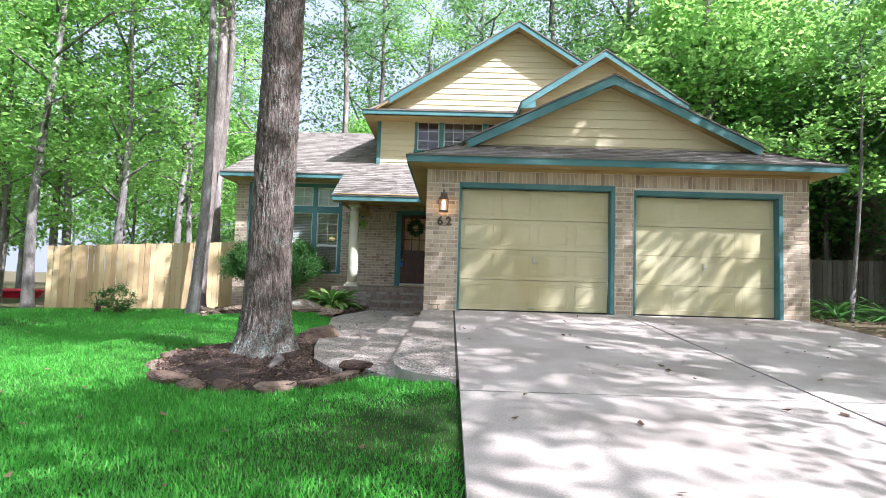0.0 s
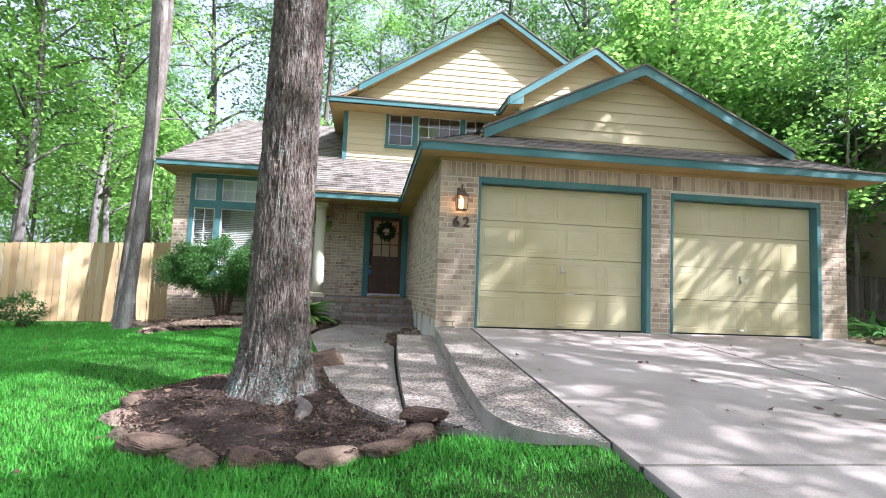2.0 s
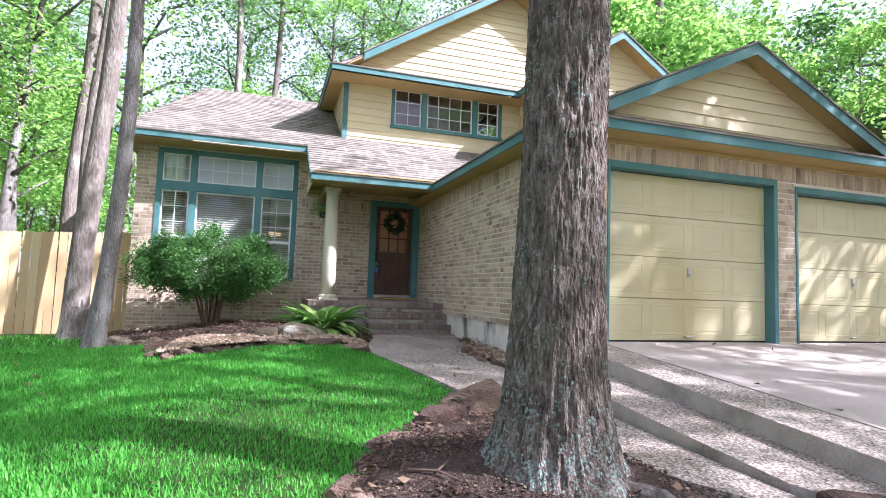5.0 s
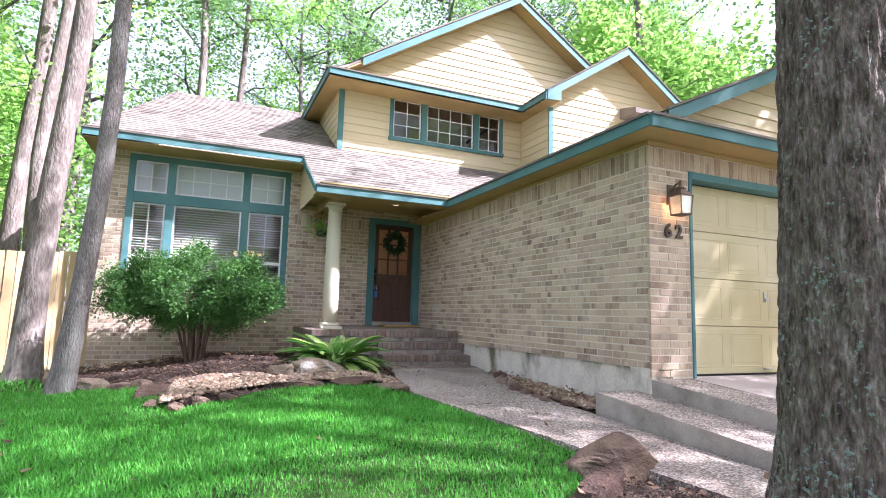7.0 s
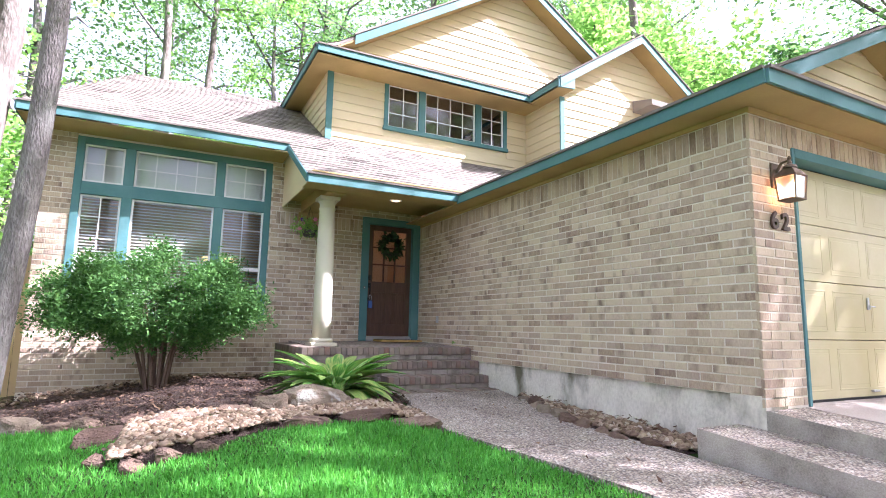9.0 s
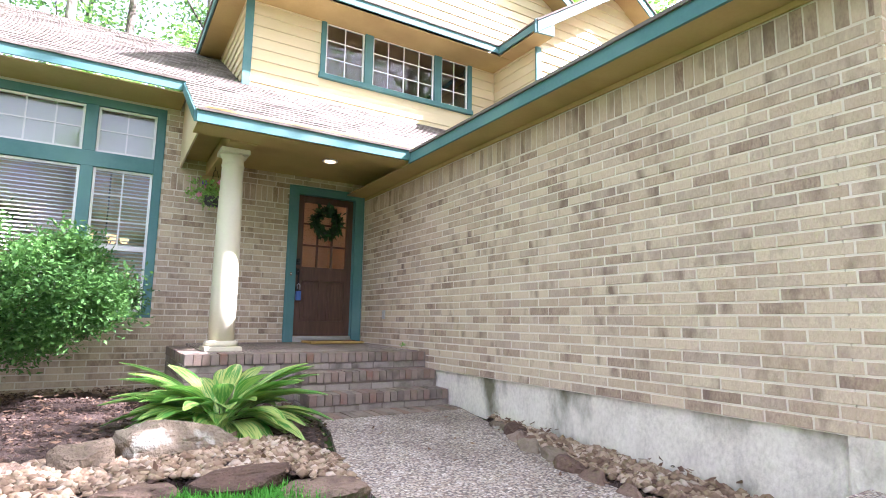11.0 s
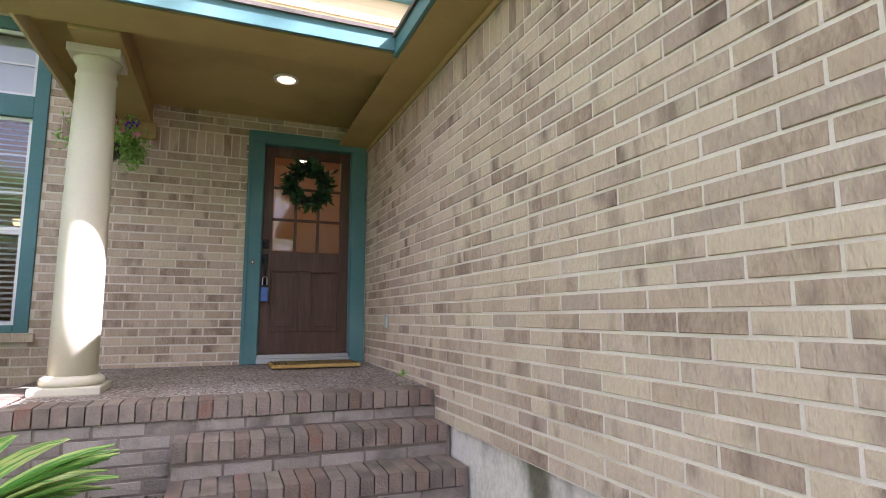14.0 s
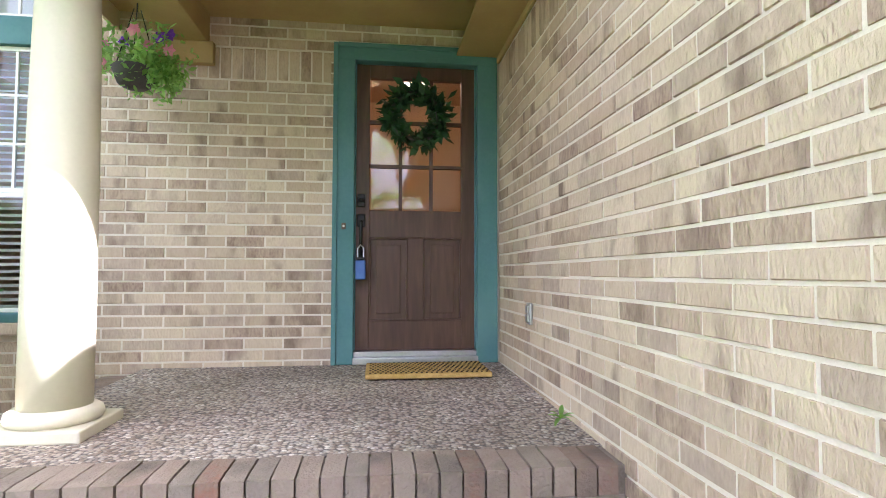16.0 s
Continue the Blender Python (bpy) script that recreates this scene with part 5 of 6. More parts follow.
TREE_BED = [(-0.62, 5.45), (-1.15, 5.12), (-1.75, 5.02), (-2.35, 5.1), (-2.85, 5.4), (-3.22, 6.0), (-3.25, 6.7), (-3.0, 7.3), (-2.6, 7.75), (-2.1, 7.9), (-1.86, 7.7), (-1.74, 7.1), (-1.52, 6.2), (-1.15, 5.65)]
rock_line([(-0.95, 5.42), (-1.2, 5.18), (-1.75, 5.06), (-2.35, 5.14), (-2.85, 5.44), (-3.2, 6.0), (-3.23, 6.7), (-3.0, 7.25), (-2.75, 7.55)], 0.37, slabs, "stones edging the tree bed", "flat brown edging stone set round the tree bed", 2, 0.9)
rock(slabs[1], -0.93, 5.66, 0.37, -32, "pale block of stone at the end of the kerb", "stones edging the tree bed", 0.8)
HOUSE_BED = [(-6.28, 15.8), (-6.4, 14.3), (-6.2, 13.5), (-5.75, 13.0), (-5.2, 12.5), (-4.75, 11.8), (-4.95, 11.1), (-4.75, 10.62), (-4.3, 10.75), (-3.9, 11.2), (-3.3, 11.5), (-2.75, 11.35), (-2.35, 11.0), (-2.27, 11.8), (-2.04, 12.6), (-1.96, 13.0), (-1.96, 13.6), (-2.0, 15.8)]
rock_line([(-6.4, 14.2), (-6.15, 13.45), (-5.7, 12.95), (-5.15, 12.45), (-4.5, 12.05), (-4.0, 11.95), (-3.75, 11.9)], 0.36, edge, "stones edging the house bed", "mossy brown stone in the bed edging", 5)
rock_line([(-4.9, 11.75), (-4.3, 11.7), (-3.75, 11.55), (-3.3, 11.52), (-2.8, 11.42), (-2.45, 11.12)], 0.46, flat, "stones edging the house bed", "flat brown stone in the bed edging", 6, 0.95)
rock_line([(-4.95, 10.95), (-4.72, 10.66), (-4.3, 10.8)], 0.27, edge, "stones edging the house bed", "pale stone at the tip of the gravel", 7, 0.55)
rock_line([(-2.75, 12.55), (-2.4, 12.75), (-2.15, 12.85)], 0.3, edge, "stones edging the house bed", "dark stone beside the steps", 8, 0.8)
rock_line([(-0.60, 12.25), (-0.82, 11.6), (-0.96, 11.0), (-1.02, 10.4), (-1.0, 9.75)], 0.25, edge, "stones edging the wall bed", "dark brown stone edging the narrow wall bed", 9, 0.62)


def bed(name, outline, lift, material, label, crown=None, dip=0.0):
    """A planting bed over the ground: lift above it, more towards crown (x, y, height, reach)."""
    bm = bmesh.new()
    vs = [bm.verts.new((x, y, 0)) for x, y in outline]
    bm.faces.new(vs)
    bmesh.ops.triangulate(bm, faces=bm.faces)
    for _ in range(4):
        bmesh.ops.subdivide_edges(bm, edges=[e for e in bm.edges if e.calc_length() > 0.22], cuts=1, use_grid_fill=True)
        bmesh.ops.triangulate(bm, faces=bm.faces)
    rim = {v for e in bm.edges if e.is_boundary for v in e.verts}
    for v in bm.verts:
        z = float(ground_height(np.float64(v.co.x), np.float64(v.co.y)))
        z += (-0.05 if v in rim else lift + 0.03 * noise.noise(v.co * 2.5) + 0.015 * noise.noise(v.co * 9))
        if crown:
            d = math.hypot(v.co.x - crown[0], v.co.y - crown[1]) / crown[3]
            z += crown[2] * max(0, 1 - d) ** 1.3
        v.co.z = z
    return setting(link(name, bm, material, smooth=True), label, "planting bed")


bed("tree_bed", TREE_BED, 0.06, MULCH, "dark mulch mound round the big tree", (-2.15, 6.46, 0.16, 1.3))
bed("house_bed", HOUSE_BED, 0.07, MULCH, "mulched bed before the front window")
bed("wall_bed", [(-0.41, 12.9), (-0.6, 12.3), (-0.85, 11.5), (-0.99, 10.7), (-0.97, 9.62), (-0.41, 9.62)], 0.03, MULCH, "narrow leaf-covered bed along the garage wall")


def inside(poly, x, y):
    hit = np.zeros(x.shape, bool)
    for (x0, y0), (x1, y1) in zip(poly, poly[1:] + poly[:1]):
        cross = ((y0 > y) != (y1 > y)) & (x < (x1 - x0) * (y - y0) / ((y1 - y0) or 1e-9) + x0)
        hit ^= cross
    return hit


def scatter(poly, count, seed):
    r = np.random.default_rng(seed)
    xs, ys = [p[0] for p in poly], [p[1] for p in poly]
    x, y = r.uniform(min(xs), max(xs), count * 4), r.uniform(min(ys), max(ys), count * 4)
    k = inside(poly, x, y)
    return x[k][:count], y[k][:count]


def pebble_stuff(name, poly, count, size, material, lift, label, category, seed, crown=None):
    """Loose small stones, one mesh: each a squashed octahedron-like lump."""
    r = np.random.default_rng(seed)
    x, y = scatter(poly, count, seed)
    z = ground_height(x, y) + lift
    if crown:
        z = z + crown[2] * np.maximum(0, 1 - np.hypot(x - crown[0], y - crown[1]) / crown[3]) ** 1.3
    me = bpy.data.meshes.new(name)
    base = np.array([(1, 0, 0), (0.3, 0.9, 0.1), (-0.8, 0.5, 0), (-0.8, -0.5, 0.1), (0.3, -0.9, 0), (0.25, 0.1, 0.75), (-0.35, -0.05, 0.7), (0, 0, -0.6)])
    faces = [(0, 1, 5), (1, 2, 6, 5), (2, 3, 6), (3, 4, 5, 6), (4, 0, 5), (1, 0, 7), (2, 1, 7), (3, 2, 7), (4, 3, 7), (0, 4, 7)]
    vs, fs = [], []
    for i in range(len(x)):
        a, s = r.uniform(0, 6.28), size * (0.4 + 1.7 * r.uniform(0, 1) ** 2)
        c = base * np.array((1, r.uniform(0.6, 0.9), r.uniform(0.5, 0.9))) * s + r.normal(0, 0.1 * s, base.shape)
        ca, sa = math.cos(a), math.sin(a)
        o = len(vs)
        vs.extend((x[i] + p[0] * ca - p[1] * sa, y[i] + p[0] * sa + p[1] * ca, z[i] + p[2] + s * 0.2) for p in c)
        fs.extend(tuple(o + q for q in f) for f in faces)
    me.from_pydata(vs, [], fs)
    me.polygons.foreach_set("use_smooth", [material == GRAVEL] * len(me.polygons))
    me.materials.append(material)
    return tagged(new(name, me), label, category, kind="stuff")


pebble_stuff("gravel", [(-4.9, 10.75), (-4.4, 10.8), (-3.9, 11.25), (-3.3, 11.55), (-2.75, 11.4), (-2.38, 11.1), (-2.28, 11.8), (-2.4, 12.4), (-3.0, 12.2), (-3.9, 12.2), (-4.8, 12.1)], 6800, 0.023, GRAVEL, 0.075, "pale loose river gravel along the bed", "gravel", 3)
pebble_stuff("bed_stones", [(-6.2, 14.6), (-5.0, 15.3), (-2.2, 15.4), (-2.2, 15.75), (-6.2, 15.75)], 420, 0.03, GRAVEL, 0.07, "scattered stones at the foot of the wall", "gravel", 4)
pebble_stuff("mulch_chips", TREE_BED, 11000, 0.0085, CHIP, 0.062, "bark chips and crumbs over the mulch", "mulch", 6, (-2.15, 6.46, 0.16, 1.3))
pebble_stuff("bed_chips", HOUSE_BED, 9000, 0.012, CHIP, 0.072, "bark chips over the house bed", "mulch", 7)
pebble_stuff("wall_bed_stones", [(-0.43, 12.7), (-0.55, 12.2), (-0.8, 11.5), (-0.9, 10.7), (-0.88, 9.7), (-0.43, 9.7)], 2200, 0.027, GRAVEL, 0.04, "tan river stones filling the narrow wall bed", "gravel", 8)


def litter(name, poly, count, size, height, seed, label):
    r = np.random.default_rng(seed)
    x, y = scatter(poly, count, seed)
    c = np.stack([x, y, height(x, y) + 0.012], axis=1)
    d = r.normal(0, 1, c.shape) * np.array((1, 1, 0.15))
    d /= np.linalg.norm(d, axis=1)[:, None]
    s = np.cross(d, np.array((0, 0, 1.0)) + r.normal(0, 0.25, c.shape))
    k = size * r.uniform(0.6, 1.3, len(x))[:, None]
    v = np.stack([c, c + d * k * 0.5 + s * k * 0.3, c + d * k + np.array((0, 0, 0.012)), c + d * k * 0.5 - s * k * 0.3], axis=1)
    ob = new(name, quads_mesh(name, v, DRY))
    return tagged(ob, label, "fallen leaves", kind="stuff")


litter("bed_leaves", TREE_BED, 160, 0.06, lambda x, y: ground_height(x, y) + 0.12, 12, "dry leaves lying on the mulch")
litter("house_bed_leaves", HOUSE_BED, 700, 0.06, lambda x, y: ground_height(x, y) + 0.09, 13, "dry leaves lying in the house bed")
litter("wall_bed_leaves", [(-0.43, 12.8), (-0.62, 12.2), (-0.95, 10.9), (-0.93, 9.7), (-0.43, 9.7)], 110, 0.055, lambda x, y: ground_height(x, y) + 0.085, 14, "dry leaves lying in the wall bed")
litter("drive_leaves", [(0.1, -0.5), (6, -0.5), (6, 9.2), (0.1, 9.2)], 90, 0.07, lambda x, y: drive_height(y), 15, "a few dry leaves on the driveway")
litter("lawn_leaves", [(-9, 0), (-0.1, 0), (-0.6, 4.8), (-3.3, 6), (-2.6, 10), (-5, 10.4), (-6.5, 13), (-11, 13)], 130, 0.07, lambda x, y: ground_height(x, y) + 0.035, 16, "a few dry leaves on the lawn")
litter("walk_leaves", [(-1.2, 6.2), (-1.05, 6.2), (-1.05, 9), (-0.9, 11), (-0.6, 12.8), (-1.9, 12.8), (-2.1, 9.5)], 40, 0.05, lambda x, y: walk_height(y), 17, "a few dry leaves on the walk")
litter("side_yard_leaves", [(6.2, 5), (20, 5), (20, 20), (6.2, 20)], 2200, 0.12, lambda x, y: ground_height(x, y) + 0.02, 18, "leaf litter over the side yard")
# sticks and roots on the mulch
for k, (p, q, r0) in enumerate((((-1.45, 5.7, 0.5), (-1.2, 5.5, 0.47), 0.011), ((-1.75, 5.45, 0.45), (-2.1, 5.35, 0.43), 0.009), ((-2.75, 6.1, 0.49), (-2.5, 5.85, 0.5), 0.012), ((-2.95, 6.6, 0.47), (-2.75, 6.35, 0.5), 0.014))):
    bm = bmesh.new()
    p, q = [Vector((v[0], v[1], float(ground_height(np.float64(v[0]), np.float64(v[1]))) + 0.085 + 0.16 * max(0, 1 - math.hypot(v[0] + 2.15, v[1] - 6.46) / 1.3) ** 1.3)) for v in (p, q)]
    m = (p + q) / 2 + Vector((0.03, 0.02, 0.012))
    tube(bm, [p, m, q], [r0 * 0.7, r0 * 0.6, r0 * 0.3], 6)
    tube(bm, [m, m + Vector((0.08, 0.06, 0.03))], [r0 * 0.6, r0 * 0.3], 5)
    tagged(link("stick", bm, STEM), "broken dry stick on the mulch", "stick", "sticks on the mulch")

# ---- the big tree ----
def ridged(p):
    return 1 - abs(noise.noise(p)) * 2


def big_tree():
    tree = thing("oak_tree", (-2.152, 6.46, 0.4), "big tree with grey furrowed bark and lichen at its foot", "tree")
    bm = bmesh.new()
    seg, rows, top = 150, 300, 7.5
    rings = []
    for j in range(rows + 1):
        z = -0.15 + (top + 0.15) * (j / rows) ** 1.15
        r = 0.232 - 0.006 * z + 0.26 * math.exp(-(z + 0.1) / 0.16) * 0.55 + 0.10 * math.exp(-(z + 0.1) / 0.55)
        ring = []
        for i in range(seg):
            a = 2 * math.pi * i / seg
            u, v = math.cos(a), math.sin(a)
            root = 0.10 * math.exp(-(z + 0.1) / 0.22) * (max(0, math.cos(2.5 * a + 0.6)) ** 2)
            wob = noise.noise((u * 1.2, v * 1.2, z * 0.5)) * 0.018
            ridge = ridged((u * 5.2 + 0.25 * noise.noise((u * 3, v * 3, z * 2)), v * 5.2, z * 2.6)) * 0.015 + ridged((u * 11, v * 11, z * 7.5 + 5)) * 0.012 + noise.noise((u * 26, v * 26, z * 17)) * 0.0045
            rr = r + root + wob + ridge
            ring.append(bm.verts.new((rr * u + 0.01 * z, rr * v, z)))
        rings.append(ring)
    for a, b in zip(rings, rings[1:]):
        for i in range(seg):
            j = (i + 1) % seg
            bm.faces.new((a[i], a[j], b[j], b[i]))
    part("trunk", bm, OAK_BARK, tree)
    bm = bmesh.new()
    tube(bm, [(0.07, 0, 7.4), (0.1, 0.05, 10), (0.0, -0.1, 13), (0.2, 0, 17)], [0.2, 0.17, 0.12, 0.04], 12)
    part("upper_trunk", bm, BARK, tree)
    r = random.Random(4)
    tips = []
    for k in range(9):
        a, z = k * 2.4, 8 + k * 0.9
        reach = r.uniform(2.6, 4.2)
        p = [(0.05, 0, z), (reach * 0.5 * math.cos(a), reach * 0.5 * math.sin(a), z + 1.0), (reach * math.cos(a), reach * math.sin(a), z + 1.6)]
        bm = bmesh.new()
        tube(bm, p, [0.09, 0.06, 0.02], 8)
        part("limb", bm, BARK, tree)
        tips += [Vector(p[1]).lerp(Vector(p[2]), t) for t in (0.2, 0.6, 1.0)]
    g = np.random.default_rng(8)
    leaf_object("crown", leaves(g, np.array([tuple(t) for t in tips]), 0.75, 3200, 0.2, 0.13), LEAF_DEEP, tree)
    # surface root
    bm = bmesh.new()
    path = [Vector((0.22 + 0.11 * math.sin(2.4 * t), -0.26 - 0.5 * t, -0.02 - 0.07 * t * t)) for t in [k / 16 for k in range(17)]]
    tube(bm, path, [0.035 + 0.022 * math.sin(3.0 * k / 16) for k in range(17)], 14)
    for v in bm.verts:
        v.co += Vector((noise.noise(v.co * 14), noise.noise(v.co * 14 + Vector((5, 0, 0))), noise.noise(v.co * 14 + Vector((9, 0, 0))))) * 0.02
    part("root", bm, PINE_BARK, tree, "weathered surface root")
    return tree


OAK_BARK = surf("oak bark with lichen", [(0.32, (0.032, 0.024, 0.02)), (0.44, (0.105, 0.08, 0.064)), (0.56, (0.185, 0.15, 0.124)), (0.68, (0.32, 0.28, 0.24))], scale=24, fine=80, rough=1, bump=1.0, depth=0.035, stretch=(1, 1, 0.3), mix=0.45, spec=0.1, detail=9)


def add_lichen(m):
    """Pale blue-green lichen in specks over the bark, in thick patches low on the trunk."""
    n, l, b = nodes_of(m)
    geo, sep = n.new("ShaderNodeNewGeometry"), n.new("ShaderNodeSeparateXYZ")
    l.new(geo.outputs["Position"], sep.inputs[0])
    patch, speck = n.new("ShaderNodeTexNoise"), n.new("ShaderNodeTexNoise")
    patch.inputs["Scale"].default_value, speck.inputs["Scale"].default_value = 5.5, 55
    patch.inputs["Detail"].default_value, speck.inputs["Detail"].default_value = 5, 4
    low = n.new("ShaderNodeMapRange")
    low.inputs[1].default_value, low.inputs[2].default_value, low.inputs[3].default_value, low.inputs[4].default_value = 0.5, 1.15, 0.10, 0.0
    l.new(sep.outputs["Z"], low.inputs[0])
    for x in (patch, speck):
        l.new(geo.outputs["Position"], x.inputs["Vector"])
    a, c = n.new("ShaderNodeMath"), n.new("ShaderNodeMath")
    a.operation, c.operation = "ADD", "MULTIPLY_ADD"
    l.new(patch.outputs["Fac"], c.inputs[0])
    c.inputs[1].default_value = 0.55
    l.new(speck.outputs["Fac"], a.inputs[0])
    l.new(low.outputs[0], a.inputs[1])
    l.new(a.outputs[0], c.inputs[2])
    ramp = n.new("ShaderNodeValToRGB")
    ramp.color_ramp.elements[0].position, ramp.color_ramp.elements[1].position = 0.91, 1.03
    l.new(c.outputs[0], ramp.inputs[0])
    mixer = n.new("ShaderNodeMix")
    mixer.data_type = "RGBA"
    old = b.inputs["Base Color"].links[0].from_socket
    l.new(ramp.outputs[0], mixer.inputs[0])
    l.new(old, mixer.inputs[6])
    mixer.inputs[7].default_value = (0.23, 0.295, 0.255, 1)
    l.new(mixer.outputs[2], b.inputs["Base Color"])


add_lichen(OAK_BARK)
big_tree()


# ---- other trees ----
def forest_tree(name, seed, height, radius, crown_from, crown_r, leaf_material, bark, count, leaf_size, label, lean=0.03, limbs=9, pine=False):
    r, g = random.Random(seed), np.random.default_rng(seed)
    tree = thing(name, (0, 0, 0), label, "tree", "forest trees")
    a0 = r.uniform(0, 6.28)
    spine = [(lean * z * math.cos(a0) + 0.12 * math.sin(z * 0.5 + seed), lean * z * math.sin(a0) + 0.12 * math.cos(z * 0.45 + seed) - 0.12 * math.cos(seed), z) for z in [-0.3, 0.0, 0.3, 0.8] + [height * k / 12 for k in range(1, 13)]]
    bm = bmesh.new()
    tube(bm, spine, [radius * 1.7, radius * 1.4, radius * 1.15, radius * 1.03] + [radius * (1 - 0.8 * k / 12) for k in range(1, 13)], 16)
    part("trunk", bm, bark, tree, smooth=True)
    centres = []
    bm = bmesh.new()
    for k in range(limbs):
        t = crown_from + (1 - crown_from) * (k + 0.5) / limbs
        base = Vector(spine[3]).lerp(Vector(spine[-1]), t)
        a = k * 2.4 + r.uniform(-0.4, 0.4)
        reach = crown_r * (1.0 - 0.55 * abs(2 * (t - crown_from) / (1 - crown_from) - 0.75)) * r.uniform(0.75, 1.2)
        rise = reach * (0.1 if pine else r.uniform(0.25, 0.7))
        mid = base + Vector((reach * 0.5 * math.cos(a), reach * 0.5 * math.sin(a), rise * 0.7))
        tip = base + Vector((reach * math.cos(a + 0.2), reach * math.sin(a + 0.2), rise))
        tube(bm, [base, mid, tip], [radius * 0.38 * (1.1 - t * 0.6), radius * 0.2, 0.012], 6)
        for s in (0.45, 0.7, 0.9, 1.0):
            p = base.lerp(mid, s * 2) if s < 0.5 else mid.lerp(tip, s * 2 - 1)
            for _ in range(3):
                centres.append(tuple(p + Vector((r.gauss(0, 1), r.gauss(0, 1), r.gauss(0, 0.6))) * reach * 0.2))
    part("branchwork", bm, bark, tree, smooth=True)
    centres.append(tuple(spine[-1]))
    leaf_object("crown", leaves(g, np.array(centres), np.array((0.33, 0.33, 0.22)) * (crown_r / 3.0), count, leaf_size, leaf_size * (0.16 if pine else 0.6), 0.5), leaf_material, tree)
    return tree


SWEET = [forest_tree("sweetgum_tree", 21 + k, 13 + k, 0.16, 0.22, 3.1, LEAF_BRIGHT, BARK, 5200, 0.165, "tall slender tree with bright green leaves", limbs=14) for k in range(2)]
OAKS = [forest_tree("woodland_tree", 41 + k, 16 + k, 0.24, 0.30, 4.2, LEAF_DEEP, BARK, 6200, 0.18, "tall woodland tree with deep green crown", limbs=15) for k in range(2)]
PINES = [forest_tree("pine_tree", 61 + k, 24, 0.26, 0.62, 3.4, LEAF_DEEP, PINE_BARK, 5200, 0.42, "tall straight pine with reddish brown bark", lean=0.012, limbs=14, pine=True) for k in range(2)]
LOW = [forest_tree("understorey_tree", 81 + k, 6.5, 0.06, 0.06, 2.3, LEAF_BRIGHT if k else LEAF_DEEP, BARK, 6000, 0.145, "leafy green understorey sapling in the wood", limbs=12) for k in range(2)]
placed = {}


def plant(proto, x, y, turn=0, s=1.0, tip=(0, 0), dz=-0.05):
    z = float(ground_height(np.float64(max(-13, min(13, x))), np.float64(min(y, 12)))) + dz
    m = pose(x, y, z, tip[0], tip[1], turn) @ Matrix.Scale(s, 4)
    if proto.name not in placed:
        placed[proto.name] = True
        proto.matrix_basis = m
        return proto
    return copy_thing(proto, m)


fr = random.Random(9)
# trunks that stand out singly
slim = tagged(forest_tree("slim_tree", 91, 15, 0.125, 0.45, 2.2, LEAF_BRIGHT, BARK, 2600, 0.2, "slim leaning grey tree on the lawn", lean=0.02, limbs=9), "slim grey tree growing at the edge of the lawn", "tree")
plant(slim, -6.05, 12.9, 180, 1.0, (0, -3.2))
plant(PINES[0], -6.85, 15.1, 40, 0.78, (0, 2.0))
for proto, x, y, s in ((PINES[0], -7.6, 17.6, 0.85), (PINES[1], -8.3, 19.0, 0.8), (SWEET[1], -11.3, 14.6, 0.9), (SWEET[0], -12.9, 12.6, 0.9), (SWEET[0], -13.6, 18.5, 1.0), (OAKS[0], -12.6, 20.5, 0.9),
                       (PINES[0], -14.6, 17.5, 0.8), (SWEET[1], -9.8, 19.5, 1.0), (PINES[1], -5.1, 25.5, 1.0), (PINES[0], -3.9, 27.5, 1.0), (PINES[1], 11.6, 25.0, 1.0), (OAKS[1], 14.2, 24.5, 0.95), (PINES[0], 16.0, 27.0, 1.0),
                       (OAKS[0], 13.6, 14.0, 1.15), (SWEET[1], -14.0, 12.5, 1.0), (SWEET[0], -10.6, 22.0, 1.0), (OAKS[1], 4.5, 27.0, 1.1), (PINES[0], 9.2, 19.5, 1.15), (SWEET[0], 12.2, 23.0, 0.95), (OAKS[0], -9.0, 27.0, 1.15), (SWEET[1], -1.0, 29.0, 1.25), (OAKS[1], 2.0, 32.0, 1.2), (SWEET[0], 8.0, 28.5, 1.2), (OAKS[0], -5.5, 33.0, 1.15), (OAKS[1], 10.5, 31.0, 1.15), (SWEET[1], 13.0, 20.5, 0.9),
                       (SWEET[0], -10.2, 16.6, 0.95), (SWEET[1], -14.6, 14.8, 1.05), (SWEET[0], -12.2, 17.2, 1.0), (LOW[1], -13.2, 15.6, 1.3), (LOW[0], 11.2, 19.0, 1.1), (LOW[1], 12.8, 18.6, 1.2), (LOW[0], 10.3, 20.6, 1.0), (LOW[1], 7.6, 23.0, 1.1), (LOW[0], 14.2, 20.5, 1.3), (LOW[1], 14.8, 13.4, 1.05), (LOW[0], 17.2, 13.6, 1.15), (LOW[1], -15.5, 26.0, 1.2), (LOW[1], -19.0, 24.0, 1.3), (LOW[1], -12.0, 27.5, 1.2)):
    plant(proto, x, y, fr.uniform(0, 360), s)
young = tagged(forest_tree("young_birch_bark_tree", 95, 7.5, 0.055, 0.3, 1.9, LEAF_BRIGHT, BARK, 3000, 0.17, "thin young tree beside the side fence", limbs=9), "thin young tree beside the side fence", "tree")
plant(young, 9.7, 13.4, 30)
bright = random.Random(31)
for k in range(7):
    plant(LOW[1], bright.uniform(9, 16), bright.uniform(20, 25), bright.uniform(0, 360), bright.uniform(0.9, 1.5))
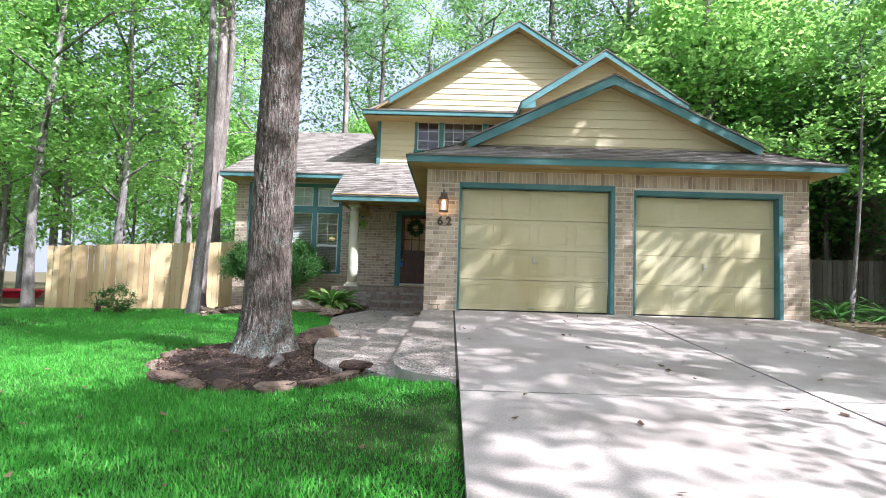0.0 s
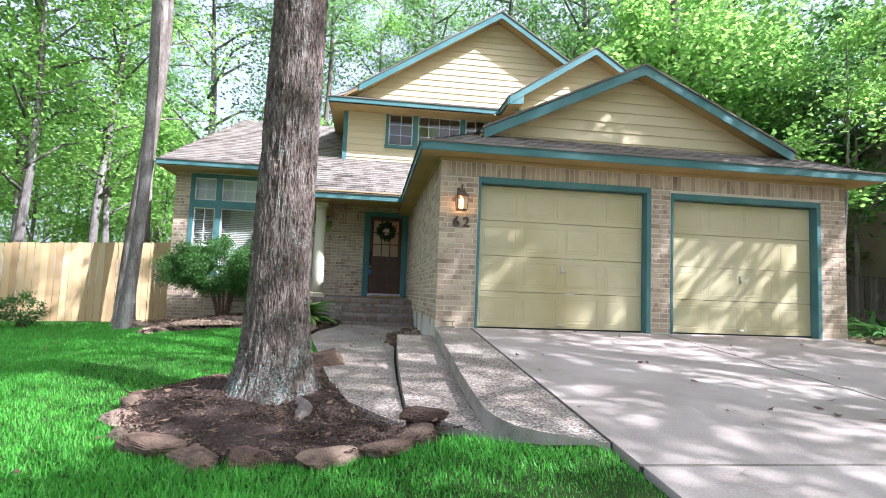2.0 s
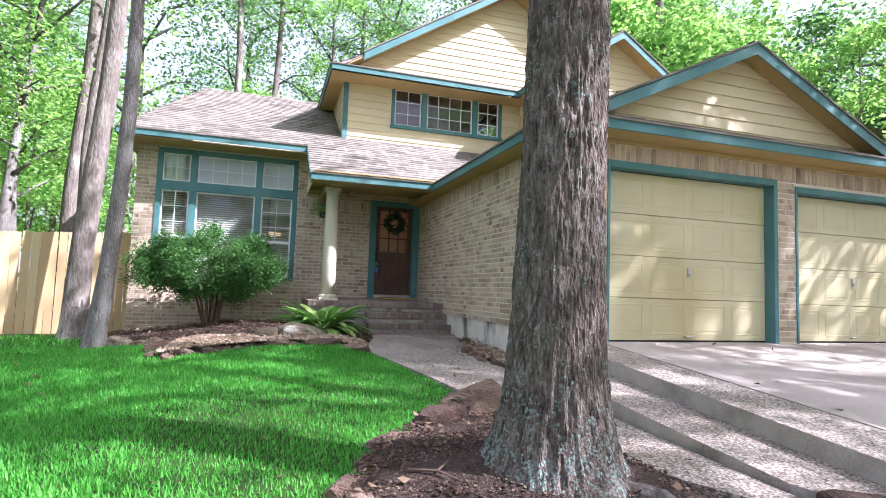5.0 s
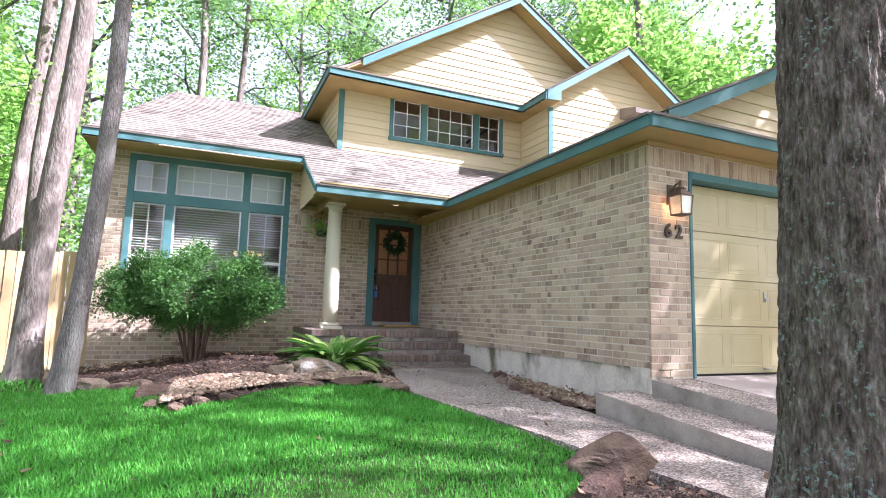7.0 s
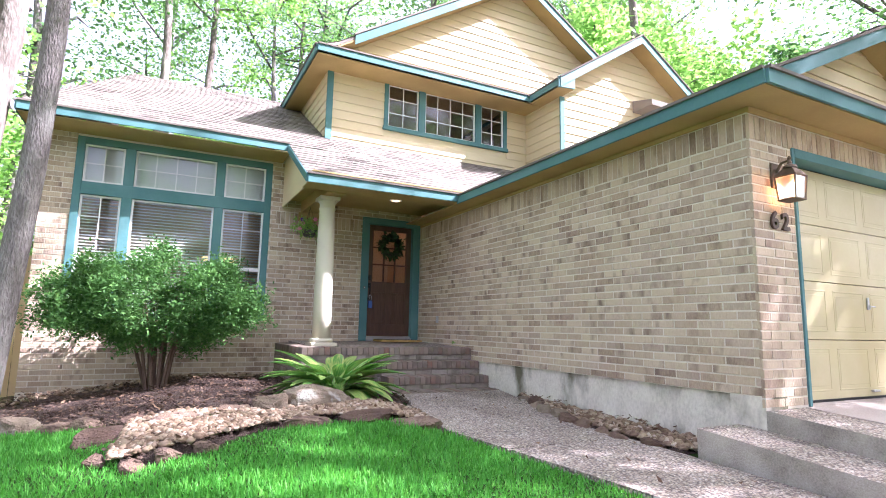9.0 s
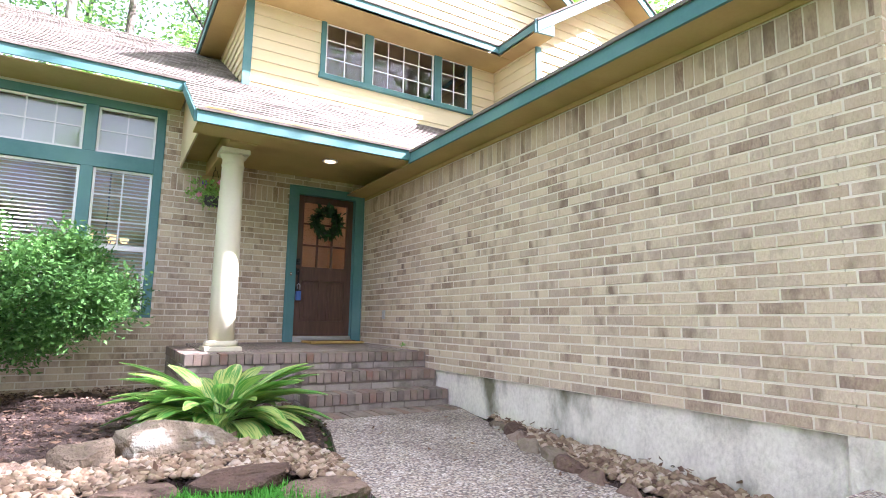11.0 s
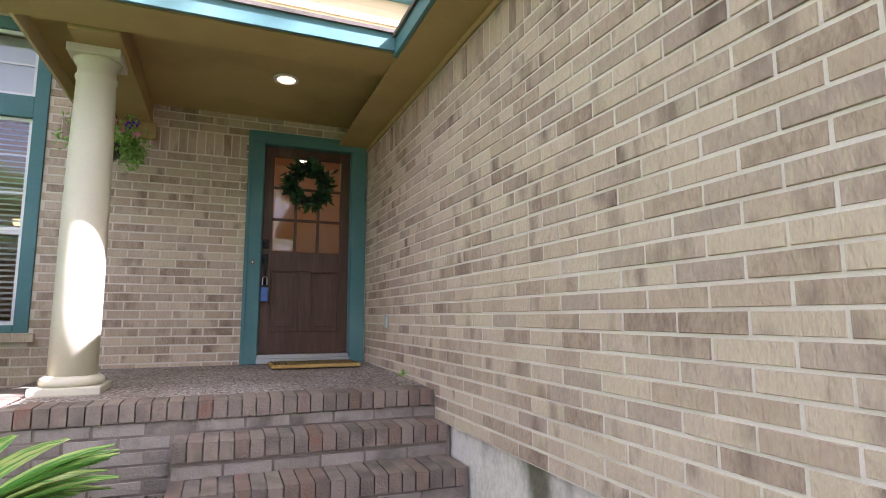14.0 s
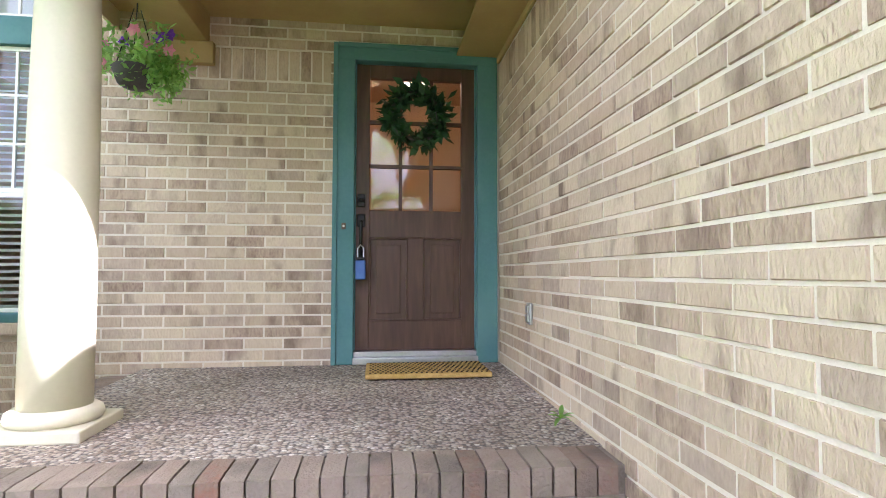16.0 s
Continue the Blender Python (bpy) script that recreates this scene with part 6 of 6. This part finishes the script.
# the wood behind
for k in range(40):
    a = fr.uniform(-50, 66)
    d = fr.uniform(24, 46)
    x, y = d * math.sin(radians(a)), d * math.cos(radians(a)) + 2
    if -7.5 < x < 8 and y < 25:
        continue
    if a < -14 and k % 3:
        continue
    plant((SWEET + SWEET + [PINES[0]] if a < -10 else OAKS + SWEET + [PINES[0]])[k % 5], x, y, fr.uniform(0, 360), fr.uniform(0.85, 1.25))
for k in range(46):
    a = fr.uniform(-50, 66)
    d = fr.uniform(19, 44)
    x, y = d * math.sin(radians(a)), d * math.cos(radians(a)) + 2
    if (-8 < x < 9 and y < 25) or (x > 8 and y < 17 and x < 11):
        continue
    if a < -14 and k % 2:
        continue
    plant(LOW[1 if a < -10 else k % 2], x, y, fr.uniform(0, 360), fr.uniform(0.7, 1.5))
for k in range(14):
    a, d = radians(-56 + k * 3.0), bright.uniform(40, 52)
    plant(LOW[1], d * math.sin(a), d * math.cos(a), bright.uniform(0, 360), bright.uniform(1.0, 1.35))
# tall unseen trees added round the front yard, whose crowns dapple it
for proto, x, y, s in ((OAKS[0], 8.3, 1.9, 1.35), (OAKS[1], 8.6, -5.0, 1.0), (OAKS[0], 11.5, 4.3, 0.98), (OAKS[0], 14.0, -1.0, 1.15), (SWEET[1], 2.5, -8.0, 1.1), (OAKS[0], 16.5, 6.0, 1.1), (OAKS[1], 12.8, 3.0, 1.1),
                       (OAKS[0], 0.5, -19.0, 1.1), (OAKS[1], 10.0, -12.0, 1.1), (SWEET[0], -12.0, -22.0, 1.1), (OAKS[0], 20.0, -8.0, 1.1), (SWEET[1], 6.9, -1.8, 1.0)):
    plant(proto, x, y, fr.uniform(0, 360), s)
# added outside the view, its high crown shades the house bed and lawn
shade = forest_tree("shade_tree", 99, 20, 0.3, 0.55, 3.6, LEAF_DEEP, BARK, 5200, 0.22, "tall unseen tree added to shade the bed and lawn", limbs=14)
plant(shade, 7.0, 4.2, 70)
# the wood across the street
for k in range(16):
    a = 100 + k * 10.5 + fr.uniform(-4, 4)
    d = fr.uniform(26, 34)
    plant((OAKS + SWEET)[k % 4], d * math.sin(radians(a)), d * math.cos(radians(a)) - 4, fr.uniform(0, 360), fr.uniform(0.9, 1.15))
for k in range(18):
    a = fr.uniform(95, 265)
    plant(LOW[k % 2], 30 * math.sin(radians(a)), 30 * math.cos(radians(a)) - 6, fr.uniform(0, 360), 1.5)


# ---- shrubs and border plants ----
def shrub(name, at, radii, count, size, label, stems=10, low=0.5, material=None):
    s = thing(name, at, label, "shrub")
    r, g = random.Random(count), np.random.default_rng(count)
    for k in range(stems):
        a = k * 2.4
        bm = bmesh.new()
        e = (0.6 * radii[0] * math.cos(a) * r.uniform(0.3, 1), 0.6 * radii[1] * math.sin(a) * r.uniform(0.3, 1), low + radii[2] * r.uniform(0.4, 1.1))
        tube(bm, [(0.1 * math.cos(a), 0.1 * math.sin(a), -0.05), (e[0] * 0.45, e[1] * 0.45, e[2] * 0.5), e], [0.026, 0.02, 0.006], 6)
        part("stem", bm, STEM, s, "brown woody stem" if k == 0 else "")
    u = g.normal(0, 1, (260, 3))
    u /= np.linalg.norm(u, axis=1)[:, None]
    rad = g.uniform(0.35, 1.0, 260)[:, None] ** 0.4
    bump = 1 + 0.16 * np.sin(u[:, :1] * 5 + 1) * np.cos(u[:, 1:2] * 4) + g.normal(0, 0.05, (260, 1))
    c = u * rad * np.array(radii) * bump
    c[:, 2] = np.where(c[:, 2] < 0, c[:, 2] * 0.75, c[:, 2])
    c += np.array((0, 0, low + radii[2] * 0.8))
    leaf_object("foliage", leaves(g, c, 0.075 * radii[0] / 1.3, count, size, size * 0.42, 0.7), material or LEAF_SHRUB, s)
    return s


shrub("azalea_bush", (-4.64, 14.55, 0.5), (1.36, 0.85, 0.68), 52000, 0.056, "wide rounded green bush under the front window", stems=12, low=0.56)
shrub("small_bush", (-8.3, 13.7, 0.22), (0.42, 0.36, 0.36), 2200, 0.06, "small dark bush by the board fence", stems=6, low=0.1)
shrub("spindly_bush", (-8.85, 13.75, 0.22), (0.32, 0.28, 0.25), 420, 0.055, "thin sparse bush by the board fence", stems=6, low=0.18)


def strap_plant(name, at, count, length, width, label, seed, material, droop=0.5, stalk=0.0):
    """A clump of long arching leaves, each a folded strip."""
    s = thing(name, at, label, "plant")
    r = random.Random(seed)
    for k in range(count):
        a = k * 2.399 + r.uniform(-0.25, 0.25)
        ln = length * r.uniform(0.65, 1.1)
        up = r.uniform(0.12, 1.05)
        bm = bmesh.new()
        side = Vector((-math.sin(a), math.cos(a), 0))
        uv = bm.loops.layers.uv.new("leaf")
        rows, spot = [], {}
        for j in range(11):
            t = j / 10
            rr = ln * t * math.cos(up * (1 - 0.45 * t))
            p = Vector((rr * math.cos(a), rr * math.sin(a), 0.05 + ln * (t * math.sin(up) - droop * t * t * math.cos(up))))
            w = width * (0.07 + (0.98 * math.sin(math.pi * min(1, (t - stalk) / (1 - stalk) * 0.94 + 0.03)) ** 0.85 if t > stalk else 0)) * 0.5
            rows.append([bm.verts.new(p - side * w + Vector((0, 0, w * 0.35))), bm.verts.new(p), bm.verts.new(p + side * w + Vector((0, 0, w * 0.35)))])
            for i in range(3):
                spot[rows[-1][i]] = (abs(i - 1) + k * 3.7, t)
        for x, y in zip(rows, rows[1:]):
            bm.faces.new((x[0], x[1], y[1], y[0]))
            bm.faces.new((x[1], x[2], y[2], y[1]))
        for f in bm.faces:
            for c in f.loops:
                c[uv].uv = spot[c.vert]
        part("leaf", bm, material, s, smooth=True)
    return s


def striped(m):
    """Cream-yellow streaks that run out along the leaves."""
    n, l, b = nodes_of(m)
    geo, shear = n.new("ShaderNodeUVMap"), n.new("ShaderNodeMapping")
    geo.uv_map = "leaf"
    shear.inputs["Rotation"].default_value = (0, 0, 0.25)
    shear.inputs["Scale"].default_value = (5.0, 2.4, 1)
    wave, ramp, mixer = n.new("ShaderNodeTexNoise"), n.new("ShaderNodeValToRGB"), n.new("ShaderNodeMix")
    wave.inputs["Scale"].default_value = 1.0
    l.new(geo.outputs[0], shear.inputs["Vector"])
    l.new(shear.outputs[0], wave.inputs["Vector"])
    ramp.color_ramp.elements[0].position, ramp.color_ramp.elements[1].position = 0.46, 0.54
    l.new(wave.outputs["Fac"], ramp.inputs[0])
    mixer.data_type = "RGBA"
    old = b.inputs["Base Color"].links[0].from_socket
    l.new(ramp.outputs[0], mixer.inputs[0])
    l.new(old, mixer.inputs[6])
    mixer.inputs[7].default_value = (0.48, 0.55, 0.16, 1)
    l.new(mixer.outputs[2], b.inputs["Base Color"])


striped(LEAF_LILY)
strap_plant("ginger_plant", (-2.8, 12.95, 0.55), 150, 0.84, 0.145, "variegated green and yellow ginger plant by the porch", 3, LEAF_LILY, 0.55, 0.38)
for k, (x, y) in enumerate(((7.9, 15.2), (8.7, 14.6), (9.5, 15.0), (10.3, 14.5), (11.1, 15.1), (8.2, 13.7), (10.9, 13.6), (12.0, 14.3), (9.3, 13.2), (12.6, 13.4), (13.2, 14.6), (10.1, 12.4))):
    strap_plant("border_plant", (x, y, 0.64), 30, 1.0, 0.09, "green strap-leaved border plant by the side fence", 50 + k, LEAF_SHRUB)
strap_plant("weed", (-0.52, 14.3, 1.09), 9, 0.07, 0.02, "tiny green weed in the porch corner", 80, LEAF_BRIGHT)

# ---- fences, neighbours ----
def board_fence(name, p0, p1, z0, z1, height, material, label, width=0.138, seed=1, gap=0.004):
    f = setting(new(name), label, "fence")
    r = random.Random(seed)
    d = Vector((p1[0] - p0[0], p1[1] - p0[1], 0))
    length = d.length
    turn = math.degrees(math.atan2(d.y, d.x))
    count = int(length / width)
    bm = bmesh.new()
    box(bm, gap / 2, width - gap / 2, -0.009, 0.009, 0, 1, 0)
    me = bpy.data.meshes.new("picket")
    bm.to_mesh(me)
    bm.free()
    me.materials.append(material)
    for k in range(count):
        t = k / count
        o = new("picket", me)
        o.parent = f
        h = height + r.uniform(-0.012, 0.012)
        o.matrix_world = pose(p0[0] + d.x * t, p0[1] + d.y * t + r.uniform(-0.004, 0.004), z0 + (z1 - z0) * t - 0.12, 0, r.uniform(-0.4, 0.4), turn) @ Matrix.Diagonal((1, 1, h + 0.12, 1))
    for h in (0.35, 1.0, 1.6):
        bm = bmesh.new()
        prism(bm, [(p0[0], p0[1] + 0.012, z0 + h), (p1[0], p1[1] + 0.012, z1 + h), (p1[0], p1[1] + 0.012, z1 + h + 0.09), (p0[0], p0[1] + 0.012, z0 + h + 0.09)], (0, 0.038, 0))
        part("rail", bm, material, f)
    return f


board_fence("fence_left", (-11.1, 14.95), (-6.32, 16.3), 0.10, 0.46, 1.86, FENCE_WOOD, "new yellow pine board fence beside the house", seed=2)
board_fence("fence_right", (6.15, 17.6), (14.7, 16.3), 0.6, 0.6, 1.7, OLD_WOOD, "old grey weathered board fence in the side yard", seed=3, gap=0.016)


def neighbour_house():
    h = thing("neighbour_house", (0.6, -3.0, 0), "tan neighbour house with maroon trim behind trees", "house")
    bm = bmesh.new()
    box(bm, 14.5, 26, 19.0, 26, 0.2, 7.5)
    part("wall", bm, NEIGHBOUR, h)
    for k in range(41):
        z = 0.3 + k * 0.175
        bm = bmesh.new()
        prism(bm, [(14.48, 18.98, z), (14.48, 18.955, z), (14.48, 18.975, z + 0.17), (14.48, 18.98, z + 0.17)], (11.5, 0, 0))
        part("board", bm, NEIGHBOUR, h)
    bm = bmesh.new()
    prism(bm, [(13.7, 18.2, 7.4), (26.6, 18.2, 7.4), (26.6, 22.6, 9.6), (13.7, 22.6, 9.6)], (0, 0, 0.12))
    part("roof", bm, SHINGLE, h, "brown shingle roof")
    bm = bmesh.new()
    box(bm, 13.7, 26.6, 18.15, 18.19, 7.25, 7.5)
    part("fascia", bm, MAROON, h, "maroon fascia board")
    for x, z0, z1 in ((16.2, 2.85, 4.45), (19.6, 2.85, 4.45), (16.2, 5.4, 6.6), (19.6, 5.4, 6.6)):
        bm = bmesh.new()
        for a, b, c, d in ((x - 0.16, x, z0, z1), (x + 1.5, x + 1.66, z0, z1), (x, x + 1.5, z0, z0 + 0.1), (x, x + 1.5, z1 - 0.1, z1), (x + 0.72, x + 0.78, z0 + 0.1, z1 - 0.1)):
            box(bm, a, b, 18.88, 18.95, c, d)
        w = part("window", bm, MAROON, h, "maroon framed window")
        bm = bmesh.new()
        box(bm, x, x + 1.5, 18.93, 18.948, z0 + 0.1, z1 - 0.1)
        part("pane", bm, GLASS, w)
    for k in range(24):
        bm = bmesh.new()
        box(bm, 15.45, 15.98, 18.9, 18.95, 2.9 + k * 0.064, 2.935 + k * 0.064)
        part("louvre", bm, NEIGHBOUR, h)
    return h


neighbour_house()
bm = bmesh.new()
prism(bm, [(-30, 4.0, 0.09), (-13.2, 9.0, 0.09), (-11.3, 14.2, 0.1), (-12.4, 20, 0.1), (-30, 24, 0.1)], (0, 0, -0.05))
setting(link("pavement", bm, CONCRETE), "pale neighbouring driveway beside the lawn", "pavement")
tub = thing("kiddie_pool", (-16.6, 20.6, 0.12), "low red plastic tub lying on the neighbouring drive", "tub")
bm = bmesh.new()
lathe(bm, [(0.85, 0.0), (0.95, 0.2), (1.0, 0.34), (1.05, 0.36), (1.04, 0.40), (0.96, 0.40), (0.9, 0.1), (0.1, 0.06)], 32)
part("shell", bm, RED, tub, smooth=True)
bm = bmesh.new()
tube(bm, [(1.05 * math.cos(a), 1.05 * math.sin(a), 0.38) for a in [2 * math.pi * k / 32 for k in range(33)]], [0.035] * 33, 8)
part("rim", bm, RED, tub, smooth=True)

# ---- lawn ----
LAWN = [(-13.0, -3.0), (0.085, -3.0), (0.085, 4.64), (-0.27, 4.83), (-0.46, 5.0), (-0.62, 5.2), (-0.8, 5.3), (-1.15, 5.12), (-1.75, 5.02), (-2.35, 5.1), (-2.85, 5.4), (-3.22, 6.0), (-3.25, 6.7), (-3.0, 7.3), (-2.6, 7.75), (-2.2, 7.9), (-1.9, 8.2), (-2.05, 9.3), (-2.2, 10.25), (-2.33, 11.0), (-2.75, 11.35), (-3.3, 11.5), (-3.9, 11.2), (-4.3, 10.75), (-4.75, 10.62), (-4.95, 11.1), (-4.75, 11.8), (-5.2, 12.5), (-5.75, 13.0), (-6.2, 13.5), (-6.4, 14.3), (-6.4, 16.1), (-11.1, 14.85), (-13.2, 9.0)]


def lawn(name, count, seed, tall, wide, region, fade=lambda x, y: 1.0 + 0 * x):
    g = np.random.default_rng(seed)
    x, y = g.uniform(region[0], region[1], count), g.uniform(region[2], region[3], count)
    k = inside(LAWN, x, y) & (g.uniform(0, 1, count) < fade(x, y))
    x, y = x[k], y[k]
    n = len(x)
    bare = np.sin(x * 1.7 + 1.3 * np.sin(y * 1.1)) * np.sin(y * 1.9 + np.cos(x))
    h = tall * g.uniform(0.45, 1.15, n) * (1 + 0.22 * bare)
    a, lean = g.uniform(0, 6.283, n), g.uniform(0.1, 1.0, n)
    b = np.stack([x, y, ground_height(x, y) - 0.005], axis=1)
    side = np.stack([-np.sin(a), np.cos(a), np.zeros(n)], axis=1) * wide * 0.5 * g.uniform(0.7, 1.3, n)[:, None]
    tip = np.stack([np.cos(a) * h * lean, np.sin(a) * h * lean, h * np.sqrt(np.maximum(0.1, 1 - 0.6 * lean * lean))], axis=1)
    v = np.stack([b - side, b + side, b + tip], axis=1)
    ob = new(name, quads_mesh(name, v, GRASS, 3))
    return tagged(ob, "thick bright green mown lawn grass", "grass", kind="stuff")


lawn("grass", 620000, 1, 0.062, 0.0135, (-8.5, 0.1, -0.7, 13.2), lambda x, y: np.clip((x + 8.5) / 2.5, 0, 1) * np.clip((y + 0.7) / 1.2, 0.1, 1))
lawn("far_grass", 170000, 2, 0.07, 0.019, (-13.2, -6.0, -3.0, 15.5), lambda x, y: np.clip((-6.0 - x) / 2.5, 0, 1))
lawn("near_grass", 70000, 3, 0.062, 0.014, (-8.5, 0.1, -3.0, 0.6))

# ---- bricks, piece by piece ----
def brick_unit():
    """A brick one unit large, its face at y = 0 with softened arrises."""
    bm = bmesh.new()
    back = [bm.verts.new((x, 1, z)) for x, z in ((0, 0), (1, 0), (1, 1), (0, 1))]
    side = [bm.verts.new((x, 0.25, z)) for x, z in ((0, 0), (1, 0), (1, 1), (0, 1))]
    face = [bm.verts.new((x, 0, z)) for x, z in ((0.012, 0.05), (0.988, 0.04), (0.99, 0.95), (0.01, 0.96))]
    bm.faces.new(face)
    for a, b in ((back, side), (side, face)):
        for i in range(4):
            j = (i + 1) % 4
            bm.faces.new((a[i], a[j], b[j], b[i]))
    bmesh.ops.recalc_face_normals(bm, faces=bm.faces)
    me = bpy.data.meshes.new("brick")
    bm.to_mesh(me)
    bm.free()
    return me


UNIT_BRICK = brick_unit()
UNIT_BRICK.materials.append(BRICK)
UNIT_PAVER = UNIT_BRICK.copy()
UNIT_PAVER.materials.clear()
UNIT_PAVER.materials.append(PAVER)
UNIT_FACE = UNIT_BRICK.copy()
UNIT_FACE.materials.clear()
UNIT_FACE.materials.append(PORCH_FACE)
UV = np.array([v.co[:] for v in UNIT_BRICK.vertices])
UF = [tuple(p.vertices) for p in UNIT_BRICK.polygons]


def courses(u0, u1, z0, z1, holes, seed, course=COURSE, unit=UNIT):
    """Running bond over a rectangle round its holes: (u0, u1, z0, z1) of each brick."""
    r = random.Random(seed)
    out, k, z = [], 0, z0
    while z < z1 - 0.02:
        top = min(z + course - JOINT, z1)
        runs = [(u0, u1)]
        for h in holes:
            if h[2] < top - 0.012 and h[3] > z + 0.012:
                runs = [q for a, b in runs for q in ((a, min(b, h[0])), (max(a, h[1]), b)) if q[1] - q[0] > 0.025]
        for a, b in runs:
            u = math.floor((a - u0) / unit) * unit + u0 - (k % 2) * unit / 2
            while u < b:
                c, d = max(u, a), min(u + unit - JOINT, b)
                if d - c > 0.02:
                    out.append((c, d, z + r.uniform(-0.001, 0.001), top + r.uniform(-0.001, 0.001)))
                u += unit
        z += course
        k += 1
    return out


def soldiers(u0, u1, z0, z1, width=COURSE):
    out, u = [], u0
    while u < u1 - 0.02:
        out.append((u, min(u + width - JOINT, u1), z0, z1))
        u += width
    return out


def lay(wall, bricks, place, near, seed, mesh=None, depth=0.03):
    """Bricks on a wall: the nearest to near (u, z) as pieces of their own, the rest as one part. place maps u to the wall."""
    mesh = mesh or UNIT_BRICK
    r = random.Random(seed)
    bricks = sorted(bricks, key=lambda b: (b[0] - near[0]) ** 2 + (b[2] - near[1]) ** 2)
    inv = wall.matrix_world.inverted()
    vs, fs = [], []
    for i, (a, b, c, d) in enumerate(bricks):
        proud = r.uniform(-0.0025, 0.0025)
        m = place(a, c, proud) @ Matrix.Diagonal((b - a, depth, d - c, 1))
        if i < 300:
            o = new("brick", mesh)
            o.parent = wall
            o.matrix_basis = inv @ m
        else:
            mm = np.array(m)
            o = len(vs)
            vs.extend(map(tuple, UV @ mm[:3, :3].T + mm[:3, 3]))
            fs.extend(tuple(o + q for q in f) for f in UF)
    if vs:
        me = bpy.data.meshes.new("bricks")
        me.from_pydata(vs, [], fs)
        me.materials.append(mesh.materials[0])
        ob = new("bricks", me)
        ob.parent = wall
        tagged(ob, kind="stuff")


front = lambda u, z, p: pose(u, FY + p, z)
garage_face = lambda u, z, p: pose(u, GY + p, z)
side_face = lambda u, z, p: pose(SX + p, -u, z, 0, 0, -90)
win = (WINDOW[0], WINDOW[1], WINDOW[2] - 0.08, WINDOW[3])
dor = (DOORWAY[0] - 0.004, DOORWAY[1] + 0.05, 0.3, DOORWAY[3] + 0.004)
soldier_band = (-3.08, -1.6, 3.045, 3.262)
lay(wall_front, courses(-6.3, SX - 0.002, 0.42, 4.1, [win, dor, soldier_band, (-2.97, SX, 0.0, 1.09)], 1) + soldiers(-3.075, -1.6, 3.043, 3.255), front, (-2.0, 2.0), 2)
lay(wall_side, courses(-15.825, -GY - 0.012, 0.905, 2.995, [], 3) + soldiers(-15.825, -GY - 0.012, 3.003, 3.222), side_face, (-13.0, 1.7), 4)
lay(wall_garage, courses(SX, 6.12, 0.82, 2.98, [(b[0] - 0.014, b[1] + 0.014, b[2], b[3]) for b in BAYS], 5) + [s for s in soldiers(SX + 0.002, 6.12, 2.995, 3.212)], garage_face, (0.0, 2.0), 6)
# porch edge and steps
lay(porch, courses(-2.97, SX - 0.003, 0.40, 0.99, [(-1.945, SX, 0.0, 0.905)], 7), lambda u, z, p: pose(u, 13.895 + p, z), (-1.0, 1.0), 8, UNIT_FACE, 0.05)
lay(porch, courses(-15.82, -13.9, 0.40, 0.99, [], 9), lambda u, z, p: pose(-2.975 + p, -u, z, 0, 0, -90), (-14, 1.0), 9, UNIT_FACE, 0.05)


def rowlock(wall, x0, x1, y, z, deep, high, seed):
    """Bricks laid on edge side by side along a step's nosing."""
    r = random.Random(seed)
    inv = wall.matrix_world.inverted()
    x = x0
    while x < x1 - 0.03:
        w = min(0.076, x1 - x)
        o = new("brick", UNIT_PAVER)
        o.parent = wall
        o.matrix_basis = inv @ pose(x, y + r.uniform(-0.004, 0.004), z + r.uniform(-0.003, 0.003), r.uniform(-0.8, 0.8), 0, r.uniform(-0.6, 0.6)) @ Matrix.Diagonal((w - 0.006, deep, high, 1))
        x += 0.0765


rowlock(porch, -2.985, SX - 0.004, 13.875, 0.992, 0.21, 0.105, 1)
inv = porch.matrix_world.inverted()
y = 14.09
while y < 15.75:
    o = new("brick", UNIT_PAVER)
    o.parent = porch
    o.matrix_basis = inv @ pose(-2.985, y + 0.067, 0.992, 0, 0, -90) @ Matrix.Diagonal((0.067, 0.21, 0.105, 1))
    y += 0.0765
rowlock(steps, -1.95, SX - 0.006, 13.66, 0.81, 0.235, 0.105, 2)
rowlock(steps, -1.95, SX - 0.006, 13.39, 0.625, 0.29, 0.105, 3)
rowlock(steps, -1.95, SX - 0.006, 13.08, 0.49, 0.33, 0.072, 4)
lay(steps, courses(-1.945, SX - 0.006, 0.725, 0.805, [], 11), lambda u, z, p: pose(u, 13.677 + p, z), (-1, 1), 12, UNIT_FACE, 0.03)
lay(steps, courses(-1.945, SX - 0.006, 0.56, 0.62, [], 13), lambda u, z, p: pose(u, 13.408 + p, z), (-1, 1), 14, UNIT_FACE, 0.03)
lay(steps, courses(-13.9, -13.685, 0.56, 0.80, [], 15), lambda u, z, p: pose(-1.945 + p, -u, z, 0, 0, -90), (-13.7, 0.6), 16, UNIT_FACE, 0.03)
lay(steps, courses(-13.68, -13.415, 0.40, 0.62, [], 17), lambda u, z, p: pose(-1.945 + p, -u, z, 0, 0, -90), (-13.4, 0.6), 18, UNIT_FACE, 0.03)
